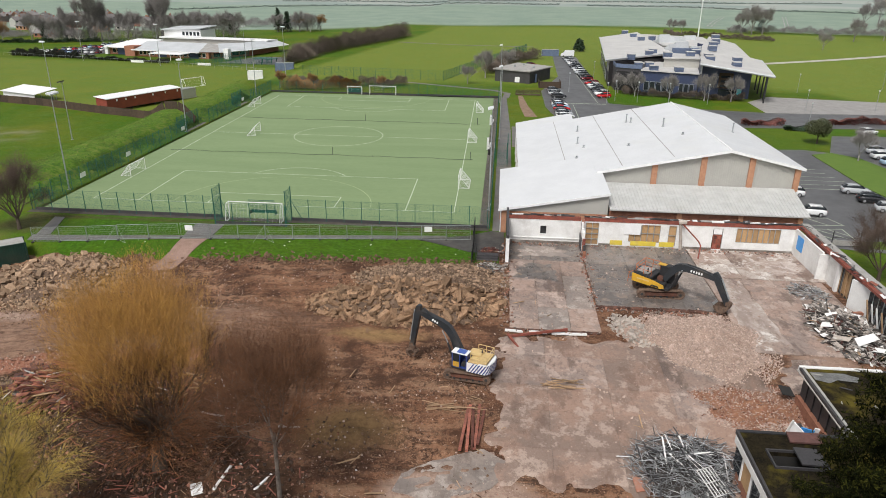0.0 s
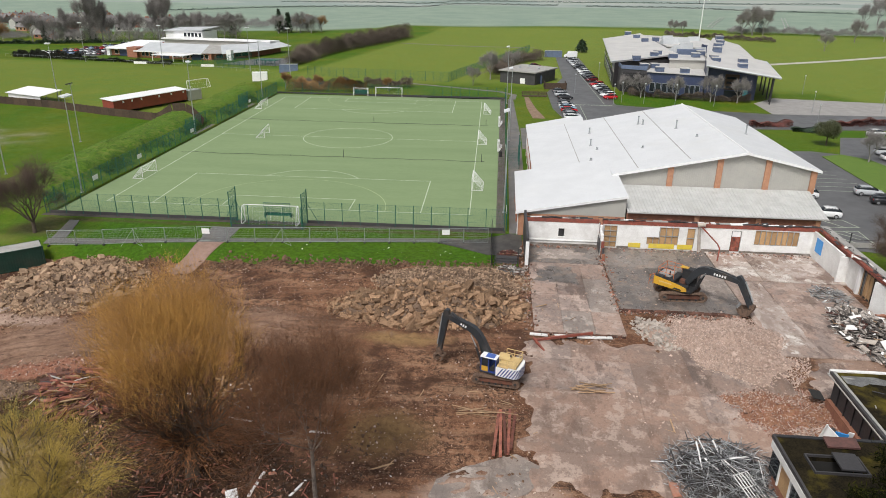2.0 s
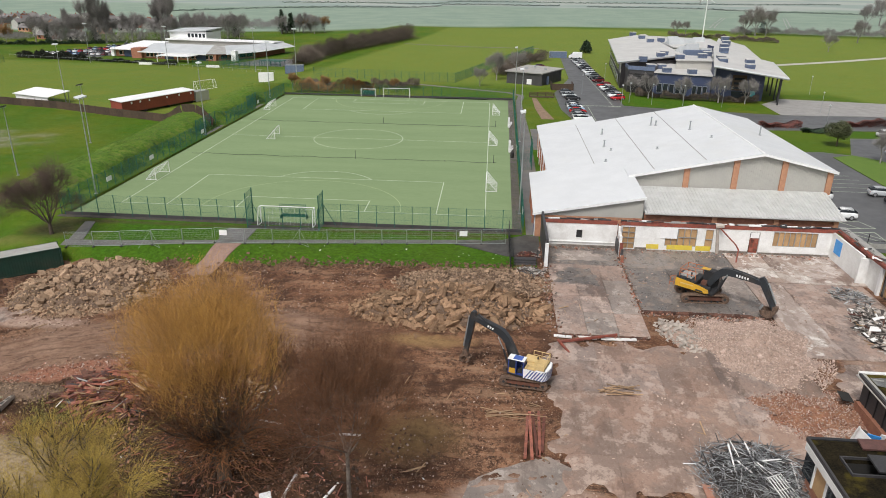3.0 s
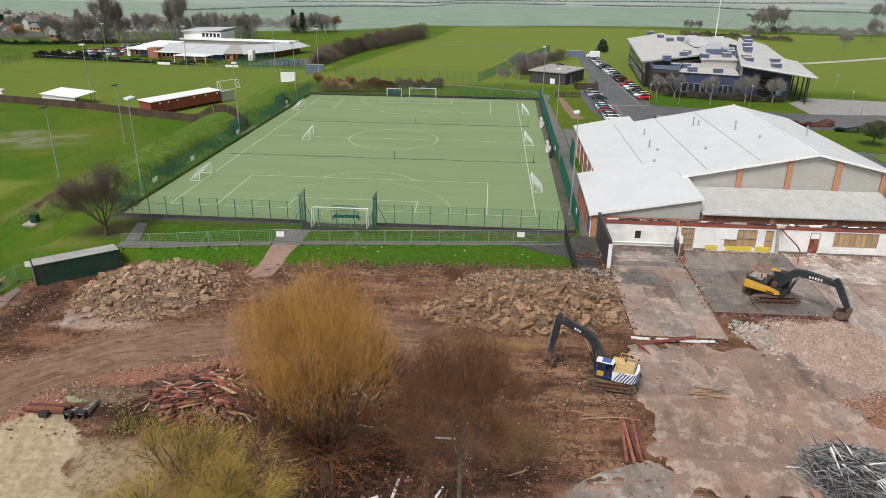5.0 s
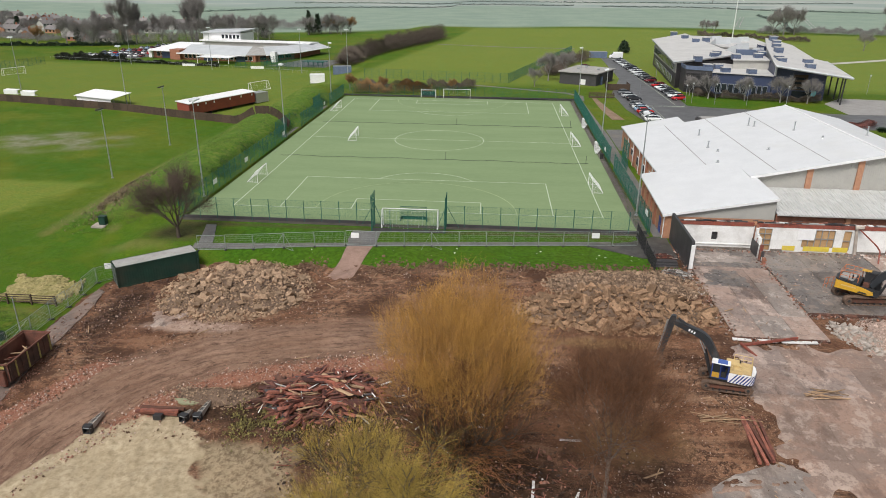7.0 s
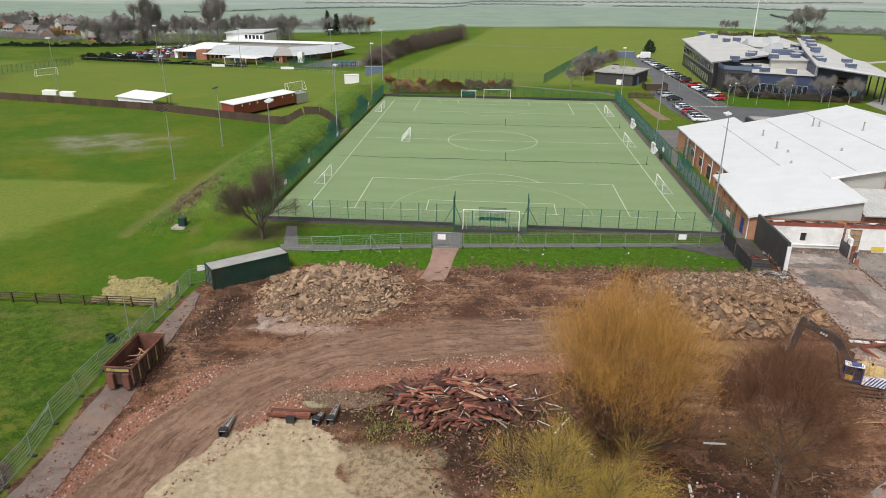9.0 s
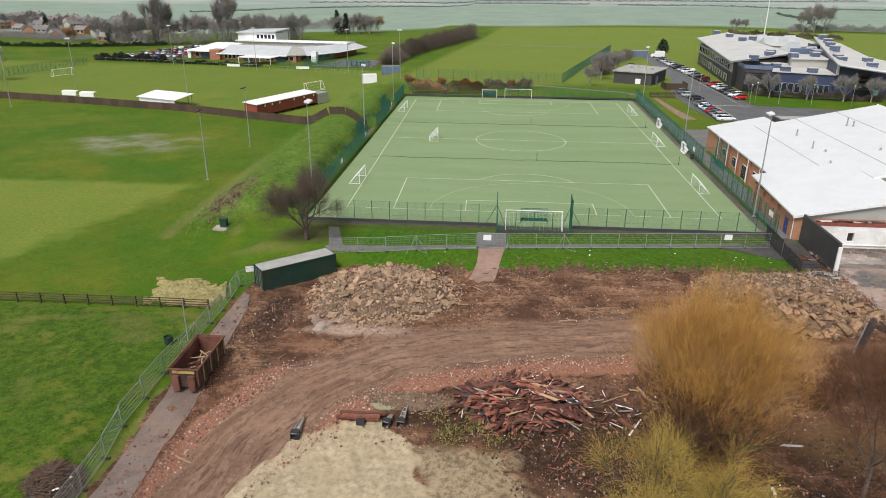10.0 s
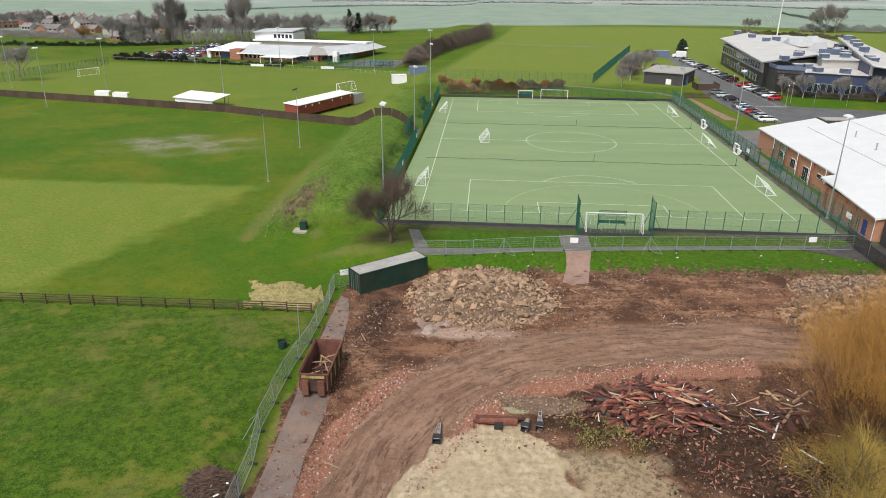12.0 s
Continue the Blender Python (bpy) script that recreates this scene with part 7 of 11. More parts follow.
for i in range(26):
    l = rr.uniform(0.7, 2.2)
    part("scrap_timber", MB().cbox(l, 0.1, 0.06, pose(rr.uniform(0.7, 1.8), rr.uniform(1.2, 4.6), rr.uniform(0.45, 1.3), rr.uniform(-20, 20), rr.uniform(-35, 35), rr.uniform(0, 180))), rr.choice((M_RUST, M_PALETIM, M_TIMBER)), skip)

# ---- digger attachments and pallets on the sand ----
def attachment(label, x, y, yaw, l=2.6):
    """A breaker arm lying on its back, its black mounting box towards the south."""
    a = thing("digger_attachment", label, "attachment", pose(x, y, ground_z(x, y), 0, 0, yaw) @ Matrix.Diagonal((0.78, 0.95, 0.7, 1)), "parked digger attachments")
    box = part("mounting_box", MB().box(-0.42, -0.34, 0, 0.5, 0.0, 0.95).box(0.34, 0.42, 0, 0.5, 0.0, 0.95).box(-0.34, 0.34, 0, 0.5, 0.0, 0.08).box(-0.34, 0.34, 0, 0.5, 0.87, 0.95).box(-0.34, 0.34, 0.42, 0.5, 0.08, 0.87), M_DARK, a, "black steel mounting box")
    part("pin", MB().tube((-0.46, 0.12, 0.7), (0.46, 0.12, 0.7), 0.06, n=8), M_GALV, box)
    for s in (-1, 1):
        part("side_plate", MB().add([(s * 0.3, 0.5, 0.1), (s * 0.3, 0.5, 0.85), (s * 0.14, l, 0.75), (s * 0.14, l, 0.35), (s * 0.24, 0.5, 0.1), (s * 0.24, 0.5, 0.85), (s * 0.09, l, 0.75), (s * 0.09, l, 0.35)], ((0, 1, 2, 3), (7, 6, 5, 4), (0, 4, 5, 1), (1, 5, 6, 2), (2, 6, 7, 3), (3, 7, 4, 0))), M_CONC, a, "dusty grey side plate")
    part("breaker_body", MB().tube((0, 0.5, 0.5), (0, l * 0.85, 0.5), 0.2, 0.14, 8), M_GREYSTEEL, a)
    for f in (0.35, 0.6, 0.85):
        part("tie_bolt", MB().tube((-0.3 + 0.16 * f, l * f, 0.78), (0.3 - 0.16 * f, l * f, 0.78), 0.05, n=6), M_CONC, a)
    part("tool_point", MB().tube((0, l * 0.8, 0.5), (0, l + 0.5, 0.5), 0.09, 0.05, 8), M_RUST, a)
    return a


attachment("dusty black hydraulic breaker lying on the sand", -20.2, -45.9, -2, 2.5)
attachment("dusty black hydraulic breaker lying on the sand", -13.2, -44.0, -16, 1.3)
attachment("dusty black hydraulic breaker lying on the sand", -12.0, -44.0, -4, 2.5)
st = thing("timber_stack", "stack of rusty beams on a dark bearer", "timber stack", pose(-15.6, -43.1, ground_z(-15.6, -43.1)))
for i in range(5):
    part("baulk", MB().cbox(3.6 - 0.5 * (i % 2), 0.26, 0.2, pose(0.1 * i, 0.34 * (i % 3) - 0.3, 0.3 + 0.21 * (i // 3), 0, 0, -2 + 1.5 * i)), (M_TIMBER, M_RUST, M_TIMBER)[i % 3], st)
part("bearer", MB().cbox(0.7, 0.6, 0.4, pose(0.3, -0.6, 0.2)), M_DARK, st)
pond = MB().prism([(-13.7 + 1.1 * math.cos(a) * (1.0 + 0.3 * math.sin(3 * a) + 0.15 * math.cos(5 * a)), -41.6 + math.sin(a) * (0.5 + 0.12 * math.cos(2 * a))) for a in np.linspace(0, 6.2, 18)], ground_z(-13.7, -41.6) - 0.3, ground_z(-13.7, -41.6) + 0.02)
structure("puddle", pond, mat("milky_puddle", (0.3, 0.3, 0.19), (0.25, 0.25, 0.15), 0.2, 1, 5, 0), "shallow milky green puddle beside the sand", "water")

# ---- small things on the site ----
bt = thing("steel_beams", "five long rusty red beams lying on the earth", "beams", pose(31.7, -44.5, ground_z(31.7, -44.5) + 0.08))
for i, (dx, l, yw) in enumerate(((-0.62, 5.4, 86), (-0.3, 5.7, 90), (0.02, 5.3, 92), (0.34, 5.5, 88), (0.66, 4.6, 85))):
    part("beam", MB().cbox(l, 0.22, 0.18, pose(dx, 0.1 * i, 0.05, 0, 0, yw)), M_TIMBER, bt)
rb = thing("bent_girder", "bent rusty red girder lying on the slab edge", "girder", pose(34.2, -31.4, ground_z(34.2, -31.4) + 0.25))
part("girder", MB().cbox(5.6, 0.16, 0.22, pose(3.0, 0.9, 0.15, 0, -3, 14)).cbox(2.0, 0.16, 0.2, pose(0.6, -0.6, 0.0, 0, 10, -62)), M_REDFASCIA, rb)
lw = thing("loose_timbers", "loose pale laths lying in a rough pile", "timber", pose(38.6, -38.6, ground_z(38.6, -38.6) + 0.1))
for i in range(14):
    part("lath", MB().cbox(rr.uniform(1.2, 3.2), 0.07, 0.05, pose(rr.uniform(-1, 1), rr.uniform(-0.7, 0.7), 0.03 + 0.03 * i, 0, rr.uniform(-3, 3), rr.uniform(-35, 25))), M_PALETIM, lw)
lw2 = thing("loose_timbers", "long thin laths lying near the digger's tracks", "timber", pose(29.5, -42.0, ground_z(29.5, -42) + 0.06))
for i in range(7):
    part("lath", MB().cbox(rr.uniform(2.2, 4.2), 0.07, 0.05, pose(rr.uniform(-1, 1.5), rr.uniform(-0.6, 0.6), 0.03 + 0.03 * i, 0, 0, rr.uniform(-20, 20))), M_PALETIM, lw2)
chair = thing("plastic_seat", "white moulded plastic seat thrown on the earth", "seat", pose(13.6, -52.6, ground_z(13.6, -52.6) + 0.05, 0, 0, 30) @ Matrix.Diagonal((0.6, 0.6, 0.6, 1)))
part("seat", MB().cbox(1.3, 0.9, 0.12, pose(0, 0, 0.2, 14)), M_WHITEPL, chair, bevel=0.05)
part("backrest", MB().cbox(1.3, 0.12, 0.8, pose(0, 0.45, 0.5, -25)), M_WHITEPL, chair, bevel=0.05)
for x, y, l, yw, w in ((17.6, -51.3, 2.1, 70, 0.16), (14.7, -51.0, 2.6, 85, 0.2), (11.5, -44.0, 3.0, -8, 0.14), (18.0, -45.2, 2.2, 3, 0.14), (8.2, -46.4, 1.8, -50, 0.1)):
    b = thing("white_batten", "white painted batten lying on dark earth", "batten", pose(x, y, ground_z(x, y) + 0.1, 0, 2, yw))
    part("batten", MB().cbox(l, w, 0.1, pose(0, 0, 0)), M_WHITEPL, b)
for x, y, sx, sy, mm, lb in ((43.2, -49.3, 1.0, 1.3, M_STONE4, "orange-brown broken board lying on the earth"), (46.2, -50.3, 1.4, 1.1, M_GALV, "bent grey metal sheet beside the scrap heap")):
    b = thing("broken_sheet", lb, "panel", pose(x, y, ground_z(x, y) + 0.25, 12, 8, 25))
    part("panel", MB().prism([(-sx / 2, -sy / 2), (sx * 0.3, -sy / 2), (sx / 2, sy * 0.3), (-sx * 0.1, sy / 2)], -0.03, 0.03), mm, b)
rack = thing("metal_rack", "white wire racking thrown on the scrap heap", "rack", pose(48.0, -50.4, ground_z(48, -50.4) + 0.5, 25, 10, 35))
for i in range(6):
    part("rack_bar", MB().tube((i * 0.3, 0, 0), (i * 0.3, 2.0, 0), 0.03), M_WHITEPL, rack)
for i in range(3):
    part("rack_rail", MB().tube((0, i, 0), (1.5, i, 0), 0.035), M_WHITEPL, rack)
br = thing("orange_barrier", "orange bent barrier mesh standing behind the digger", "barrier", pose(47.5, -17.0, 0.34))
M_ORANGE = mat("orange_paint", (0.5, 0.16, 0.06), (0.4, 0.13, 0.05), 0.6, 2, 10, 0)
for i in range(9):
    part("barrier_bar", MB().tube((i * 0.5, 0.3 * math.sin(i), 0), (i * 0.5 + 0.1, 0.3 * math.sin(i), 1.5 - 0.1 * abs(i - 4)), 0.03), M_ORANGE, br)
for z in (0.6, 1.3):
    part("barrier_rail", MB().path([(i * 0.5, 0.3 * math.sin(i), z - 0.05 * abs(i - 4)) for i in range(9)], 0.03), M_ORANGE, br)
straw = thing("straw_spread", "flattened patch of old straw by the rail fence", "straw", pose(-39.6, -21.8, -1.8))
M_STRAW = mat("old_straw", (0.32, 0.26, 0.115), (0.17, 0.155, 0.05), 0.95, 1.2, 20, 0.6, reach=0.05)
N = 40
mb = MB()
for j in range(N):
    for i in range(N):
        u, v = i / (N - 1) * 2 - 1, j / (N - 1) * 2 - 1
        q = max(0, 1 - (abs(u) ** 3 + abs(v) ** 3) - 0.45 * float(lumps(u * 4, v * 3, 3.0, 2.0)) * (abs(u) + abs(v)) - 0.1)
        mb.v.append((u * 4.6 - 1.2 * v, v * 3.6, 0.34 * min(q, 1) ** 0.8 + 0.16 * rr.random() - (0.3 if q == 0 else 0)))
mb.f = [(j * N + i, j * N + i + 1, (j + 1) * N + i + 1, (j + 1) * N + i) for j in range(N - 1) for i in range(N - 1)]
part("straw_mat", mb, M_STRAW, straw)
gb = thing("green_bin", "dark green steel bin on a pale concrete pad", "bin", pose(-42.0, -3.8, ground_z(-42, -3.8)))
part("pad", MB().box(-1.3, 0.6, -1.0, 0.6, -0.2, 0.08), M_CONC, gb)
part("body", MB().box(-0.45, 0.45, -0.4, 0.4, 0.09, 1.2), M_CONTGREEN, gb, bevel=0.03)
part("lid", MB().box(-0.5, 0.5, -0.45, 0.45, 1.2, 1.28), M_CONTGREEN, gb, bevel=0.02)
mh = thing("manhole_ring", "round dark green manhole ring standing in the grass", "manhole", pose(-36.4, -33.0, -1.85))
part("ring", MB().tube((0, 0, 0), (0, 0, 0.75), 0.42, n=14, cap=False), M_CONTGREEN, mh)
part("cover", MB().tube((0, 0, 0.5), (0, 0, 0.55), 0.41, n=14), M_DARK, mh)
pp = thing("fence_post", "slim pale post beside the site fence", "post", pose(-34.85, -32.2, -1.85))
part("pole", MB().tube((0, 0, 0), (0, 0, 4.3), 0.06, 0.05, 8), M_GALV, pp)
M_BARK_OLD = mat("old_branches", (0.17, 0.105, 0.07), (0.07, 0.045, 0.033), 0.9, 3, 20, 0.2, vary=0.3)
db = long_heap("brush_heap", "small heap of brushwood and rubbish by the fence", -35.9, -52.4, 1.9, 2.1, 0.8, [beam_mesh(140 + i, M_BARK_OLD, 1, 0.035, 0.03) for i in range(4)], M_HEAPDARK, 240, 0.5, 1.6, "branch", 21, 24, 500, 0.6)
for i in range(6):
    part("rubbish", MB().cbox(rr.uniform(0.15, 0.5), 0.12, 0.05, pose(rr.uniform(-1.1, 1.3), rr.uniform(-1.4, 0.9), 0.35 + 0.1 * rr.random(), 15, 10, rr.uniform(0, 180))), M_WHITEPL, db, "scrap of white plastic")

# ---- excavators ----
def stadium(L, H, n=8, grow=0.0):
    r = H / 2 + grow
    c = L / 2 - H / 2
    return [(c + r * math.cos(a), H / 2 + r * math.sin(a)) for a in np.linspace(-math.pi / 2, math.pi / 2, n)] + [(-c + r * math.cos(a), H / 2 + r * math.sin(a)) for a in np.linspace(math.pi / 2, 1.5 * math.pi, n)]


def flat_xz(profile, y0, y1):
    """A profile in x-z, y0 to y1 thick."""
    n = len(profile)
    pts = [(x, y0, z) for x, z in profile] + [(x, y1, z) for x, z in profile]
    return MB().add(pts, [tuple(range(n)), tuple(range(2 * n - 1, n - 1, -1))] + [(i, n + i, n + (i + 1) % n, (i + 1) % n) for i in range(n)])


M_MUDSTEEL = mat("muddy_track_steel", (0.18, 0.115, 0.08), (0.08, 0.052, 0.038), 0.8, 3, 20, 0.2)
M_BOOM = mat("dark_boom_paint", (0.028, 0.033, 0.04), (0.022, 0.026, 0.03), 0.45, 2, 12, 0.03, dirt=(0.09, 0.07, 0.055), dirt_amount=0.5)


def bowed(points, halves, n=14):
    """Outline in x-z round a bent centre line, with the half thickness given at each of its points."""
    P = [Vector((x, 0, z)) for x, z in points]
    c, h = [], []
    for i in range(len(P) - 1):
        p0, p1, p2, p3 = P[max(i - 1, 0)], P[i], P[i + 1], P[min(i + 2, len(P) - 1)]
        k = n // (len(P) - 1)
        for j in range(k + (i == len(P) - 2)):
            t = j / k
            c.append(0.5 * (2 * p1 + (p2 - p0) * t + (2 * p0 - 5 * p1 + 4 * p2 - p3) * t * t + (3 * p1 - p0 - 3 * p2 + p3) * t ** 3))
            h.append(halves[i] + (halves[i + 1] - halves[i]) * t)
    up, lo = [], []
    for i, p in enumerate(c):
        d = (c[min(i + 1, len(c) - 1)] - c[max(i - 1, 0)]).normalized()
        up.append((p.x - d.z * h[i], p.z + d.x * h[i]))
        lo.append((p.x + d.z * h[i], p.z - d.x * h[i]))
    return lo + up[::-1]


def strip_xz(profile_quads, y):
    """Quads of a bowed outline as closed slices, so that a bent section stays sound."""
    lo, up = profile_quads
    mb = MB()
    n = len(lo)
    for s in (-1, 1):
        mb.add([(x, s * y, z) for x, z in lo] + [(x, s * y, z) for x, z in up], [(i, i + 1, n + i + 1, n + i) if s < 0 else (n + i, n + i + 1, i + 1, i) for i in range(n - 1)])
    mb.add([(x, -y, z) for x, z in up] + [(x, y, z) for x, z in up], [(i, i + 1, n + i + 1, n + i) for i in range(n - 1)])
    mb.add([(x, -y, z) for x, z in lo] + [(x, y, z) for x, z in lo], [(n + i, n + i + 1, i + 1, i) for i in range(n - 1)])
    for k in (0, n - 1):
        mb.add([(lo[k][0], -y, lo[k][1]), (lo[k][0], y, lo[k][1]), (up[k][0], y, up[k][1]), (up[k][0], -y, up[k][1])], ((0, 1, 2, 3),))
    return mb


def bent_box(points, halves, y, n=14):
    out = bowed(points, halves, n)
    k = len(out) // 2
    return strip_xz((out[:k], out[k:][::-1]), y)


def excavator(label, x, y, z, yaw_tracks, yaw_house, striped, boom, stick, tool, size=1.0):
    e = thing("excavator", label, "excavator", pose(x, y, z, 0, 0, yaw_tracks) @ Matrix.Diagonal((size, size, size, 1)), "excavators")
    TL = 4.9
    for s in (-1, 1):
        yy = s * 1.2
        outer, inner = stadium(TL, 0.92), stadium(TL, 0.92, grow=-0.09)
        n = len(outer)
        tb = MB()
        a, b = yy - 0.3, yy + 0.3
        pts = [(px, a, pz) for px, pz in outer] + [(px, b, pz) for px, pz in outer] + [(px, a, pz) for px, pz in inner] + [(px, b, pz) for px, pz in inner]
        tb.add(pts, [(i, (i + 1) % n, n + (i + 1) % n, n + i) for i in range(n)] + [(2 * n + i, 3 * n + i, 3 * n + (i + 1) % n, 2 * n + (i + 1) % n) for i in range(n)] + [(i, 2 * n + i, 2 * n + (i + 1) % n, (i + 1) % n) for i in range(n)] + [(n + i, n + (i + 1) % n, 3 * n + (i + 1) % n, 3 * n + i) for i in range(n)])
        for i in range(24):
            px = -TL / 2 + 0.5 + i * (TL - 1.0) / 23
            for zz in (0.925, -0.02):
                tb.box(px - 0.03, px + 0.03, yy - 0.3, yy + 0.3, zz, zz + 0.035)
        tr = part("track", tb, M_MUDSTEEL, e, "mud-caked steel track")
        part("track_frame", flat_xz(stadium(TL - 1.5, 0.4), yy - 0.16, yy + 0.16), M_RUST, tr, m=pose(0, 0, 0.26))
        for px, r in ((-TL / 2 + 0.46, 0.34), (TL / 2 - 0.46, 0.34)):
            part("sprocket", MB().tube((px, yy - 0.24, 0.46), (px, yy + 0.24, 0.46), r, n=14), M_MUDSTEEL, tr)
            part("sprocket_hub", MB().tube((px, yy - 0.27, 0.46), (px, yy + 0.27, 0.46), r * 0.45, n=10), M_DARK, tr)
        for i in range(5):
            px = -1.3 + i * 0.65
            part("roller", MB().tube((px, yy - 0.24, 0.2), (px, yy + 0.24, 0.2), 0.11, n=8), M_DARK, tr)
    part("car_body", MB().box(-0.9, 0.9, -0.95, 0.95, 0.4, 0.85), M_MUDSTEEL, e)
    part("slew_ring", MB().tube((0, 0, 0.85), (0, 0, 1.08), 0.65, n=18), M_DARK, e)
    up = part("upper_frame", MB().box(-2.1, 1.55, -1.25, 1.25, 1.08, 1.3), M_DARK, e, m=pose(0, 0, 0, 0, 0, yaw_house - yaw_tracks), bevel=0.03)
    cwp = [(-2.55, -0.95), (-2.7, 0), (-2.55, 0.95), (-2.2, 1.3), (-1.4, 1.33), (-1.4, -1.33), (-2.2, -1.3)]
    cw = part("counterweight", MB().prism(cwp[::-1], 1.12, 2.25), M_WHITEPL if striped else M_BOOM, up, "white counterweight with hazard stripes" if striped else "black counterweight", bevel=0.05)
    if striped:
        ring = [(-0.2, 1.345), (-1.4, 1.345), (-2.22, 1.315), (-2.565, 0.96), (-2.715, 0.0), (-2.565, -0.96), (-2.22, -1.315), (-1.4, -1.345), (-0.2, -1.345)]
        lens = [math.dist(p, q) for p, q in zip(ring, ring[1:])]

        def on_ring(d):
            for (p, q), l in zip(zip(ring, ring[1:]), lens):
                if d <= l:
                    return p[0] + (q[0] - p[0]) * d / l, p[1] + (q[1] - p[1]) * d / l
                d -= l
            return ring[-1]

        d = 0.1
        while d < sum(lens) - 0.75:
            cells = []
            for k in range(5):
                f = k / 4
                (ax, ay), (bx, by) = on_ring(d + 0.62 * f), on_ring(d + 0.62 * f + 0.14)
                cells += [(ax * 1.004, ay * 1.004, 1.18 + 1.0 * f), (bx * 1.004, by * 1.004, 1.18 + 1.0 * f)]
            part("stripe", MB().add(cells, [(2 * k, 2 * k + 1, 2 * k + 3, 2 * k + 2) for k in range(4)]), M_BLUE, cw, "dark blue hazard stripe")
            d += 0.31
        for s in (-1, 1):
            part("side_panel", MB().box(-1.39, -0.2, s * 1.33 - 0.012, s * 1.33 + 0.012, 1.15, 2.2), M_WHITEPL, up)
        part("engine_hood", MB().box(-2.3, -0.25, -1.2, 1.2, 2.1, 2.32), M_CREAM, up, "cream engine cover", bevel=0.07)
        part("hood_ledge", MB().box(-1.2, 0.2, -1.2, 0.1, 2.32, 2.5), M_CREAM, up, bevel=0.06)
        part("engine_bay", MB().box(-1.39, -0.2, -1.28, 1.28, 1.3, 2.1), M_DARK, up)
        part("side_tank", MB().box(-0.19, 1.35, -1.3, -0.45, 1.3, 2.0), M_BLUE, up, bevel=0.05)
    else:
        for s in (-1, 1):
            pan = part("side_panel", flat_xz([(-2.45, 1.22), (0.75, 1.16), (1.15, 1.3), (1.05, 1.62), (0.1, 1.85), (-2.45, 2.12)], s * 1.36 - 0.03, s * 1.36 + 0.03), M_YELLOW, up, "yellow side panel")
            part("vent_grille", flat_xz([(-0.35, 1.24), (0.6, 1.22), (0.5, 1.38), (-0.15, 1.42)], s * 1.4 - 0.012, s * 1.4 + 0.012), M_DARK, pan)
            part("letter_bar", MB().box(-1.9, -0.5, s * 1.395 - 0.006, s * 1.395 + 0.006, 1.6, 1.72), M_CREAM, pan, "faint lettering bar")
        part("engine_hood", MB().box(-1.39, -0.3, -1.3, 1.3, 1.3, 2.12), M_DARK, up, bevel=0.06)
        part("hood_cover", MB().box(-2.3, -0.9, -0.9, 0.9, 2.12, 2.3), M_GREYROOF, up, "dusty grey engine cover", bevel=0.05)
        part("side_tank", MB().box(-0.29, 1.1, -1.3, -0.5, 1.3, 1.7), M_DARK, up, bevel=0.05)
        part("valve_block", MB().box(-0.1, 0.5, -0.4, 0.2, 1.3, 2.0), M_RUST, up)
        part("roof_strip", MB().box(-0.55, 0.3, 0.5, 1.1, 3.0, 3.06), M_YELLOW, up, "yellow cab roof strip")
    part("exhaust", MB().tube((-1.1, -0.6, 2.1), (-1.1, -0.6, 2.75), 0.08, n=8), M_DARK, up)
    rail_m = M_CREAM if striped else M_ORANGE
    top = 3.1
    for s in (-1, 1):
        part("handrail", MB().path([(-2.2, s * 1.1, 2.2), (-2.2, s * 1.1, top), (-0.5, s * 1.1, top), (-0.5, s * 1.1, 2.15)], 0.035).path([(-2.2, s * 1.1, 2.65), (-0.5, s * 1.1, 2.65)], 0.03).path([(-1.35, s * 1.1, 2.2), (-1.35, s * 1.1, top)], 0.03), rail_m, up)
    part("handrail", MB().path([(-2.2, -1.1, top), (-2.2, 1.1, top)], 0.035).path([(-2.2, -1.1, 2.65), (-2.2, 1.1, 2.65)], 0.03), rail_m, up)
    cabm = M_BLUE if striped else M_DARK
    cab = part("cab", MB().box(-0.18, 1.45, 0.38, 0.44, 1.3, 2.9).box(-0.18, -0.1, 0.44, 1.3, 1.3, 2.9).box(-0.1, 1.45, 0.44, 1.3, 1.3, 1.36), cabm, up)
    for px, py in ((-0.14, 1.26), (1.4, 0.42), (1.4, 1.26), (0.6, 1.26)):
        part("cab_pillar", MB().box(px - 0.05, px + 0.05, py - 0.05, py + 0.05, 1.36, 2.9), cabm, cab)
    part("cab_roof", MB().box(-0.24, 1.52, 0.32, 1.36, 2.9, 3.0), M_WHITEPL if striped else cabm, cab, bevel=0.04)
    part("roof_hatch", MB().box(0.05, 0.95, 0.45, 1.25, 3.0, 3.04), M_SKYDULL if striped else M_DARK, cab)
    part("windscreen", MB().box(1.4, 1.43, 0.5, 1.2, 1.55, 2.86), M_GLASS, cab)
    part("side_glass", MB().box(0.66, 1.34, 1.27, 1.29, 1.95, 2.86), M_GLASS, cab)
    part("cab_door", MB().box(0.66, 1.34, 1.26, 1.3, 1.37, 1.93), M_YELLOW if striped else cabm, cab)
    part("seat", MB().box(0.0, 0.5, 0.6, 1.1, 1.4, 1.8).box(0.0, 0.15, 0.6, 1.1, 1.8, 2.35), M_BLACK, cab, bevel=0.04)
    # boom: a bent box section, thick at the bend
    (x0, z0), (x1, z1), (x2, z2) = boom
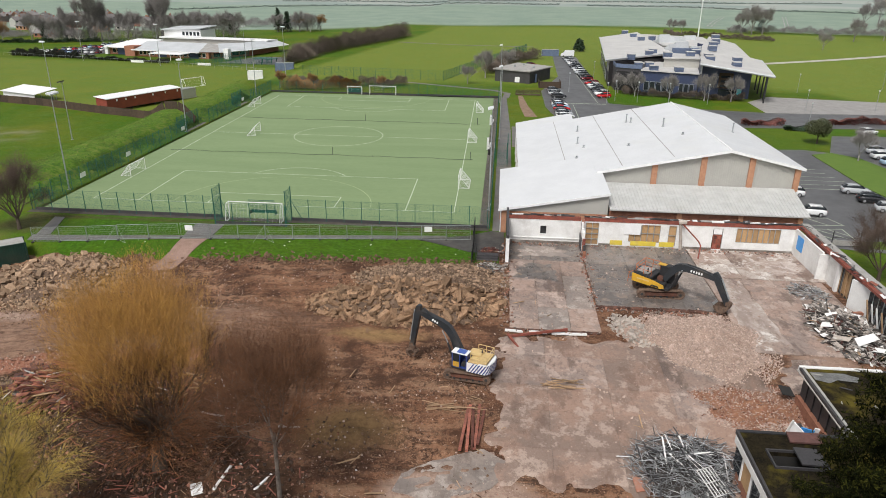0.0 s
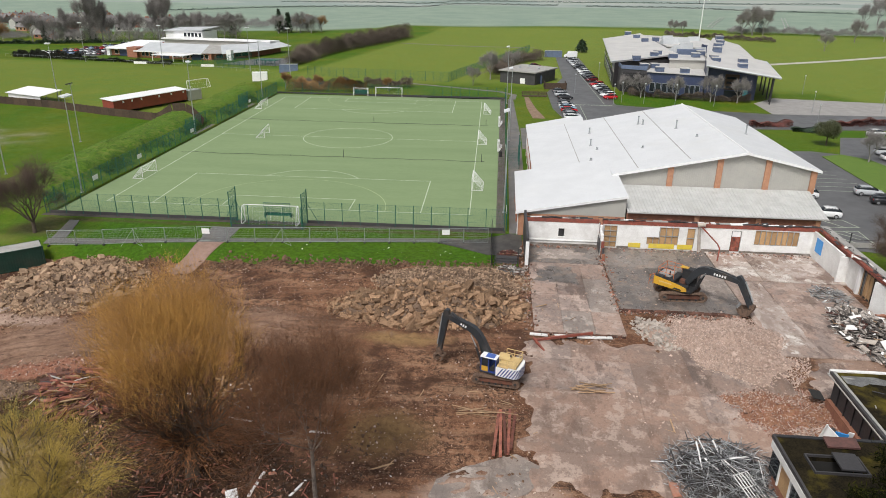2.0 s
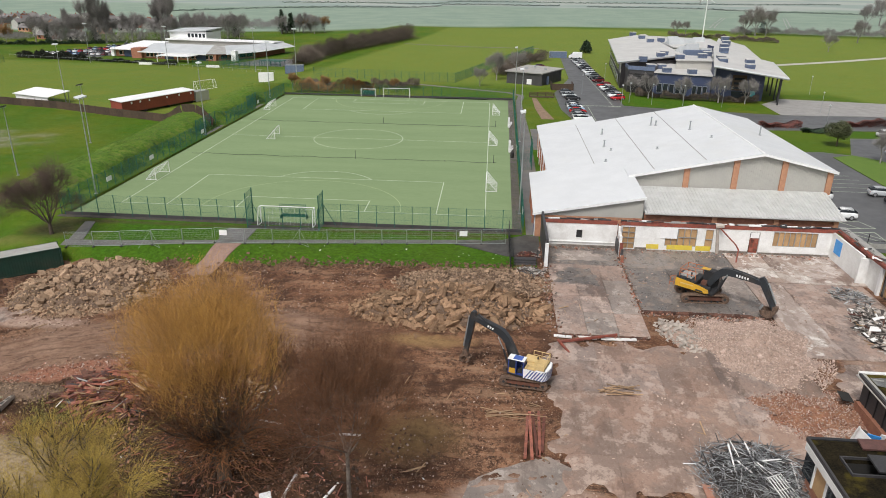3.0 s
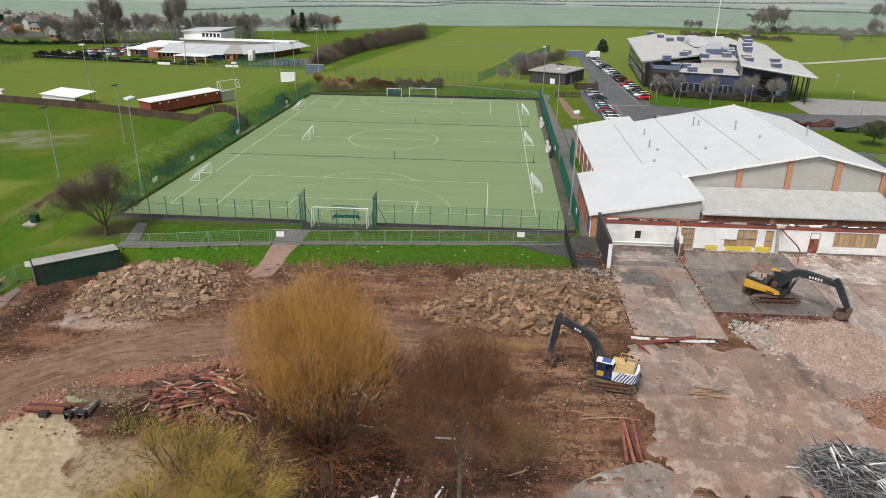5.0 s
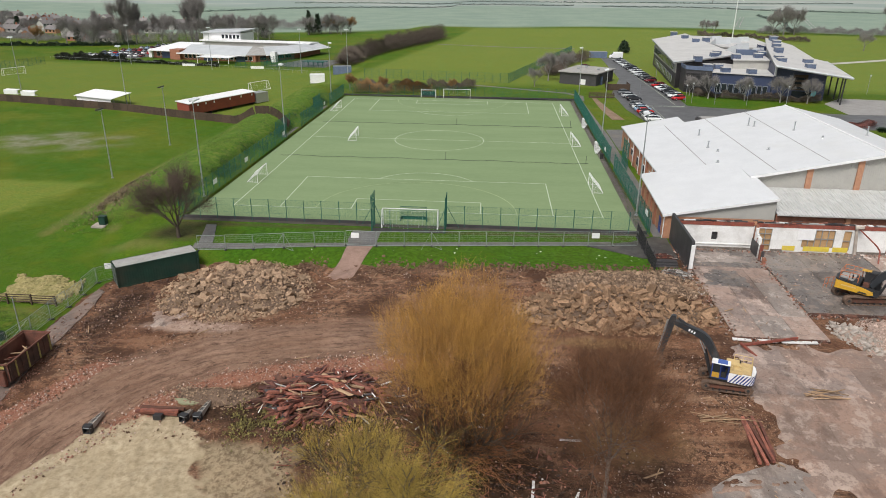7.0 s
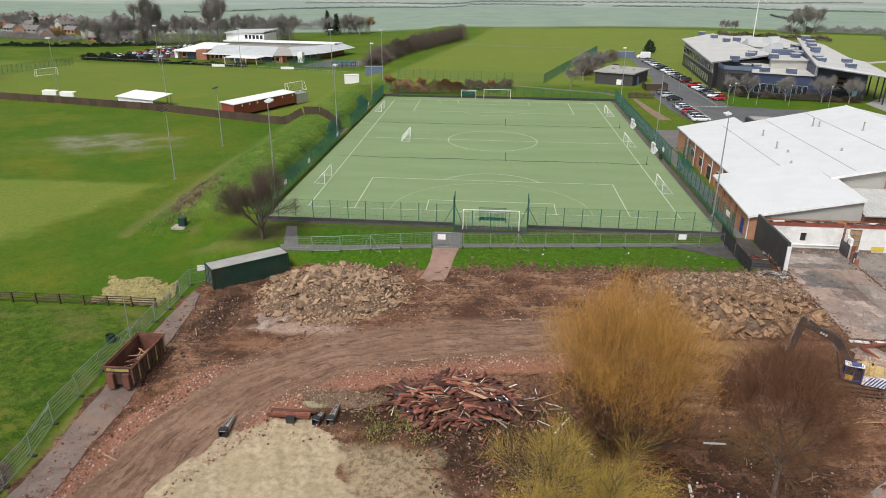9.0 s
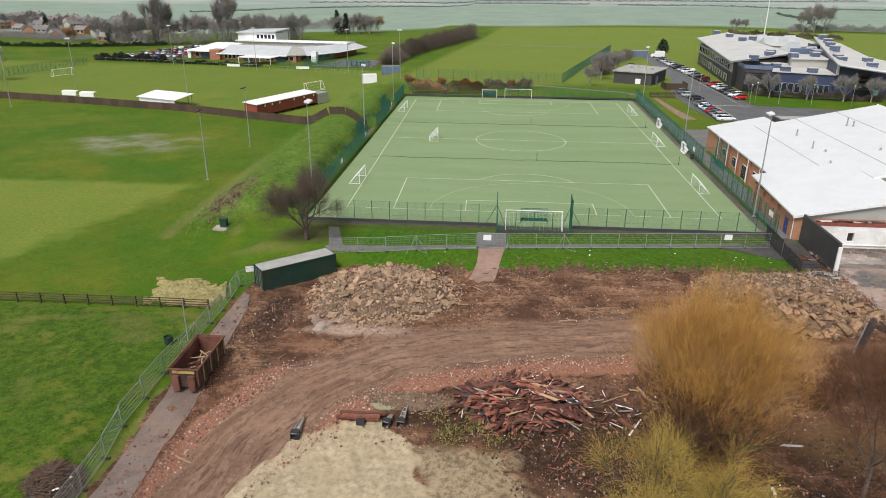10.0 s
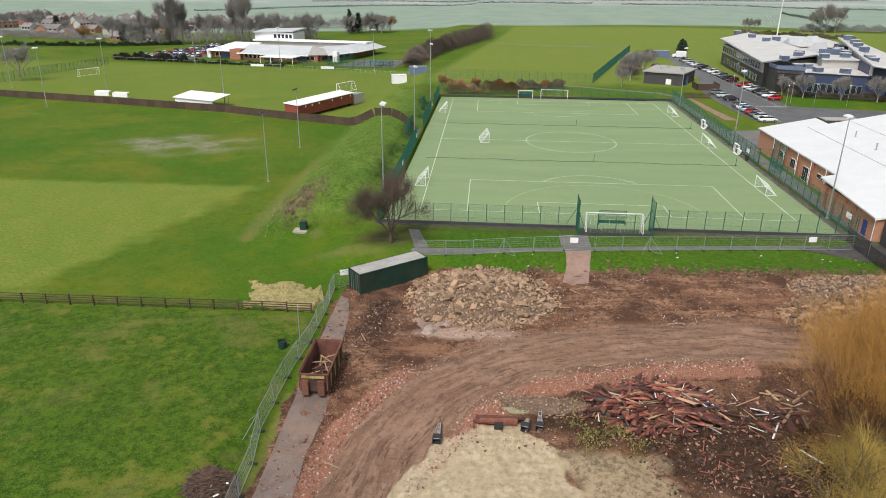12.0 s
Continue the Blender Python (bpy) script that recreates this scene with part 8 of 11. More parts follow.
    bo = part("boom", bent_box([(x0, z0), (x1, z1), ((x1 + x2) / 2 + 0.1, (z1 + z2) / 2 + 0.18), (x2, z2)], (0.27, 0.39, 0.33, 0.2), 0.28, 15), M_BOOM, up, "dark bent boom")
    d = Vector((x2 - x1, 0, z2 - z1)).normalized()
    for i in range(3 if striped else 5):
        q = Vector((x1 * 0.55 + x2 * 0.45, 0, z1 * 0.55 + z2 * 0.45 + 0.12)) + d * (i * 0.27 - 0.3)
        for s in (-1, 1):
            part("letter_bar", MB().cbox(0.16, 0.012, 0.24, pose(q.x, s * 0.287, q.z, 0, -math.degrees(math.atan2(d.z, d.x)), 0)), M_WHITEPL, bo, "white lettering bar")
    for s in (-0.42, 0.42):
        part("boom_ram", MB().tube((x0 + 0.95, s, z0 - 0.5), ((x0 + x1) / 2 + 0.85, s, (z0 + z1) / 2 + 0.2), 0.11, n=8), M_DARK, up)
        part("ram_rod", MB().tube(((x0 + x1) / 2 + 0.85, s, (z0 + z1) / 2 + 0.2), (x1 + 0.6, s, z1 - 0.05), 0.06, n=8), M_GALV, up)
    (sx, sz), (tx, tz) = stick
    sd = Vector((tx - sx, 0, tz - sz)).normalized()
    nx_, nz_ = -sd.z, sd.x
    part("stick_ram", MB().tube((x1 + 0.9, 0, z1 + 0.55), (sx - sd.x * 0.5 - 0.5, 0, sz - sd.z * 0.5), 0.11, n=8), M_DARK, bo)
    sk = part("stick", bent_box([(sx - sd.x * 0.75, sz - sd.z * 0.75), (sx, sz), (tx, tz)], (0.16, 0.33, 0.2), 0.24, 12), M_BOOM, up, "dark stick")
    part("bucket_ram", MB().tube((sx + nx_ * 0.42, 0, sz + nz_ * 0.42), (tx + nx_ * 0.38 - sd.x * 0.6, 0, tz + nz_ * 0.38 - sd.z * 0.6), 0.09, n=8), M_GALV, sk)
    part("link", flat_xz([(tx - 0.15, tz + 0.45), (tx + 0.3, tz + 0.4), (tx + 0.3, tz - 0.05), (tx - 0.2, tz)], -0.25, 0.25), M_MUDSTEEL, sk)
    if tool == "bucket":
        outer = [(0.2, 0.1), (0.15, -0.3), (-0.15, -0.68), (-0.6, -0.78), (-1.0, -0.55), (-1.2, -0.15)]
        bk = part("bucket", bent_box([(tx + a, tz + b) for a, b in outer], (0.05,) * 6, 0.62, 10), M_MUDSTEEL, up, "worn steel bucket")
        for s in (-0.6, 0.6):
            part("bucket_side", flat_xz([(tx + a, tz + b) for a, b in outer], s - 0.02, s + 0.02), M_MUDSTEEL, bk)
        for i in range(5):
            part("tooth", MB().cbox(0.28, 0.1, 0.07, pose(tx - 1.24, -0.5 + i * 0.25, tz - 0.03, 0, 55, 0)), M_GALV, bk)
    else:
        gb_ = part("grapple", MB().tube((tx, 0, tz + 0.1), (tx, 0, tz - 0.35), 0.38, n=10), M_MUDSTEEL, up, "rusty steel grapple")
        for s in (-1, 1):
            for yy in (-0.35, 0, 0.35):
                part("tine", flat_xz([(tx, tz - 0.3), (tx + s * 0.6, tz - 0.5), (tx + s * 0.55, tz - 0.9), (tx + s * 0.1, tz - 1.15), (tx + s * 0.38, tz - 0.8), (tx + s * 0.35, tz - 0.55)], yy - 0.09, yy + 0.09), M_MUDSTEEL, gb_)
    return e


M_SKYDULL = mat("blue_hatch_cover", (0.06, 0.12, 0.4), (0.05, 0.1, 0.33), 0.4, 2, 10, 0.02)
excavator("yellow and black tracked excavator digging on the slab", 50.2, -19.8, 0.36, 2, -36, False, ((0.6, 1.75), (1.85, 3.5), (5.75, 3.4)), ((5.95, 3.35), (7.3, 0.95)), "bucket")
excavator("blue and white striped tracked excavator with dark boom", 31.1, -37.6, 0.12, -9, 160, True, ((0.6, 1.7), (2.35, 4.65), (5.75, 6.0)), ((5.9, 5.95), (6.6, 1.75)), "grapple", 0.82)

# ---- trees ----
def twig_mesh(name, starts, dirs, lengths, radius, bend, material, segs=3, wob=0.12, seed=1):
    """Many tapering shoots in one mesh. bend: what is added to the direction along the shoot."""
    rs_ = np.random.RandomState(seed)
    n = len(starts)
    d = dirs / np.linalg.norm(dirs, axis=1, keepdims=True)
    ref = np.where(np.abs(d[:, 2:3]) > 0.9, np.array([[1.0, 0, 0]]), np.array([[0, 0, 1.0]]))
    u = np.cross(d, ref)
    u /= np.linalg.norm(u, axis=1, keepdims=True)
    w = np.cross(d, u)
    rings = []
    p = starts.copy()
    cur = d.copy()
    step = (lengths / segs)[:, None]
    for k in range(segs + 1):
        r = (radius * (1 - 0.85 * k / segs))[:, None]
        rings.append(np.stack([p + u * r, p + (-0.5 * u + 0.87 * w) * r, p + (-0.5 * u - 0.87 * w) * r], 1))
        cur = cur + bend / segs + rs_.normal(0, wob, (n, 3))
        cur /= np.linalg.norm(cur, axis=1, keepdims=True)
        p = p + cur * step
    V = np.stack(rings, 1).reshape(-1, 3)
    m = 3 * (segs + 1)
    base = np.arange(n)[:, None] * m
    quads = []
    for k in range(segs):
        for i in range(3):
            j = (i + 1) % 3
            quads.append(np.concatenate([base + 3 * k + i, base + 3 * k + j, base + 3 * k + 3 + j, base + 3 * k + 3 + i], 1))
    F = np.concatenate(quads)
    me = bpy.data.meshes.new(name)
    me.from_pydata(V.tolist(), [], F.tolist())
    me.materials.append(material)
    return me


def limbs(seed, trunk_h, trunk_r, levels, spread_deg, ratio, first, n_first, up=0.25, lean=(0, 0)):
    """A branching skeleton: tubes, and the places and directions along the outer limbs."""
    r = random.Random(seed)
    mb = MB()
    tips = []

    def grow(p, d, l, rad, level):
        a = p
        k = 3
        for i in range(k):
            d = (d + Vector((r.uniform(-1, 1), r.uniform(-1, 1), r.uniform(-0.4, 1) * 0.6)) * 0.13 + Vector((0, 0, up * 0.12))).normalized()
            b = a + d * l / k
            r0, r1 = rad * (1 - 0.3 * i / k), rad * (1 - 0.3 * (i + 1) / k)
            mb.tube(a, b, r0, r1, 6 if level < 2 else 4, cap=False)
            if level >= levels - 2:
                tips.append((b, d, level))
            if level < levels and i > 0:
                q = d.to_track_quat("Z", "Y")
                ang, tw = radians(spread_deg * r.uniform(0.6, 1.3)), r.uniform(0, 6.28)
                nd = q @ Vector((math.sin(ang) * math.cos(tw), math.sin(ang) * math.sin(tw), math.cos(ang)))
                grow(b, nd, l * ratio * r.uniform(0.75, 1.15), r1 * 0.6, level + 1)
            a = b
        if level < levels:
            for s in range(2):
                q = d.to_track_quat("Z", "Y")
                ang, tw = radians(spread_deg * r.uniform(0.3, 0.9)), r.uniform(0, 6.28)
                nd = q @ Vector((math.sin(ang) * math.cos(tw), math.sin(ang) * math.sin(tw), math.cos(ang)))
                grow(a, nd, l * ratio * r.uniform(0.8, 1.1), rad * 0.55, level + 1)

    p, top = Vector((0, 0, -0.2)), Vector((lean[0], lean[1], trunk_h))
    mb.tube(p, p.lerp(top, 0.5), trunk_r * 1.25, trunk_r, 9, cap=False)
    mb.tube(p.lerp(top, 0.5), top, trunk_r, trunk_r * 0.85, 9, cap=False)
    for i in range(n_first):
        a = 6.28 * (i + r.random() * 0.6) / n_first
        ang = radians(spread_deg * r.uniform(0.5, 1.25)) if n_first > 1 else 0.05
        grow(top - Vector((0, 0, r.uniform(0, 0.25) * trunk_h)), Vector((math.sin(ang) * math.cos(a), math.sin(ang) * math.sin(a), math.cos(ang))), first * r.uniform(0.8, 1.15), trunk_r * 0.45, 1)
    return mb, tips


def shoots(tips, per, lo, hi, rad, bend, material, seed, outward=0.5, keep=None, wob=0.12, centre=(0, 0, 0)):
    rs_ = np.random.RandomState(seed)
    P = np.array([t[0] for t in tips])
    D = np.array([t[1] for t in tips])
    k = np.repeat(np.arange(len(P)), per)
    st = P[k] + rs_.normal(0, 0.12, (len(k), 3))
    out = st - np.array(centre)
    out /= np.linalg.norm(out, axis=1, keepdims=True) + 1e-6
    dr = D[k] + rs_.normal(0, 0.45, (len(k), 3)) + outward * out
    ln = rs_.uniform(lo, hi, len(k))
    return twig_mesh("crown", st, dr, ln, np.full(len(k), rad), np.array(bend), material, 3, wob, seed)


def bark(name, a, b):
    return mat(name, a, b, 0.9, 3, 25, 0.3)


M_BARK = bark("grey_brown_bark", (0.10, 0.075, 0.055), (0.06, 0.045, 0.035))
M_WILLOW = mat("orange_willow_shoots", (0.44, 0.24, 0.052), (0.28, 0.14, 0.034), 0.8, 0.4, 6, 0, vary=0.4)
M_WILLOWY = mat("yellow_willow_shoots", (0.38, 0.27, 0.05), (0.24, 0.17, 0.035), 0.8, 0.4, 6, 0, vary=0.3)
M_BRUSH = mat("russet_willow_twigs", (0.3, 0.13, 0.045), (0.16, 0.07, 0.03), 0.85, 0.5, 6, 0, vary=0.4)
M_PALEBARK = bark("pale_birch_bark", (0.2, 0.17, 0.145), (0.08, 0.062, 0.052))
M_BIRCH = mat("red_brown_twigs", (0.165, 0.073, 0.031), (0.095, 0.044, 0.021), 0.85, 0.5, 6, 0, vary=0.3)
M_TWIG = mat("brown_twigs", (0.115, 0.08, 0.06), (0.075, 0.052, 0.04), 0.85, 0.5, 6, 0, vary=0.3)
M_ORTWIG = mat("orange_hedge_shoots", (0.30, 0.16, 0.06), (0.2, 0.12, 0.05), 0.85, 0.5, 6, 0, vary=0.3)


def ellipsoid_shoots(c, rx, rz, n, lo, hi, rad, material, seed, up=0.6, bend=(0, 0, 0.3), inner=0.35, low=-0.75, wob=0.08, mess=0.3, clumps=0, loose=0.15):
    """Shoots that fan out of a crown and end about its outline."""
    rs_ = np.random.RandomState(seed)
    v = rs_.normal(0, 1, (n, 3))
    v /= np.linalg.norm(v, axis=1, keepdims=True)
    if clumps:
        v = v[rs_.randint(0, clumps, n)] + rs_.normal(0, loose, (n, 3))
        v /= np.linalg.norm(v, axis=1, keepdims=True)
    v[:, 2] = np.where(v[:, 2] < low, -v[:, 2], v[:, 2])
    q = inner + (0.93 - inner) * rs_.random_sample(n) ** 0.7
    rag = 0.93 + 0.2 * np.sin(v[:, 0] * 5 + seed) * np.sin(v[:, 1] * 6) + 0.1 * np.sin(v[:, 2] * 9 + v[:, 0] * 4) + rs_.normal(0, 0.05, n)
    end = np.array(c) + v * np.array([rx, rx, rz]) * (q * rag)[:, None]
    root = np.array(c) + np.array([0, 0, -rz * 0.9])
    d = end - root
    d /= np.linalg.norm(d, axis=1, keepdims=True)
    d = d + np.array([0, 0, up]) + rs_.normal(0, mess, (n, 3))
    ln = rs_.uniform(lo, hi, n)
    dd = d / np.linalg.norm(d, axis=1, keepdims=True)
    return twig_mesh("crown", end - dd * ln[:, None] * 0.75, d, ln, np.full(n, rad), np.array(bend), material, 3, wob, seed)


wz = ground_z(9.8, -50.2)
wl = thing("willow", "large bare willow with a dome of orange-yellow shoots", "tree", pose(9.8, -50.2, wz))
lm, tips = limbs(5, 2.6, 0.45, 4, 38, 0.64, 3.5, 8, 0.5)
part("trunk", lm, M_BARK, wl, "grey-brown trunk and spreading limbs")
part("crown", ellipsoid_shoots((-0.4, 0, 10.0), 6.6, 6.6, 19000, 0.7, 2.0, 0.0064, M_WILLOW, 7, 0.35, (0, 0, 0.08), 0.35, -0.2, 0.18, 0.48, 420, 0.1), None, wl, "dense orange-yellow shoots")
rs_w = np.random.RandomState(41)
nw = 420
an_w, el_w = rs_w.uniform(0, 6.28, nw), rs_w.uniform(-0.05, 1.3, nw)
part("bole", twig_mesh("bole", rs_w.normal(0, 0.35, (nw, 3)) + np.array([0, 0, 3.0]), np.stack([np.cos(an_w) * np.cos(el_w), np.sin(an_w) * np.cos(el_w), np.sin(el_w)], -1), rs_w.uniform(1.5, 5.0, nw), rs_w.uniform(0.015, 0.04, nw), np.array([0, 0, 0.35]), M_BARK, 4, 0.14, 42), None, wl, "dark spreading lower branches")
nw = 1500
an_w, el_w = rs_w.uniform(0, 6.28, nw), rs_w.uniform(-0.25, 0.8, nw)
far_w = rs_w.uniform(0.3, 3.8, nw)[:, None]
out_w = np.stack([np.cos(an_w) * np.cos(el_w), np.sin(an_w) * np.cos(el_w), np.sin(el_w)], -1)
part("brushwood", twig_mesh("brushwood", out_w * far_w + np.array([0, 0, 3.2]), out_w + rs_w.normal(0, 0.35, (nw, 3)), rs_w.uniform(1.0, 3.0, nw), rs_w.uniform(0.009, 0.018, nw), np.array([0, 0, 0.3]), M_BRUSH, 4, 0.2, 43), None, wl, "red-brown twigs round the pollard head")
part("inner_crown", shoots(tips, 2, 1.0, 2.2, 0.011, (0, 0, 0.3), M_BIRCH, 8, 0.3, centre=(0, 0, 3)), None, wl)

yz = ground_z(5.6, -61)
yl = thing("willow", "yellow-green willow with drooping shoots near the camera", "tree", pose(5.6, -61.0, yz))
lm, tips = limbs(15, 3.0, 0.45, 4, 45, 0.68, 3.6, 7, 0.35)
part("trunk", lm, M_BARK, yl)
part("crown", ellipsoid_shoots((0, 0, 5.4), 5.2, 4.3, 9000, 0.8, 2.2, 0.0056, M_WILLOWY, 17, 0.0, (0, 0, -0.6), 0.3, -0.8, 0.22, 0.4, 120, 0.13), None, yl, "yellow-green shoots")
part("side_shoot_mass", shoots(tips, 5, 0.8, 2.2, 0.007, (0, 0, -0.4), M_WILLOWY, 18, 0.5, centre=(0, 0, 3), wob=0.2), None, yl)

dz = ground_z(19.2, -52.4)
dk = thing("birch", "bare red-brown birch with fine twigs", "tree", pose(19.2, -52.4, dz) @ Matrix.Diagonal((1.05, 1.05, 1.12, 1)))
lm, tips = limbs(33, 4.6, 0.13, 4, 44, 0.7, 2.9, 6, 0.5)
part("trunk", lm, M_PALEBARK, dk, "slim pale-barked trunk and limbs")
part("crown", shoots(tips, 6, 0.6, 1.8, 0.007, (0, 0, 0.1), M_BIRCH, 34, 0.4, centre=(0, 0, 6), wob=0.15), None, dk, "fine red-brown twigs")
part("outer_crown", ellipsoid_shoots((0.3, 0, 8.2), 5.0, 5.6, 5400, 0.6, 1.6, 0.006, M_BIRCH, 35, 0.1, (0, 0, -0.15), 0.25, -0.6, 0.25, 0.7, 150, 0.13), None, dk)

sz_ = ground_z(-28.9, -7.6)
sm = thing("bare_tree", "small bare spreading tree by the footpath", "tree", pose(-29.3, -8.3, sz_) @ Matrix.Diagonal((1.1, 1.1, 1.2, 1)))
lm, tips = limbs(51, 1.2, 0.22, 4, 46, 0.7, 2.5, 7, 0.45)
part("trunk", lm, M_BARK, sm)
part("crown", shoots(tips, 6, 0.5, 1.5, 0.0055, (0, 0, 0.35), M_TWIG, 52, 0.5, centre=(0, 0, 2), wob=0.15), None, sm, "fine brown twigs")


def leaf_mesh(name, pts, size, material, seed, droop=0.3, width=0.28):
    """Small leaf blades, two triangles each."""
    rs_ = np.random.RandomState(seed)
    n = len(pts)
    a = rs_.uniform(0, 6.28, n)
    t = rs_.normal(-droop, 0.5, n)
    d = np.stack([np.cos(a) * np.cos(t), np.sin(a) * np.cos(t), np.sin(t)], -1)
    s = np.stack([-np.sin(a), np.cos(a), rs_.normal(0, 0.4, n)], -1)
    L = (size * rs_.uniform(0.6, 1.3, n))[:, None]
    V = np.stack([pts, pts + d * L * 0.5 + s * L * width, pts + d * L, pts + d * L * 0.5 - s * L * width], 1).reshape(-1, 3)
    F = np.arange(n * 4).reshape(-1, 4)
    me = bpy.data.meshes.new(name)
    me.from_pydata(V.tolist(), [], F.tolist())
    me.materials.append(material)
    return me


M_CONIF = mat("dark_conifer_leaves", (0.011, 0.013, 0.004), (0.005, 0.007, 0.002), 0.95, 1, 8, 0, vary=0.45, spec=0.03)
M_EVER = mat("evergreen_leaves", (0.03, 0.06, 0.025), (0.02, 0.04, 0.02), 0.8, 1, 8, 0, vary=0.4)
M_SHRUB = mat("olive_shrub_leaves", (0.09, 0.10, 0.04), (0.06, 0.07, 0.03), 0.8, 1, 8, 0, vary=0.4)
M_REDSHRUB = mat("red_shrub_leaves", (0.2, 0.06, 0.05), (0.11, 0.05, 0.035), 0.8, 1, 8, 0, vary=0.4)


def conifer(label, x, y, h, r, n, leaf, seed, material=M_CONIF, base=0.5, name="conifer", tips=None, shape=0.75, nb=150, width=0.28):
    rs_ = np.random.RandomState(seed)
    c = thing(name, label, "tree", pose(x, y, ground_z(x, y)))
    part("trunk", MB().tube((0, 0, -0.2), (0, 0, h * 0.9), 0.28, 0.05, 8), M_BARK, c)
    bz = base + (h - base) * rs_.random_sample(nb) ** 0.8
    ba = rs_.uniform(0, 6.28, nb)
    br_ = r * (1 - (bz - base) / (h - base + 0.3)) ** shape * rs_.uniform(0.75, 1.1, nb) + 0.25
    k = rs_.randint(0, nb, n)
    f = np.sqrt(rs_.random_sample(n))
    rad = br_[k] * f
    p = np.stack([np.cos(ba[k]) * rad, np.sin(ba[k]) * rad, bz[k] + 0.12 * rad - 0.1 * rad ** 1.5], -1) + rs_.normal(0, 0.16, (n, 3)) * np.array([1, 1, 0.7])
    part("crown", leaf_mesh("crown", p, leaf, material, seed, 0.3, width), None, c, "dark feathery foliage")
    if tips:
        out = (f > 0.86) & (rs_.random_sample(n) < 0.55)
        part("new_growth", leaf_mesh("new_growth", p[out] + np.array([0, 0, 0.06]), leaf * 0.9, tips, seed + 1, -0.2, width), None, c, "yellow-green shoot tips")
    return c


M_CONIFTIP = mat("conifer_shoot_tips", (0.042, 0.041, 0.008), (0.02, 0.022, 0.005), 0.95, 1, 8, 0, vary=0.45, spec=0.03)
conifer("tall dark green conifer beside the flat-roofed block", 52.9, -65.5, 26.0, 8.8, 210000, 0.27, 61, tips=M_CONIFTIP, shape=0.45, nb=520, width=0.1)

# ---- rough growth on the bank beside the pitch ----
M_TUSSOCK = mat("rough_grass_blades", (0.13, 0.22, 0.03), (0.08, 0.16, 0.014), 0.85, 0.4, 6, 0, vary=0.45)
M_DEADSTEM = mat("dead_stems", (0.2, 0.16, 0.09), (0.13, 0.1, 0.06), 0.9, 1, 8, 0, vary=0.4)
rs_b = np.random.RandomState(77)


def growth(name, label, n, x0, x1, y0, y1, keep, size, material, seed, rise=0.25):
    x, y = rs_b.uniform(x0, x1, n), rs_b.uniform(y0, y1, n)
    k = rs_b.random_sample(n) < keep(x, y)
    x, y = x[k], y[k]
    pts = np.stack([x, y, height(x, y) + rs_b.random_sample(len(x)) * rise * (0.5 + np.clip(lumps(x, y, 3.5, 2.0), 0, 1))], -1)
    me = leaf_mesh(name, pts, size, material, seed, -0.7)
    tagged(new(name, me), label, "plants", "", "stuff")


growth("rough_grass", "tussocks of rough grass on the bank beside the pitch", 70000, -48, -36.5, -6, 110, lambda x, y: np.exp(-((x + 42) / 4) ** 2) * np.clip(0.35 + 0.9 * lumps(x, y, 5, 1.0), 0, 1), 0.16, M_TUSSOCK, 5, 0.08)
growth("dead_stems", "dead brown stems in the rough grass", 16000, -49, -40, -8, 16, lambda x, y: np.clip(1.4 * np.exp(-((x + 44.6) / 2.4) ** 2 - ((y - 6) / 5) ** 2) * (0.5 + 0.9 * lumps(x, y, 3, 4.0)), 0, 1), 0.32, M_DEADSTEM, 6, 0.2)
growth("brambles", "dark green brambles along the foot of the pitch fence", 60000, -37.5, -32.6, 2, 100, lambda x, y: np.exp(-((x + 34.6) / 1.3) ** 2) * np.clip(0.3 + 1.2 * lumps(x, y, 9, 7.0), 0, 1), 0.2, mat("bramble_leaves", (0.05, 0.11, 0.016), (0.03, 0.07, 0.012), 0.7, 1, 8, 0, vary=0.5), 7, 0.5)
growth("weeds", "olive weeds between the sand and the timber heap", 16000, -11, -2, -48, -40, lambda x, y: np.clip(np.exp(-((x + 6.5) / 2.6) ** 2 - ((y + 43.8) / 2.0) ** 2) * (0.5 + 0.8 * lumps(x, y, 3, 2.0)), 0, 1), 0.2, mat("olive_weeds", (0.2, 0.165, 0.05), (0.13, 0.11, 0.035), 0.85, 1, 8, 0, vary=0.4), 8, 0.15)

# ---- roads and car parks ----
M_KERB = mat("kerb_concrete", (0.36, 0.35, 0.33), (0.28, 0.27, 0.26), 0.85, 2, 15, 0.1)
draped("car_park_road", [(46, 76), (60.5, 76), (62.0, 130), (62.5, 212), (53.0, 214), (51.0, 150), (44.0, 118), (44.0, 92)], M_TARMAC, "wet grey tarmac school drive with parked cars", 0.04, 6, category="road")
draped("drive", [(60.6, 70), (140, 77), (140, 94), (100, 92), (66, 98), (60.8, 100)], M_TARMAC, "wet grey tarmac drive behind the hall", 0.045, 6, category="road")
draped("plaza", [(99, 92.2), (140, 94.2), (175, 108), (150, 112), (108, 118), (99.5, 108)], mat("pale_paving", (0.3, 0.285, 0.27), (0.24, 0.23, 0.22), 0.6, 0.4, 8, 0.1), "pale wet paving in front of the school hall", 0.05, 6, category="pavement")
draped("car_park", [(75.2, -2.8), (86, -4.5), (150, -10), (150, 69.5), (104, 66), (97, 50), (92.5, 52), (75.2, 50)], M_TARMAC, "wet tarmac car park beside the sports hall", 0.04, 6, category="road")
draped("hall_surround", [(72.0, -2.9), (75.15, -2.9), (75.15, 60), (60.6, 69.9), (35.2, 66), (35.2, 46.4), (75.0, 46.4), (75.0, -1.5), (72.0, -1.5)], M_PATH, "tarmac walk round the sports hall", 0.04, 5, category="pavement")
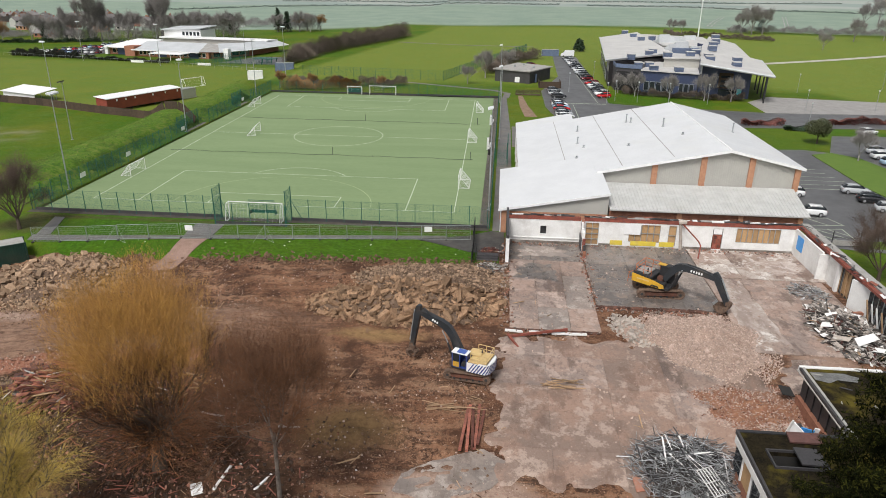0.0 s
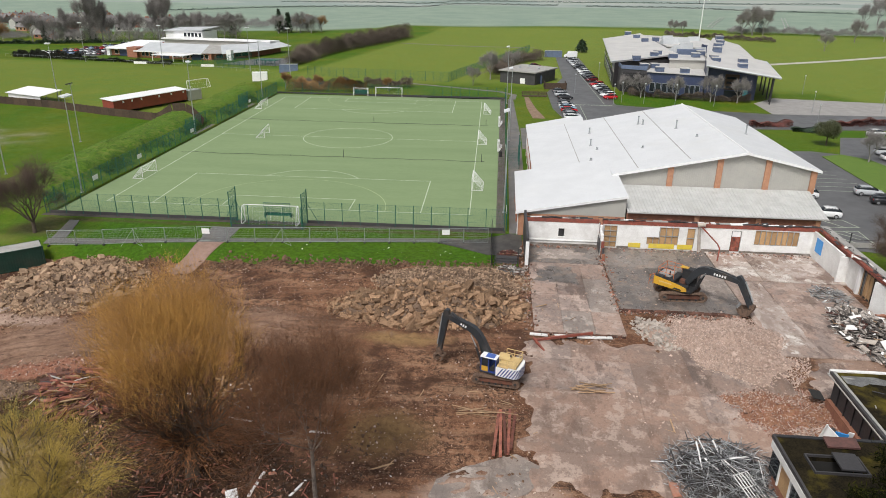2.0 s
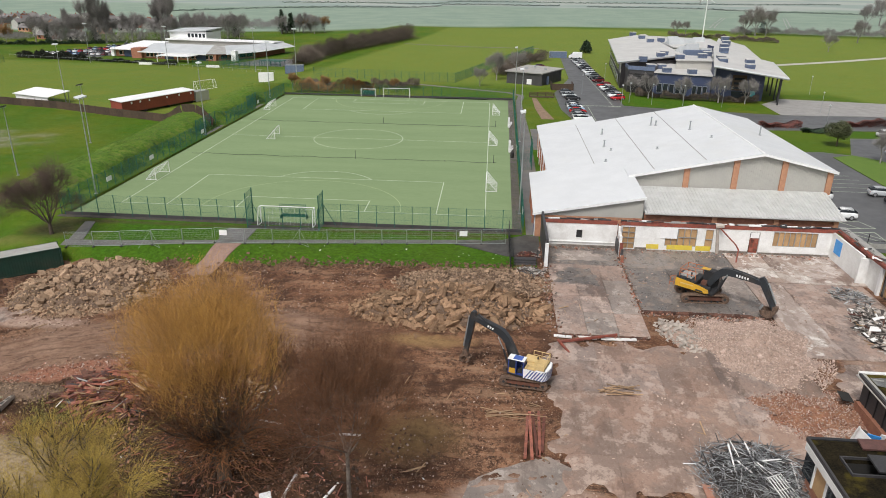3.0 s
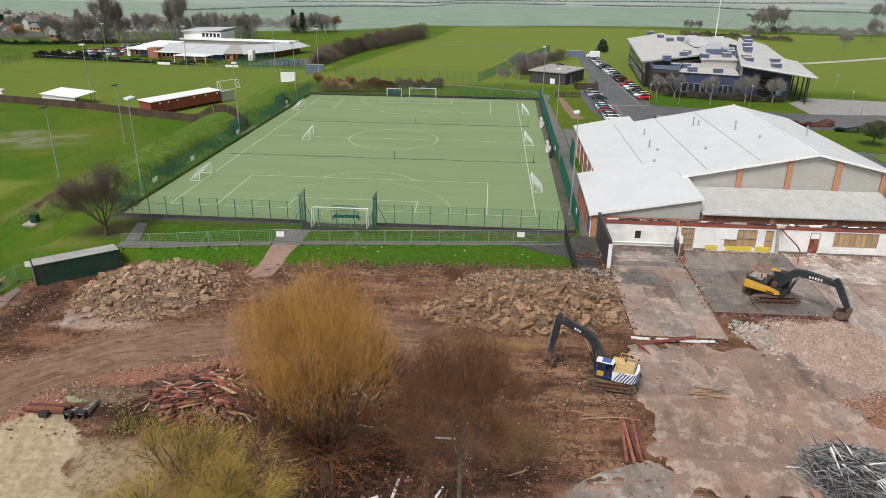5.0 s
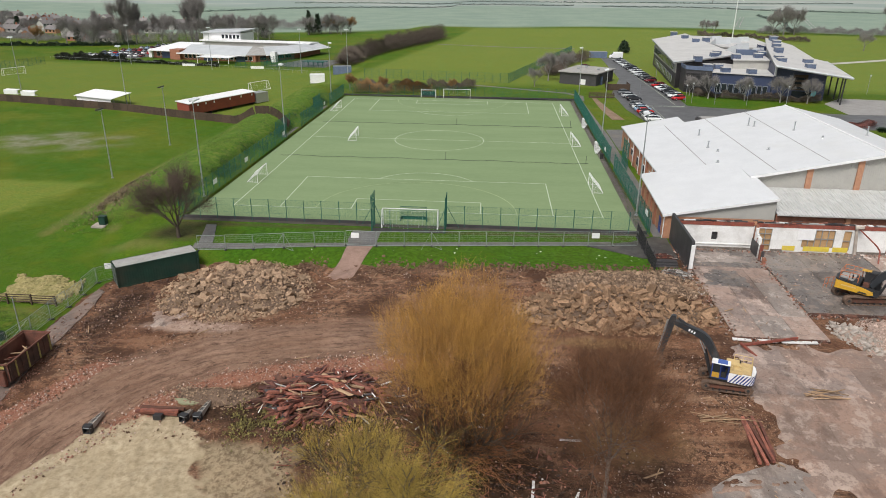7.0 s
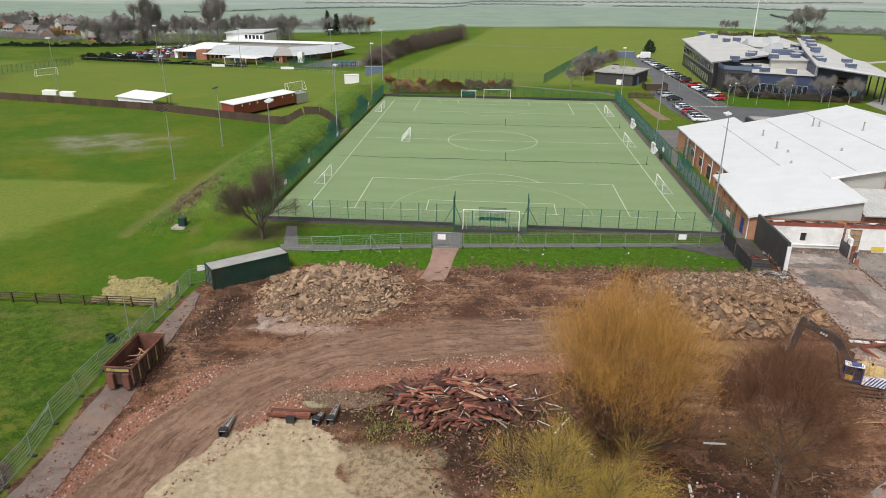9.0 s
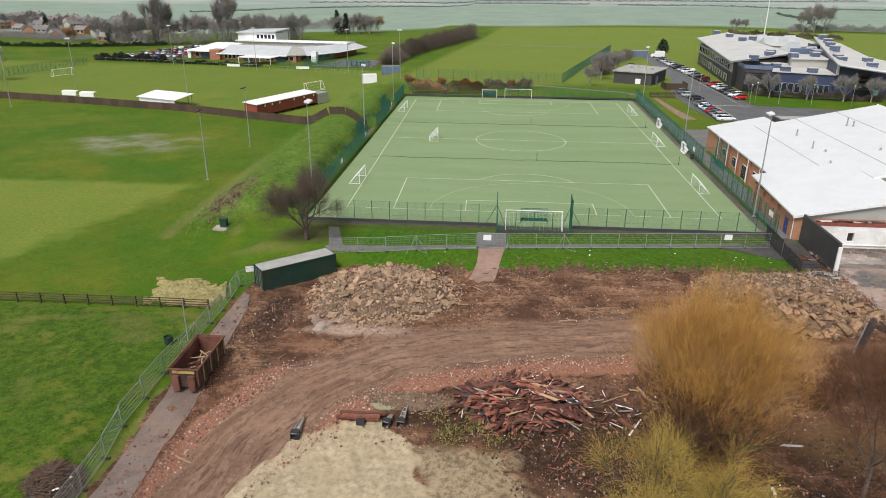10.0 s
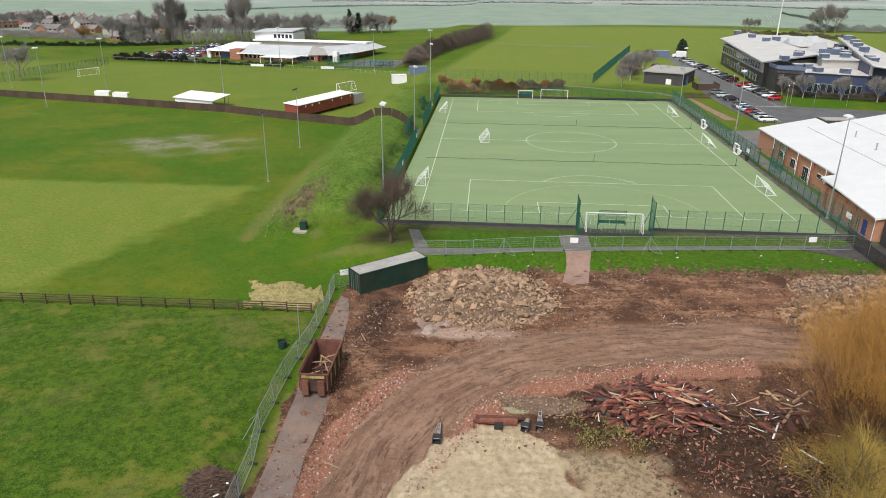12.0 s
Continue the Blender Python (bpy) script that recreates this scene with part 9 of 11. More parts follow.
draped("grass_island", [(92.6, 47.6), (92.4, 26), (93.4, 18), (96, -3), (102, -5), (102.6, 25), (102, 38), (100.6, 46), (97, 49.6)], mat("mown_grass", (0.075, 0.14, 0.012), (0.1, 0.165, 0.02), 0.95, 0.5, 8, 0.3), "mown grass island with a concrete kerb", 0.16, 4, 0.3, category="grass")
for (x0, y0, dx, dy, n, w) in ((77, 44, 0, -2.5, 9, 5.0),):
    mb = MB()
    for i in range(n):
        line_strip(mb, [(x0 + i * 0.5, y0 + dy * i), (x0 + w + 5 + i * 0.6, y0 + dy * i)], 0.12, ground_z(x0, y0) + 0.05)
    structure("bay_lines", mb, M_LINE, "white parking bay lines", "marking")
mb = MB()
for a, b in (((75.6, 8.6), (79.5, 9)), ((79.5, 9), (80.5, 6)), ((75.6, 5.6), (80.5, 6)), ((76.5, 8.6), (78.5, 5.8)), ((75.6, 4.0), (79.6, 4.4)), ((79.6, 4.4), (79.4, -1.4)), ((76.2, -1.4), (79.4, -1.4)), ((76, 3.8), (78.6, 0.8)), ((77.6, 4), (79.5, 1.6)), ((76.0, 1.2), (78.2, -1.2))):
    line_strip(mb, [a, b], 0.14, 0.055)
structure("hatched_lines", mb, M_LINE, "white hatched no-parking lines", "marking")
mb = MB()
for i in range(12):
    line_strip(mb, [(46.6 + i * 1.15, 98.2), (47.2 + i * 1.15, 98.4)], 0.5, 0.055)
line_strip(mb, [(58.2, 100), (57.0, 210)], 0.14, 0.055)
line_strip(mb, [(51.2, 78), (51.4, 97)], 0.14, 0.055)
structure("drive_lines", mb, M_LINE, "white road markings on the drive", "marking")
draped("school_car_park", [(-182, 217), (-148, 211), (-138, 280), (-172, 284)], M_TARMAC, "wet tarmac car park of the distant school", 0.04, 6, category="road")
draped("far_path", [(-20, 266), (14, 255), (46, 252.5), (46, 254.5), (14, 257), (-20, 268)], M_PATH, "grey path across the far field", 0.06, 8, category="path")
draped("field_path", [(117, 190), (330, 330), (332, 336), (116, 194)], mat("gravel_path", (0.42, 0.4, 0.36), (0.36, 0.34, 0.3), 0.9, 0.5, 5, 0.1), "pale gravel track across the far field", 0.05, 20, category="path")

# wheel tracks full of water in the crop
for (ax, ay), (bx, by) in (((169, 412), (236, 615)), ((229, 436), (295, 626))):
    tram = MB()
    d = Vector((bx - ax, by - ay)).normalized()
    for side in (-1.3, 1.3):
        for i in range(7):
            ends = []
            for f in (i / 7, (i + 0.72) / 7):
                for w in (-0.4, 0.4):
                    x, y = ax + (bx - ax) * f - d.y * (side + w), ay + (by - ay) * f + d.x * (side + w)
                    ends.append((x, y, ground_z(x, y) + 0.4))
            tram.add(ends, [(0, 2, 3, 1)])
    structure("tramline", tram, M_KERB, "pale broken wheel tracks in the far crop", "marking")

# ---- cars ----
PAINT = {n: mat("car_paint_" + n, c, tuple(k * 0.9 for k in c), 0.25, 1, 8, 0, spec=0.6) for n, c in (("white", (0.75, 0.76, 0.77)), ("silver", (0.42, 0.44, 0.46)), ("grey", (0.12, 0.13, 0.14)), ("black", (0.02, 0.021, 0.024)), ("red", (0.45, 0.015, 0.02)), ("blue", (0.06, 0.12, 0.3)), ("paleblue", (0.3, 0.42, 0.55)), ("maroon", (0.12, 0.015, 0.02)))}
M_TYRE = mat("tyre", (0.02, 0.02, 0.02), (0.03, 0.03, 0.03), 0.9, 3, 20, 0)
M_RIM = mat("alloy_rim", (0.5, 0.5, 0.52), (0.4, 0.4, 0.42), 0.3, 3, 20, 0, metal=0.7)
M_TAIL = mat("red_lamp", (0.4, 0.02, 0.015), (0.3, 0.015, 0.01), 0.3, 3, 20, 0)
M_HEADL = mat("head_lamp", (0.7, 0.72, 0.75), (0.6, 0.6, 0.62), 0.15, 3, 20, 0)


def loft(sections):
    """Closed rings joined in order."""
    n = len(sections[0])
    mb = MB()
    mb.v = [p for s in sections for p in s]
    mb.f = [(k * n + i, k * n + (i + 1) % n, (k + 1) * n + (i + 1) % n, (k + 1) * n + i) for k in range(len(sections) - 1) for i in range(n)]
    mb.f += [tuple(range(n - 1, -1, -1)), tuple((len(sections) - 1) * n + i for i in range(n))]
    return mb


def car_ring(x, half, z0, z1, tuck=0.1):
    return [(x, -half + 0.05, z0), (x, half - 0.05, z0), (x, half, z0 + 0.22), (x, half, z1 - 0.16), (x, half - tuck, z1), (x, -half + tuck, z1), (x, -half, z1 - 0.16), (x, -half, z0 + 0.22)]


BODY_ME = loft([car_ring(-2.1, 0.72, 0.35, 0.78), car_ring(-2.0, 0.82, 0.26, 0.95), car_ring(-1.3, 0.88, 0.22, 1.0), car_ring(0.7, 0.88, 0.22, 0.96), car_ring(1.5, 0.86, 0.22, 0.86), car_ring(2.0, 0.78, 0.28, 0.72), car_ring(2.12, 0.66, 0.36, 0.6)]).mesh("body", True)
CAB_ME = loft([car_ring(-1.95, 0.7, 0.9, 1.05, 0.05), car_ring(-1.45, 0.68, 0.9, 1.42, 0.12), car_ring(-0.2, 0.68, 0.9, 1.47, 0.12), car_ring(0.3, 0.67, 0.9, 1.4, 0.12), car_ring(1.1, 0.7, 0.85, 0.97, 0.05)]).mesh("glasshouse", True)
CAB_ME.materials.append(M_GLASS)
TOP_ME = loft([car_ring(-1.42, 0.62, 1.2, 1.44, 0.1), car_ring(-0.2, 0.62, 1.2, 1.49, 0.1), car_ring(0.25, 0.6, 1.2, 1.43, 0.1)]).mesh("roof_panel", True)
TYRE_ME = MB().tube((0, -0.1, 0), (0, 0.1, 0), 0.32, n=14).mesh("wheel")
TYRE_ME.materials.append(M_TYRE)
RIM_ME = MB().tube((0, -0.105, 0), (0, 0.105, 0), 0.21, n=10).mesh("rim")
RIM_ME.materials.append(M_RIM)
TAIL_ME = MB().box(-2.06, -1.98, 0.45, 0.76, 0.68, 0.86).mesh("tail_lamp")
TAIL_ME.materials.append(M_TAIL)
HEAD_ME = MB().box(1.9, 2.05, 0.4, 0.72, 0.55, 0.7).mesh("headlight")
HEAD_ME.materials.append(M_HEADL)


def painted(me, paint):
    c = me.copy()
    c.materials.clear()
    c.materials.append(PAINT[paint])
    return c


BODIES = {p: (painted(BODY_ME, p), painted(TOP_ME, p)) for p in PAINT}


def car(paint, x, y, yaw, group="parked cars", tall=1.0, long=1.0, what="hatchback parked on wet tarmac"):
    names = {"paleblue": "pale blue"}
    c = thing("car", names.get(paint, paint) + " " + what, "car", pose(x, y, ground_z(x, y) + 0.05, 0, 0, yaw) @ Matrix.Diagonal((long, 1, tall, 1)), group)
    body = part("body", BODIES[paint][0], None, c)
    part("glasshouse", CAB_ME, None, c, "dark tinted glass")
    part("roof_panel", BODIES[paint][1], None, c)
    for wx in (-1.28, 1.32):
        for wy in (-0.79, 0.79):
            w = part("wheel", TYRE_ME, None, c, "black tyre", m=pose(wx, wy, 0.32))
            part("rim", RIM_ME, None, w)
    for s in (1, -1):
        part("tail_lamp", TAIL_ME, None, c, m=Matrix.Diagonal((1, s, 1, 1)))
        part("headlight", HEAD_ME, None, c, m=Matrix.Diagonal((1, s, 1, 1)))
    return c


rr = random.Random(44)
row1 = ["grey", "silver", "silver", "white", "grey", "black", "silver", "white", "silver", "grey", "black", "maroon"]
for i, p in enumerate(row1):
    car(p, 58.2 + 0.14 * i, 200 - i * 5.2, 205, tall=rr.uniform(0.95, 1.1), long=rr.uniform(0.92, 1.08))
row2 = ["red", "white", "silver", "black", "grey", "white", "red"]
for i, p in enumerate(row2):
    car(p, 60.2 + 0.12 * i, 133 - i * 4.0, 200, tall=rr.uniform(0.95, 1.1), long=rr.uniform(0.92, 1.05))
row3 = ["grey", "white", "paleblue", "red", "grey", "silver", "white"]
for i, p in enumerate(row3):
    car(p, 47.6 + 0.05 * i, 96.5 - i * 3.2, 10, tall=rr.uniform(0.95, 1.1), long=rr.uniform(0.92, 1.05))
for p, x, y, yw in (("grey", 47.6, 117, 8), ("silver", 47.8, 111.5, 8), ("black", 48.3, 106.5, 8), ("red", 42.0, 170, 20), ("white", 44.5, 163, 10), ("maroon", 43.0, 177, 15)):
    car(p, x, y, yw)
for p, x, y, yw in (("silver", 89.2, 22.2, -8), ("black", 89.6, 17.6, -8), ("silver", 90.0, 13.0, -8), ("white", 77.6, 10.3, 172), ("white", 78.3, 19.9, 172), ("white", 112.8, 69.0, 20), ("silver", 106.0, 51, 5), ("white", 105.0, 46.5, 5), ("paleblue", 104.6, 42, 5)):
    car(p, x, y, yw, "cars in the side car park", tall=1.05)
van = thing("van", "white high-roofed panel van at the drive's end", "van", pose(59.0, 212, ground_z(56, 206) + 0.05, 0, 0, 180))
part("body", loft([car_ring(-2.7, 0.95, 0.35, 2.5), car_ring(-2.6, 1.0, 0.3, 2.6), car_ring(1.0, 1.0, 0.3, 2.6), car_ring(1.9, 0.95, 0.3, 1.5), car_ring(2.6, 0.9, 0.3, 1.1), car_ring(2.75, 0.8, 0.4, 0.9)]), PAINT["white"], van)
part("windscreen", MB().cbox(0.06, 1.6, 1.0, pose(1.62, 0, 1.95, 0, -38)), M_GLASS, van)
for sx in (-1.7, 1.7):
    for sy in (-0.92, 0.92):
        part("wheel", TYRE_ME, None, van, m=pose(sx, sy, 0.32))
for i in range(55):
    p = rr.choice(list(PAINT))
    k, j = i // 11, i % 11
    car(p, -178 + j * 2.9 + k * 2.5, 222 + k * 13 + (j % 2) * 0.4 - j * 0.35, 100 + rr.uniform(-3, 3), "cars at the distant school", what="car parked by the distant school")

# ---- buildings ----
M_SCHOOLROOF = mat("school_pale_roof", (0.5, 0.52, 0.535), (0.42, 0.44, 0.455), 0.5, 0.2, 4, 0.02)
M_BLUEROOF = mat("pale_grey_standing_roof", (0.52, 0.51, 0.49), (0.45, 0.44, 0.43), 0.5, 0.2, 4, 0.02)
M_LOUVRE = mat("blue_grey_louvre", (0.13, 0.17, 0.26), (0.1, 0.13, 0.2), 0.5, 1, 6, 0.05)


def window_row(parent, x0, x1, y, z0, z1, n, face=-1, along="x"):
    """Framed panes set in a wall that runs along x or y."""
    for i in range(n):
        a = x0 + (x1 - x0) * (i + 0.12) / n
        b = x0 + (x1 - x0) * (i + 0.88) / n
        t0, t1 = (y + face * 0.06, y + face * 0.005) if face > 0 else (y - 0.06, y - 0.005)
        u0, u1 = (y + face * 0.075, y + face * 0.062) if face > 0 else (y - 0.075, y - 0.062)
        bx = (lambda p, q, r, s, e=0.0: MB().box(p + e, q - e, r, s, z0 + e, z1 - e)) if along == "x" else (lambda p, q, r, s, e=0.0: MB().box(r, s, p + e, q - e, z0 + e, z1 - e))
        w = part("window", bx(a, b, min(t0, t1), max(t0, t1)), M_WHITEPL if face else M_GALV, parent)
        part("pane", bx(a, b, min(u0, u1), max(u0, u1), 0.08), M_GLASS, w)


school = thing("school", "navy and charcoal clad school with pale grey roofs", "building", pose(0, 0, 0))


def wall_band(name, a, b, z0, z1, material, parent, label="", t=0.2):
    """An upright panel along the line a-b, its outer face t/2 in front of it."""
    d = Vector((b[0] - a[0], b[1] - a[1]))
    return part(name, MB().cbox(d.length, t, z1 - z0, pose((a[0] + b[0]) / 2, (a[1] + b[1]) / 2, (z0 + z1) / 2, 0, 0, math.degrees(math.atan2(d.y, d.x)))), material, parent, label)


def glazing(a, b, z0, z1, n, parent, gap=0.12):
    """Framed panes in a row along the line a-b."""
    for i in range(n):
        f0, f1 = (i + gap) / n, (i + 1 - gap) / n
        p, q = [(a[0] + (b[0] - a[0]) * f, a[1] + (b[1] - a[1]) * f) for f in (f0, f1)]
        w = wall_band("window", p, q, z0, z1, M_GALV, parent, "", 0.3)
        f0, f1 = (i + gap + 0.06) / n, (i + 0.94 - gap) / n
        p, q = [(a[0] + (b[0] - a[0]) * f, a[1] + (b[1] - a[1]) * f) for f in (f0, f1)]
        wall_band("pane", p, q, z0 + 0.12, z1 - 0.12, M_GLASS, w, "", 0.36)


# long two-storey wing with a mono-pitch roof
part("wing_wall", MB().prism([(64.8, 131.5), (85.5, 145), (88, 215), (70.2, 192)], 0, 7.4), M_CHARC, school, "charcoal clad wall")
wall_band("upper_band", (64.72, 132.0), (70.0, 191.5), 4.4, 7.5, M_CLAD, school, "pale render band")
glazing((64.62, 134.0), (69.85, 190.0), 5.0, 7.0, 17, school, 0.1)
glazing((64.72, 136.0), (69.95, 188.0), 1.2, 3.2, 13, school, 0.22)
part("wing_roof", quad_slab([(63.4, 130.2, 7.8), (86.3, 144.6, 9.0), (87.5, 218, 9.9), (69.1, 193.5, 9.4)], 0.4), M_BLUEROOF, school, "long pale grey roof")
part("wing_verge", MB().tube((63.4, 130.2, 7.85), (86.3, 144.6, 9.05), 0.16, n=6).tube((63.4, 130.2, 7.85), (69.1, 193.5, 9.45), 0.14, n=6), M_SCHOOLROOF, school)
# charcoal corner with a roof terrace
part("terrace_wall", MB().prism([(65.8, 124.2), (72.4, 120.8), (77.5, 135), (66.0, 131.2)], 0, 6.6), M_CHARC, school)
for a, b in (((65.7, 124.0), (72.5, 120.6)), ((65.7, 124.2), (65.9, 131.0))):
    wall_band("terrace_rail", a, b, 6.6, 7.7, M_LOUVRE, school, "grey-blue slatted rail", 0.1)
for i in range(9):
    wall_band("cladding_slat", (65.78, 124.04), (72.42, 120.62), 0.6 + 0.62 * i, 0.68 + 0.62 * i, M_DARK, school, "", 0.34)
# navy classrooms
part("middle_wall", MB().prism([(72.5, 120.6), (87.3, 114.9), (91.5, 134), (78.0, 146)], 0, 6.2), M_NAVY, school, "navy blue clad wall")
part("middle_roof", MB().prism([(72.3, 120.2), (87.4, 114.4), (91.6, 134), (78.0, 146)], 6.2, 6.45), M_BLUEROOF, school)
glazing((73.4, 120.1), (81.5, 117.0), 0.8, 3.4, 5, school, 0.08)
glazing((82.6, 116.6), (86.6, 115.1), 0.8, 3.4, 3, school, 0.08)
part("clerestory", MB().prism([(80.4, 129), (91.0, 128.5), (93.0, 140), (84.6, 142)], 6.46, 8.9), M_CLAD, school, "pale clerestory wall")
part("clerestory_roof", MB().prism([(80.0, 128.4), (91.4, 128.0), (93.2, 140.6), (84.4, 142.6)], 8.9, 9.15), M_BLUEROOF, school)
part("blue_plant_screen", MB().cbox(8.2, 1.6, 1.7, pose(90.4, 145.8, 9.6, 0, 0, 0)), M_LOUVRE, school, "long blue louvred screen")
# hall with the sweeping roof
part("hall_wall", MB().prism([(88.0, 116.4), (101.2, 113.4), (110.5, 160), (98.5, 164)], 0, 6.9), M_NAVY, school)
part("hall_upper_wall", MB().add([(88.0, 116.42, 6.9), (101.2, 113.42, 6.9), (110.5, 160, 6.9), (98.5, 164, 6.9), (88.0, 116.42, 8.9), (101.2, 113.42, 7.2), (110.5, 160, 8.0), (98.5, 164, 10.6)], ((0, 1, 5, 4), (1, 2, 6, 5), (2, 3, 7, 6), (3, 0, 4, 7))), M_NAVY, school)
part("hall_side", MB().add([(87.5, 114.2, 6.4), (96.8, 150, 6.4), (96.8, 150, 10.7), (87.5, 114.2, 8.9), (87.9, 114.1, 6.4), (97.2, 149.9, 6.4), (97.2, 149.9, 10.7), (87.9, 114.1, 8.9)], ((0, 3, 2, 1), (4, 5, 6, 7), (0, 4, 7, 3), (1, 2, 6, 5))), M_SCHOOLROOF, school, "white gable side")
part("hall_roof", quad_slab([(86.6, 112.2, 9.4), (104.6, 105.6, 7.3), (113.4, 143, 7.5), (95.4, 146, 11.2)], 0.45), M_BLUEROOF, school, "sweeping pale roof with deep overhang")
part("hall_roof_rear", quad_slab([(95.4, 146.02, 11.2), (110.2, 143.6, 8.0), (115.5, 178, 9.4), (106.5, 180, 11.6)], 0.45), M_BLUEROOF, school)
part("roof_edge", MB().tube((86.6, 112.2, 9.3), (104.6, 105.6, 7.2), 0.3, n=6).tube((104.6, 105.6, 7.2), (113.4, 143, 7.4), 0.22, n=6), M_SCHOOLROOF, school)
wall_band("timber_panel", (93.0, 115.1), (96.6, 114.3), 2.6, 6.8, M_BROWNFENCE, school, "brown timber clad panel", 0.4)
for k in range(3):
    wall_band("timber_window", (93.5, 114.9), (96.0, 114.35), 3.0 + 1.25 * k, 3.6 + 1.25 * k, M_GLASS, school, "", 0.5)
wall_band("entrance_glass", (93.2, 115.0), (98.6, 113.8), 0.1, 2.3, M_GLASS, school, "", 0.4)
wall_band("teal_door", (98.0, 113.9), (99.2, 113.6), 0.1, 2.6, mat("teal_panel", (0.08, 0.4, 0.45), (0.07, 0.35, 0.4), 0.4, 2, 8, 0), school, "", 0.5)
for x, y in ((103.2, 107.0), (104.6, 111.5), (105.8, 117), (107.2, 124), (109.0, 132)):
    part("column", MB().tube((x, y, 0), (x + 0.1, y, 7.2), 0.2, n=10), M_DARK, school)
# rear ranges
part("rear_wall", MB().prism([(88.2, 170), (106, 166), (110.5, 205), (88.4, 214)], 0, 9.0), M_CLAD, school)
part("rear_roof", MB().prism([(87.8, 169), (106.8, 165), (111, 206), (88.0, 215.5)], 9.0, 9.35), M_BLUEROOF, school)
part("link_wall", MB().prism([(86.0, 146.8), (97.5, 147.2), (99, 169), (88.3, 170)], 0, 8.2), M_CLAD, school)
part("link_roof", MB().prism([(86.0, 146.8), (97.5, 147.2), (99, 169), (88.3, 170)], 8.2, 8.5), M_BLUEROOF, school)
for x, y, yaw, sc in ((87.0, 152, 30, 1.0), (90.5, 158, 30, 1.1), (94.0, 152, 24, 0.8), (88.5, 176, 20, 1.2), (95.0, 182, 20, 1.0), (100.5, 190, 20, 1.0), (92.5, 196, 20, 0.9)):
    part("north_light", MB().side([(0, 0), (4.2, 0), (0.8, 2.5)], 0, 5.0, pose(x, y, 8.45, 0, 0, yaw) @ Matrix.Diagonal((sc, sc, sc, 1))), M_SCHOOLROOF, school, "pale north-light")
for x, y, z in ((80.5, 212, 9.5), (81.6, 198, 9.4), (82.2, 184, 9.3), (70.6, 134.5, 8.0), (77.2, 141, 8.5), (79.0, 144.6, 8.7), (86.5, 186, 9.5), (71.6, 126.5, 6.5), (75.0, 127.5, 6.45), (74.8, 119.6, 6.45), (81.4, 117.4, 6.45), (80.8, 131, 9.1), (88.2, 134, 9.1), (91.4, 126, 9.4), (91.0, 122.6, 9.1), (95.8, 139, 10.6), (99.0, 150, 10.8), (102.5, 160, 11.0), (105.6, 172, 11.4), (97.0, 117.0, 8.2), (99.6, 125.5, 8.6), (91.5, 141, 9.1)):
    bx = part("roof_louvre", MB().box(x, x + 2.3, y, y + 2.1, z - 0.3, z + 1.25), M_LOUVRE, school, "blue-grey louvred vent box")
    part("vent_cap", MB().box(x - 0.12, x + 2.42, y - 0.12, y + 2.22, z + 1.25, z + 1.37), M_BLUEROOF, bx)
    for k in range(3):
        part("slat", MB().box(x - 0.03, x + 2.33, y - 0.05, y - 0.005, z + 0.1 + 0.36 * k, z + 0.18 + 0.36 * k), M_NAVY, bx)
mast = thing("wind_turbine", "slim pale wind turbine mast behind the school", "turbine", pose(142, 332, ground_z(142, 332)))
part("mast", MB().tube((0, 0, 0), (0, 0, 22), 0.35, 0.18, 10), M_WHITEPL, mast)
part("nacelle", MB().tube((0, -1.0, 22), (0, 0.9, 22), 0.35, n=8), M_WHITEPL, mast)
for a in (85, 205, 325):
    part("blade", MB().tube((0, -1.1, 22), (4.6 * math.cos(radians(a)), -1.1, 22 + 4.6 * math.sin(radians(a))), 0.22, 0.05, 6), M_WHITEPL, mast)
hut = thing("changing_block", "low charcoal pavilion with grey flat roof", "building", pose(0, 0, 0))
part("wall", MB().prism([(30.2, 136.5), (41.0, 131.5), (48.0, 144.8), (37.5, 152)], 0, 3.6), M_CHARC, hut)
part("roof", MB().prism([(29.6, 136.2), (41.2, 130.8), (48.8, 145.0), (37.4, 152.8)], 3.6, 3.95), M_GREYROOF, hut, "grey flat roof")
part("blue_door", MB().cbox(0.08, 2.2, 2.6, pose(42.7, 134.6, 1.4, 0, 0, 28)), M_LOUVRE, hut)
part("wall_panel", MB().cbox(1.6, 0.06, 1.6, pose(37.2, 133.2, 1.0, 0, 0, -25)), M_WHITEPL, hut, "pale patterned panel")
for x, y in ((36, 141), (39, 145), (42, 139)):
    part("roof_vent", MB().box(x, x + 0.8, y, y + 0.8, 3.95, 4.5), M_GALV, hut)
cmp_ = thing("bin_store", "dark slatted timber bin store", "store", pose(43.6, 124.0, 0))
part("fence_panel", MB().box(0, 6.5, 0, 0.15, 0, 1.9).box(0, 0.15, 0, 6, 0, 1.9).box(6.4, 6.55, 0, 6, 0, 1.9), M_BROWNFENCE, cmp_)
container("blue-grey steel container at the end of the drive", pose(48.5, 213, ground_z(48, 213)), 7.0, 2.5, 2.6, M_LOUVRE, M_GREYROOF)
bk = thing("low_kiosk", "low dark curved kiosk behind the sports hall", "building", pose(55.5, 66, 0))
part("wall", MB().box(0, 9, 0, 4.5, 0, 2.7), M_CHARC, bk, bevel=0.2)
part("roof", MB().box(0.6, 8.4, 0.5, 4.0, 2.7, 2.85), M_GREYROOF, bk)
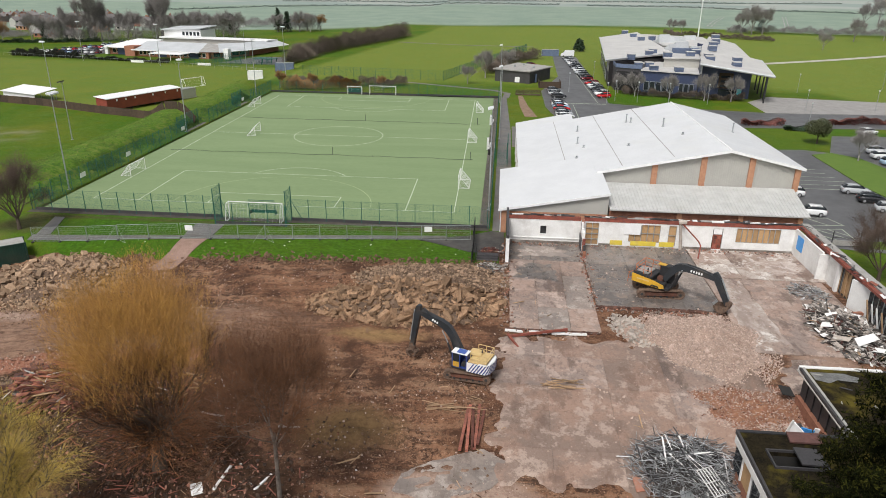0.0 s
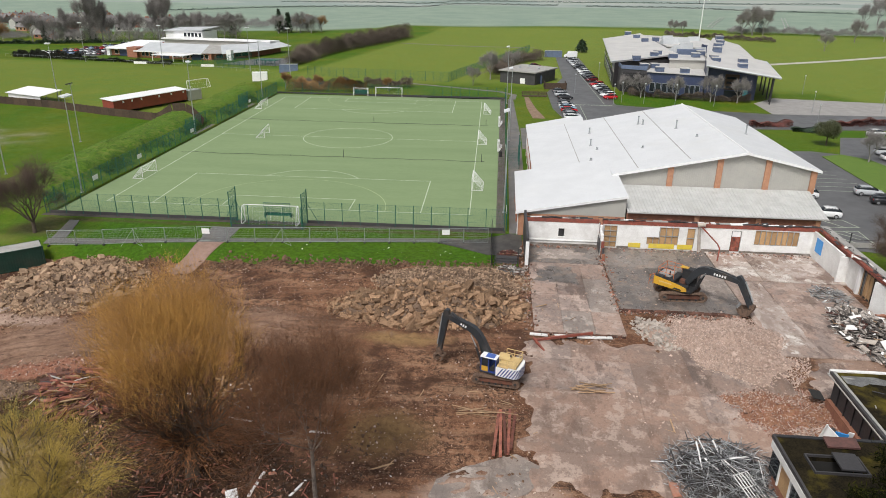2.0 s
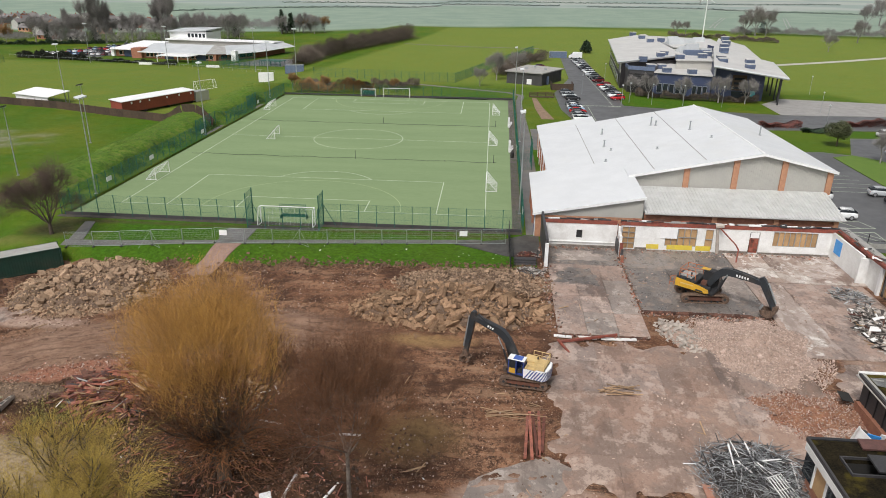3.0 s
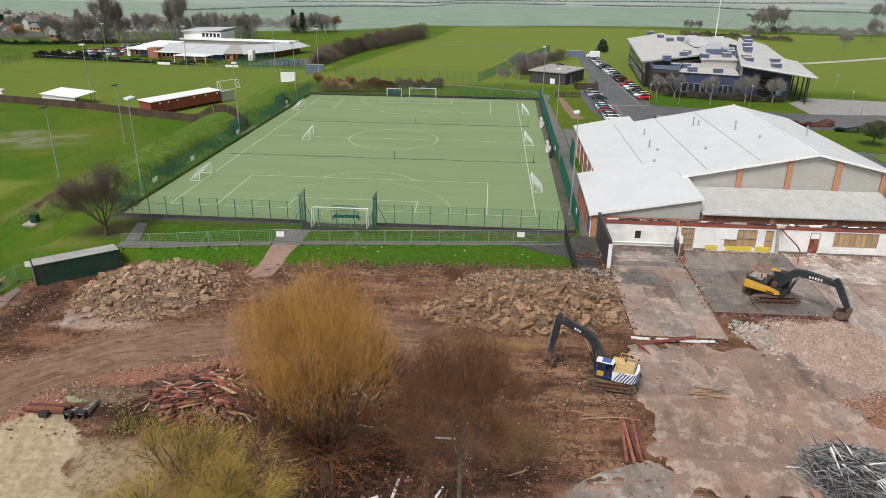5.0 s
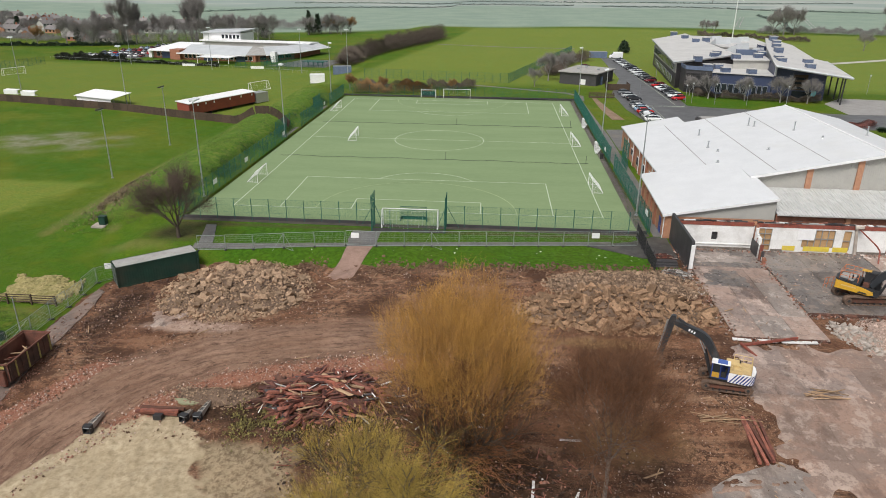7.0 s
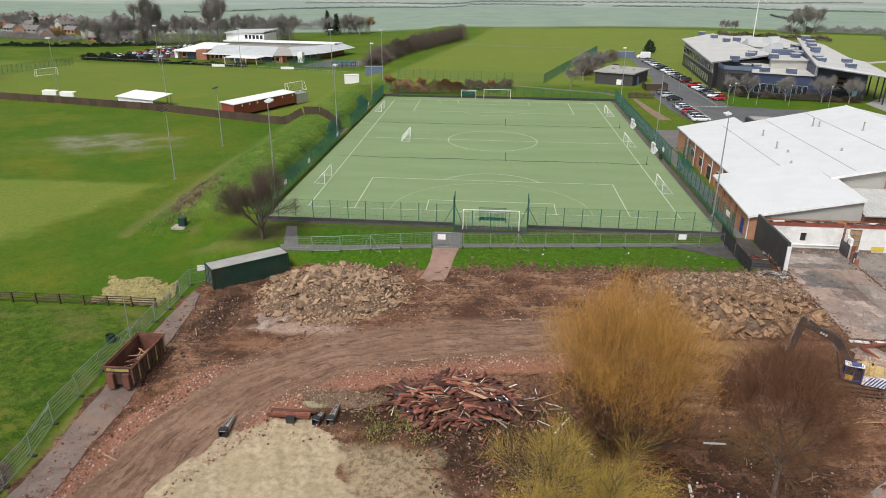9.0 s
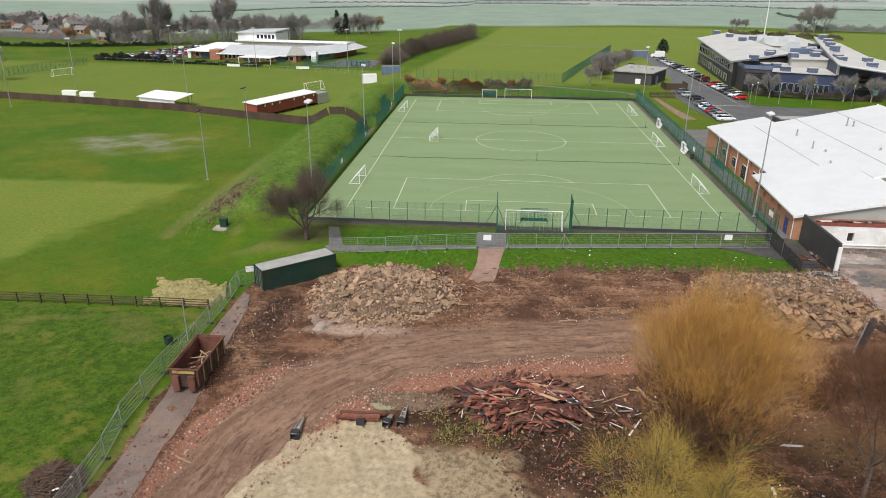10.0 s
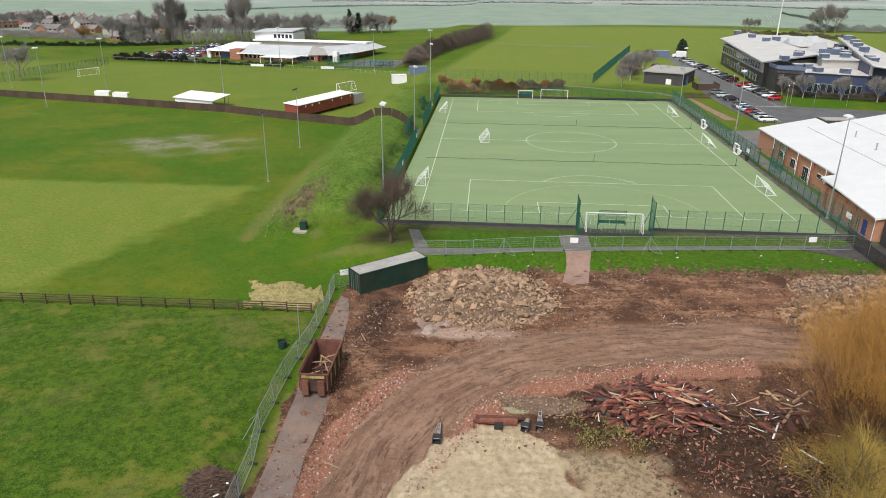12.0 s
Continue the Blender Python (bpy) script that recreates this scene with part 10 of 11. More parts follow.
for x, y in ((62.5, 148.0), (63.2, 104.0), (52, 118), (69, 103), (77, 102), (60.5, 100), (87, 101.5), (110, 96), (128, 98), (142, 118), (150, 140), (120, 128), (103, 76), (126, 80)):
    lp = thing("street_lamp", "slim galvanised lamp post with a small lantern", "street lamp", pose(x, y, ground_z(x, y)), "lamp posts")
    part("pole", MB().tube((0, 0, 0), (0, 0, 5.2), 0.07, 0.05, 8), M_GALV, lp)
    part("lantern", MB().tube((0, 0, 5.2), (0, 0, 5.5), 0.16, 0.22, 8), M_LAMP, lp)

# the planted strip between the pitch path and the drive
draped("garden_path", [(32.8, 104), (34.6, 104), (35.2, 112), (31, 117.5), (24.5, 120.2), (10, 126.5), (-8, 134), (-8.6, 132.4), (9.4, 125.0), (24, 118.6), (30.0, 116), (33.4, 111.4)], M_PATH, "narrow grey tarmac path curving behind the pitch", 0.05, 3.0, category="path")
bridge = thing("footbridge", "dark timber footbridge over a planted ditch", "bridge", pose(36.5, 109.6, 0))
part("deck", MB().box(0, 7.0, 0, 1.6, 0.0, 0.25), M_BROWNFENCE, bridge)
for y in (0.05, 1.55):
    for x in (0.1, 2.3, 4.6, 6.9):
        part("post", MB().box(x - 0.06, x + 0.06, y - 0.06, y + 0.06, 0.25, 1.3), M_BROWNFENCE, bridge)
    for z in (0.75, 1.2):
        part("rail", MB().box(0, 7.0, y - 0.04, y + 0.04, z - 0.07, z + 0.07), M_BROWNFENCE, bridge)
draped("planting_bed", [(37.2, 108.5), (38.4, 108.5), (39.6, 92), (41.4, 78), (38.4, 78), (37.4, 92)], mat("bark_mulch", (0.26, 0.18, 0.12), (0.16, 0.1, 0.07), 0.95, 0.8, 12, 0.4), "brown mulch planting bed in the grass strip", 0.05, 2.0, category="bed")

# the distant low school on the west
prim = thing("school", "low distant school with white roofs and red brick walls", "building", pose(-125, 209, -3.6, 0, 0, -10))
part("wall", MB().box(-1, 34, 0, 20, 0, 2.9), M_BRICK, prim, "red brick wall")
part("roof", quad_slab([(-2.4, -1.8, 2.95), (30.5, -1.8, 2.95), (27.5, 10, 5.5), (-2.4, 10, 5.5)], 0.25), M_SCHOOLROOF, prim, "pale grey sheet roof")
part("roof", quad_slab([(-2.4, 10.01, 5.5), (27.5, 10.01, 5.5), (27.5, 21, 3.6), (-2.4, 21, 3.6)], 0.25), M_SCHOOLROOF, prim)
part("hip_roof", MB().add([(27.5, 10, 5.48), (30.5, -1.8, 2.93), (38.4, 2.0, 2.93), (41, 12, 2.95), (27.5, 21, 3.6)], ((0, 1, 2), (0, 2, 3), (0, 3, 4))), M_GREYROOF, prim, "grey hipped corner roof")
part("fascia", MB().box(-2.5, 30.6, -1.95, -1.8, 2.55, 2.98), M_WHITEPL, prim, "white fascia")
part("west_wall", MB().box(-17.5, -3, 3, 20, 0, 3.1), M_BRICK, prim)
part("west_roof", quad_slab([(-19, 1.2, 3.3), (-2.6, 1.2, 3.3), (-2.6, 21, 5.2), (-16, 21, 5.2)], 0.35), M_WHITEPL, prim, "white flat roof")
part("end_wall", MB().box(-19.2, -17.6, 2, 12, 0, 3.6), M_WHITEPL, prim)
part("brick_bay", MB().box(-6.0, -1.1, -1.5, 4, 0, 4.2), M_BRICK, prim, "red brick bay")
# east range turning north
part("east_wall", MB().prism([(34.5, 1), (42.6, 17.5), (44.6, 42), (35.5, 43), (30, 20)], 0, 2.9), M_BRICK, prim)
part("east_roof", quad_slab([(38.2, 1.6, 2.95), (46.2, 17.0, 3.0), (38.4, 22, 5.2), (31.5, 12, 5.4)], 0.25), M_SCHOOLROOF, prim)
part("east_roof", quad_slab([(46.2, 17.02, 3.0), (49.5, 43, 3.0), (41.5, 44, 5.0), (38.4, 22.02, 5.2)], 0.25), M_SCHOOLROOF, prim)
part("east_roof", quad_slab([(38.38, 22, 5.2), (41.48, 44, 5.0), (32.5, 44, 3.6), (29.5, 21, 3.6)], 0.25), M_SCHOOLROOF, prim)
part("east_fascia", MB().tube((38.2, 1.6, 2.85), (46.2, 17.0, 2.9), 0.22, n=6).tube((46.2, 17.0, 2.9), (49.5, 43, 2.9), 0.22, n=6), M_WHITEPL, prim)
# rear range and the tall hall
part("north_wall", MB().box(-14, 42, 36, 44, 0, 4.6), M_CLAD, prim)
part("north_roof", quad_slab([(-15, 35.2, 5.0), (43, 35.2, 5.4), (43, 44.6, 5.0), (-15, 44.6, 4.8)], 0.6), M_WHITEPL, prim, "white roof of the rear range")
part("court_wall", MB().box(-2, 30, 20.5, 33.5, 0, 2.6), M_BRICK, prim)
part("court_roof", MB().box(-2, 30, 20.6, 33.4, 2.6, 2.75), M_BLUEROOF, prim)
part("hall_wall", MB().box(-19, 1.5, 45, 58, 0, 7.6), M_WHITEPL, prim, "tall white hall")
part("hall_roof", quad_slab([(-19.6, 44, 7.7), (2.2, 44, 8.6), (2.2, 59, 9.2), (-19.6, 59, 8.3)], 0.4), M_SCHOOLROOF, prim)
window_row(prim, -9, 1.2, 44.98, 5.0, 6.9, 5)
window_row(prim, 0, 8, -0.02, 0.7, 2.4, 4)
window_row(prim, 15, 33, -0.02, 0.7, 2.4, 8)
window_row(prim, -16, -7, 2.98, 0.7, 2.5, 4)
for x in (-13.0, 9.5, 25.0):
    part("blue_bay", MB().box(x, x + 4.2, -0.3 if x > 0 else 2.7, -0.1 if x > 0 else 2.9, 0, 2.8), M_NAVY, prim)
for f in (0.15, 0.4, 0.65, 0.85):
    part("window", MB().cbox(3.0, 0.3, 1.5, pose(34.5 + 8.1 * f, 1 + 16.5 * f, 1.6, 0, 0, 63.9)), M_GLASS, prim)
part("white_canopy", MB().box(13, 28, -11, -4, 2.6, 2.85), M_WHITEPL, prim, "white canopy on posts")
for x in (13.3, 18, 23, 27.7):
    part("canopy_post", MB().box(x - 0.1, x + 0.1, -10.8, -10.6, 0, 2.6), M_WHITEPL, prim)
part("white_chimney", MB().box(40.0, 42.2, 2.0, 4.2, 0, 4.4), M_WHITEPL, prim)
play = thing("play_shelter", "dark green open play shelter beside the low school", "shelter", pose(-66, 186, -3.4, 0, 0, -12))
for x in (0, 4, 8):
    for y in (0, 4):
        part("post", MB().box(x - 0.1, x + 0.1, y - 0.1, y + 0.1, 0, 2.6), M_GREENST, play)
part("roof", MB().box(-0.4, 8.4, -0.4, 4.4, 2.6, 2.75), M_GREENST, play)
mesh_fence("green weldmesh fence round the school playground", (-84, 188), (-56, 178))
mesh_fence("green weldmesh fence round the school playground", (-84, 188), (-78, 214))
draped("playground", [(-82, 190), (-56, 180), (-54, 206), (-74, 214)], M_TARMAC, "grey tarmac playground beside the low school", 0.05, 5.0, category="pavement")

# ---- the football ground beyond the brown fence ----
bf = [(-182, 104), (-158, 99), (-121, 91.3), (-86, 83), (-66, 75.4), (-57, 72.6), (-52.2, 70.6), (-48.6, 67.4), (-45.4, 64.8), (-41.2, 62.4), (-37.4, 60.2), (-34.2, 57.8)]
fence = thing("board_fence", "long dark brown close-board fence", "fence", pose(bf[0][0], bf[0][1], -1.8))
bm_ = MB().box(0, 2.4, -0.03, 0.03, 0.0, 1.9).mesh("fence_panel")
bm_.materials.append(M_BROWNFENCE)
pb = MB().box(-0.06, 0.06, -0.07, 0.07, 0, 2.0).mesh("post")
pb.materials.append(M_BROWNFENCE)
for a, b in zip(bf, bf[1:]):
    d = Vector((b[0] - a[0], b[1] - a[1]))
    n = max(1, round(d.length / 2.4))
    for i in range(n):
        x, y = a[0] + d.x * i / n, a[1] + d.y * i / n
        dz = ground_z(x, y) + 1.8
        rise = ground_z(a[0] + d.x * (i + 1) / n, a[1] + d.y * (i + 1) / n) + 1.8 - dz
        m = pose(x - bf[0][0], y - bf[0][1], dz, 0, -math.degrees(math.atan2(rise, d.length / n)), math.degrees(math.atan2(d.y, d.x)))
        part("fence_panel", bm_, None, fence, m=m @ Matrix.Diagonal((d.length / n / 2.38, 1, 1, 1)))
        part("post", pb, None, fence, m=m)
stand = thing("spectator_shelter", "white-roofed open spectator shelter", "shelter", pose(-102.4, 91.6, -1.8, 0, 0, -21))
part("roof", quad_slab([(-0.5, -1.0, 2.3), (13.5, -1.0, 2.3), (13.5, 6.0, 3.1), (-0.5, 6.0, 3.1)], 0.12), M_WHITEPL, stand)
part("back_wall", MB().box(0, 13, -0.6, -0.5, 0, 2.2), M_WHITEPL, stand)
for x in (0.1, 6.5, 12.8):
    part("post", MB().box(x, x + 0.12, 5.6, 5.72, 0, 2.9), M_GALV, stand)
for y in (0.2, 1.2):
    part("bench", MB().box(0.3, 12.7, y, y + 0.4, 0.4, 0.5), M_PALETIM, stand)
cab = thing("red_cabin", "long dull red timber cabin with white roof", "cabin", pose(-64.7, 76.3, -1.4, 0, 0, 65.6))
part("wall", MB().box(0, 22.8, 0, 4.2, 0.2, 3.0), mat("dull_red_cladding", (0.26, 0.055, 0.03), (0.2, 0.045, 0.028), 0.7, 0.6, 6, 0.05), cab)
part("roof", quad_slab([(-0.3, -0.3, 3.05), (23.1, -0.3, 3.05), (23.1, 4.5, 3.35), (-0.3, 4.5, 3.35)], 0.15), M_WHITEPL, cab)
for x in (2.6, 5.2, 8.0, 13.5, 17.5, 21.5):
    part("vent_light", MB().box(x, x + 0.45, -0.06, -0.005, 2.1, 2.6), M_WHITEPL, cab)
for x in (0.5, 7, 14, 22):
    part("plinth", MB().box(x, x + 0.4, 0.2, 4.0, -0.5, 0.2), M_DARK, cab)
container("pale grey steel container beside the red cabin", pose(-55.0, 97.6, -1.7, 0, 0, 65.6), 4.5, 2.5, 2.7, M_CLAD, M_GALV)
container("white steel container by the sports field", pose(-49.8, 134.5, ground_z(-48, 135), 0, 0, 15), 4.6, 2.5, 2.8, M_WHITEPL, M_WHITEPL)
container("blue steel container by the sports field", pose(-46.4, 152.5, ground_z(-45, 152), 0, 0, 12), 6.2, 2.5, 2.8, M_LOUVRE, M_GALV)
for x, y, yw in ((-157, 144, 62), (-62.8, 121.3, -118)):
    goal("white football goal on the grass ground", 7.32, 2.44, 0.9, 1.8, pose(x, y, ground_z(x, y), 0, 0, yw + 180), 0.08, 3)
for x, y in ((-132.5, 103.5), (-126, 101.6)):
    dg = thing("dugout", "small white team dugout", "dugout", pose(x, y, -1.85, 0, 0, -5) @ Matrix.Diagonal((1, 1, 0.66, 1)), "dugouts")
    part("shell", MB().side([(0, 0), (1.6, 0), (1.6, 0.1), (0.3, 0.2), (0.3, 1.7), (1.5, 2.0), (1.5, 2.1), (0, 1.9)], 0, 4.5), M_WHITEPL, dg)
for x, y in ((-110, 173.5), (-82, 170)):
    tagged(part("pitch_board", MB().box(x, x + 5, y, y + 0.1, -1.8, -0.9), M_WHITEPL, None), "low white advertising board, plain", "board")
railb = thing("pitch_rail", "low white rail round the football ground", "rail", pose(0, 0, 0))
for a, b in (((-172, 188), (-98, 171.5)), ((-98, 171.5), (-52, 158))):
    n = 24
    part("rail", MB().tube((*a, -0.8), (*b, -0.8), 0.03), M_GALV, railb)
    for i in range(n + 1):
        x, y = a[0] + (b[0] - a[0]) * i / n, a[1] + (b[1] - a[1]) * i / n
        part("post", MB().tube((x, y, -1.9), (x, y, -0.8), 0.03), M_GALV, railb)
mesh_fence("green weldmesh fence at the far field's edge", (14.0, 134), (42.7, 234), boards=False)
mesh_fence("green weldmesh fence at the far field's near edge", (-33, 140), (14, 134))
mesh_fence("green weldmesh fence of the school grounds", (-176, 124), (-173.5, 186))
mesh_fence("green weldmesh fence beside the school grounds", (-92, 181), (-66, 172))

# ---- houses ----
# brown tiles greyed and lightened, haze over the village put into the colour
M_TILE = mat("hazy_brown_roof_tiles", (0.22, 0.2, 0.195), (0.17, 0.155, 0.15), 0.85, 0.6, 8, 0.1, vary=0.3)
M_RENDER = mat("house_render", (0.55, 0.52, 0.47), (0.46, 0.43, 0.39), 0.8, 0.5, 8, 0.05, vary=0.2)


def house(x, y, yaw, w, d, h, wall, label):
    b = thing("house", label, "house", pose(x, y, ground_z(x, y) - 0.1, 0, 0, yaw), "distant houses")
    part("wall", MB().side([(-d / 2, 0), (d / 2, 0), (d / 2, h), (0, h + d * 0.33), (-d / 2, h)], -w / 2, w / 2), wall, b)
    for s in (-1, 1):
        rf = part("roof", quad_slab([(-w / 2 - 0.3, s * (d / 2 + 0.4), h - 0.1), (w / 2 + 0.3, s * (d / 2 + 0.4), h - 0.1), (w / 2 + 0.3, 0, h + d * 0.36), (-w / 2 - 0.3, 0, h + d * 0.36)], 0.15), M_TILE, b)
    part("chimney", MB().box(w / 4, w / 4 + 0.7, -0.35, 0.35, h, h + d * 0.36 + 1.0), M_BRICK, b)
    for fl in range(2 if h > 4 else 1):
        for i in range(3):
            xx = -w / 2 + w * (i + 0.5) / 3
            part("window", MB().box(xx - 0.7, xx + 0.7, -d / 2 - 0.06, -d / 2 - 0.005, 0.9 + fl * 2.6, 2.1 + fl * 2.6), M_GLASS, b)


rr = random.Random(17)
for i in range(120):
    x = rr.uniform(-520, -205)
    y = 300 + rr.uniform(0, 190) + (-205 - x) * 0.1
    house(x, y, rr.uniform(-25, 25) + rr.choice((0, 90)), rr.uniform(7, 11), rr.uniform(5.5, 7), rr.choice((2.5, 2.6, 4.6)), rr.choice((M_RENDER, M_CLAD, M_BRICK, M_PALEBRICK)), "small pitched-roof house in the distant village")

# ---- hedges, shrubs and far trees ----
def hedge(name, label, pts, w, h, per_m, leaf, material, seed, category="hedge", width=0.28, droop=0.0):
    rs_ = np.random.RandomState(seed)
    out = []
    for a, b in zip(pts, pts[1:]):
        L = math.hypot(b[0] - a[0], b[1] - a[1])
        n = int(L * per_m)
        f = rs_.random_sample(n)
        nx_, ny_ = -(b[1] - a[1]) / L, (b[0] - a[0]) / L
        q = rs_.normal(0, 0.36, n).clip(-1, 1)
        rag = 0.75 + 0.25 * np.sin(f * L * 0.5 + seed) + 0.15 * np.sin(f * L * 1.7)
        x, y = a[0] + (b[0] - a[0]) * f + nx_ * q * w / 2, a[1] + (b[1] - a[1]) * f + ny_ * q * w / 2
        z = height(x, y) + h * rag * np.sqrt(np.clip(1 - q * q, 0, 1)) * rs_.random_sample(n) ** 0.6
        out.append(np.stack([x, y, z], -1))
    me = leaf_mesh(name, np.concatenate(out), leaf, material, seed, droop, width)
    return tagged(new(name, me), label, category, "", "stuff")


# brown belt twigs, lightened to stand for distance haze
M_BARE = mat("bare_hedge_twigs", (0.14, 0.11, 0.085), (0.095, 0.075, 0.06), 0.9, 0.5, 5, 0, vary=0.35)
M_DARKHEDGE = mat("dark_hedge", (0.028, 0.032, 0.02), (0.02, 0.024, 0.016), 0.9, 0.5, 5, 0, vary=0.35)
# hedge green paled, with distance haze mixed into it
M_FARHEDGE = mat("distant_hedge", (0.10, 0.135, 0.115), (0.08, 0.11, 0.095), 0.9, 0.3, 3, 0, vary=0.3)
hedge("hedge", "belt of bare brown scrub beside the far field", [(-50, 178), (-42, 224), (-30, 270), (-22, 305)], 11, 6.5, 1100, 0.9, M_BARE, 3, width=0.035, droop=-0.9)
hedge("hedge", "dark clipped hedge along the football ground", [(-183, 208), (-176, 206), (-145, 196.5)], 3.4, 3.4, 420, 0.5, M_DARKHEDGE, 4)
hedge("hedge", "dark clipped hedge along the football ground", [(-145, 195.5), (-100, 184)], 2, 1.7, 220, 0.4, M_DARKHEDGE, 5)
hedge("hedge", "orange-brown shrubs behind the pitch's far fence", [(-31, 109), (-8, 111)], 4.5, 3.4, 900, 0.7, M_ORTWIG, 6, width=0.03, droop=-1.0)
hedge("hedge", "olive scrub behind the pitch's far fence", [(-31, 116), (-10, 118), (4, 122)], 6, 2.6, 500, 0.7, M_BARE, 7, width=0.04, droop=-0.9)
hedge("hedge", "shrubs in front of the navy school", [(67, 117.5), (74, 114), (87, 110.5), (99, 110)], 3.2, 2.0, 700, 0.5, M_BARE, 8, width=0.06, droop=-0.7)
hedge("hedge", "red-leaved shrubs along the drive", [(88, 76), (98, 77.5)], 3, 1.6, 420, 0.3, M_REDSHRUB, 9)
hedge("hedge", "red-leaved shrubs along the drive", [(109, 79.5), (135, 84)], 3, 1.7, 420, 0.3, M_REDSHRUB, 10)
hedge("hedge", "dark shrubs along the drive", [(96, 72), (101, 71)], 3, 1.3, 420, 0.3, M_EVER, 11)
hedge("hedge", "scrub at the end of the school drive", [(28, 152), (36, 190), (46, 205)], 9, 3.5, 600, 0.8, M_BARE, 12, width=0.04, droop=-0.9)
hedge("hedge", "scrub beyond the navy school", [(124, 340), (150, 334), (180, 320)], 7, 2.6, 500, 0.7, M_BARE, 13, width=0.05, droop=-0.8)
rs_ = np.random.RandomState(91)
n = 15000
tx, ty = rs_.normal(-42.5, 4.3, n), rs_.uniform(-4, 78, n)
keep = rs_.random_sample(n) < np.clip(0.35 + 0.9 * lumps(tx, ty, 9, 2), 0.05, 1)
tx, ty = tx[keep & (tx < -33.2)], ty[keep & (tx < -33.2)]
st_ = np.stack([tx, ty, height(tx, ty) - 0.02], -1)
M_TUSS = mat("tussock_grass", (0.10, 0.19, 0.02), (0.16, 0.21, 0.04), 0.85, 0.3, 5, 0, vary=0.35)
tagged(new("tussocks", twig_mesh("tussocks", np.repeat(st_, 3, 0) + rs_.normal(0, 0.12, (3 * len(tx), 3)) * np.array([1, 1, 0]), rs_.normal(0, 0.45, (3 * len(tx), 3)) + np.array([0, 0, 1.0]), rs_.uniform(0.15, 0.4, 3 * len(tx)), np.full(3 * len(tx), 0.016), np.array([0, 0, -0.3]), M_TUSS, 2, 0.1, 92)), "rough green grass tussocks on the mound", "grass", "", "stuff")
n = 700
tx, ty = rs_.normal(-46.0, 2.2, n), rs_.normal(9, 6, n)
st_ = np.stack([tx, ty, height(tx, ty) - 0.02], -1)
tagged(new("dead_stalks", twig_mesh("dead_stalks", st_, rs_.normal(0, 0.6, (n, 3)) + np.array([0, 0, 0.7]), rs_.uniform(0.2, 0.9, n), np.full(n, 0.022), np.array([0, 0, -0.3]), mat("dead_stalks", (0.22, 0.16, 0.1), (0.15, 0.11, 0.07), 0.9, 0.5, 6, 0, vary=0.4), 2, 0.15, 93)), "dead brown stalks on the mound's end", "scrub", "", "stuff")
# woodland twigs greyed and lightened to hold distance haze in their colour
M_WOOD = mat("hazy_grey_brown_woodland", (0.25, 0.238, 0.23), (0.2, 0.19, 0.185), 0.9, 0.3, 3, 0, vary=0.15)
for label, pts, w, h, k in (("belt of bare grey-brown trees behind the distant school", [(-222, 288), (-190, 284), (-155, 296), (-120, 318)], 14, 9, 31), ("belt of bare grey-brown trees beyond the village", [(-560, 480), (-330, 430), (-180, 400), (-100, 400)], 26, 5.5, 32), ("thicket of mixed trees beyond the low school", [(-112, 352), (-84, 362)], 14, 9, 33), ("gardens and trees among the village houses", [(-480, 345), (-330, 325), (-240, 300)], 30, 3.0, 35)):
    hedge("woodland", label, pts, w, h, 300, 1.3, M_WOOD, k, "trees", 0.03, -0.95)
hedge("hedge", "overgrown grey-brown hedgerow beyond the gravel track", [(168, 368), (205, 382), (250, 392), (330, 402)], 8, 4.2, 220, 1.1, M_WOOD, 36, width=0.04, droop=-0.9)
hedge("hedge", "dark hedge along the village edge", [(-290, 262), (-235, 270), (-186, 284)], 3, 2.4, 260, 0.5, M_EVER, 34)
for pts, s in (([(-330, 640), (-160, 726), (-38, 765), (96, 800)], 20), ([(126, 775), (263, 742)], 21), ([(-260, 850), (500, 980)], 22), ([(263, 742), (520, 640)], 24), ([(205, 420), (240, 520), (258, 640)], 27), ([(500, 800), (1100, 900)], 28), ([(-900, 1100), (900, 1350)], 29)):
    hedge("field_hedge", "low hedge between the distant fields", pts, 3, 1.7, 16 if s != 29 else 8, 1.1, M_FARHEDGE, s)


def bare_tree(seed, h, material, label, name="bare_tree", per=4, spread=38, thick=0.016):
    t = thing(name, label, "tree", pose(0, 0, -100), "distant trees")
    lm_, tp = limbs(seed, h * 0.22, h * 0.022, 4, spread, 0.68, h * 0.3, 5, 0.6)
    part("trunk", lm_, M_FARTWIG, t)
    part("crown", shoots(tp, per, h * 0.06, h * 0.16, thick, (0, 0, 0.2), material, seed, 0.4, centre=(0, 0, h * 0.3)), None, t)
    return t


def planted(src, x, y, s, yaw):
    return copy_thing(src, Matrix.LocRotScale((x, y, ground_z(x, y) - 0.1), Euler((0, 0, radians(yaw))), None) @ Matrix.Diagonal((s, s, s, 1)))


# far-tree twigs and trunks paled, distance haze put into the colour
M_FARTWIG = mat("haze_paled_twigs", (0.26, 0.242, 0.23), (0.2, 0.186, 0.177), 0.9, 0.5, 6, 0, vary=0.3)
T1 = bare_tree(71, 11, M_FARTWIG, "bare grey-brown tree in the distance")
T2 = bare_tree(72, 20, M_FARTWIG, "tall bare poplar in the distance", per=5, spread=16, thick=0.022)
T3 = bare_tree(73, 8, M_ORTWIG, "bare orange-twigged tree in the distance")
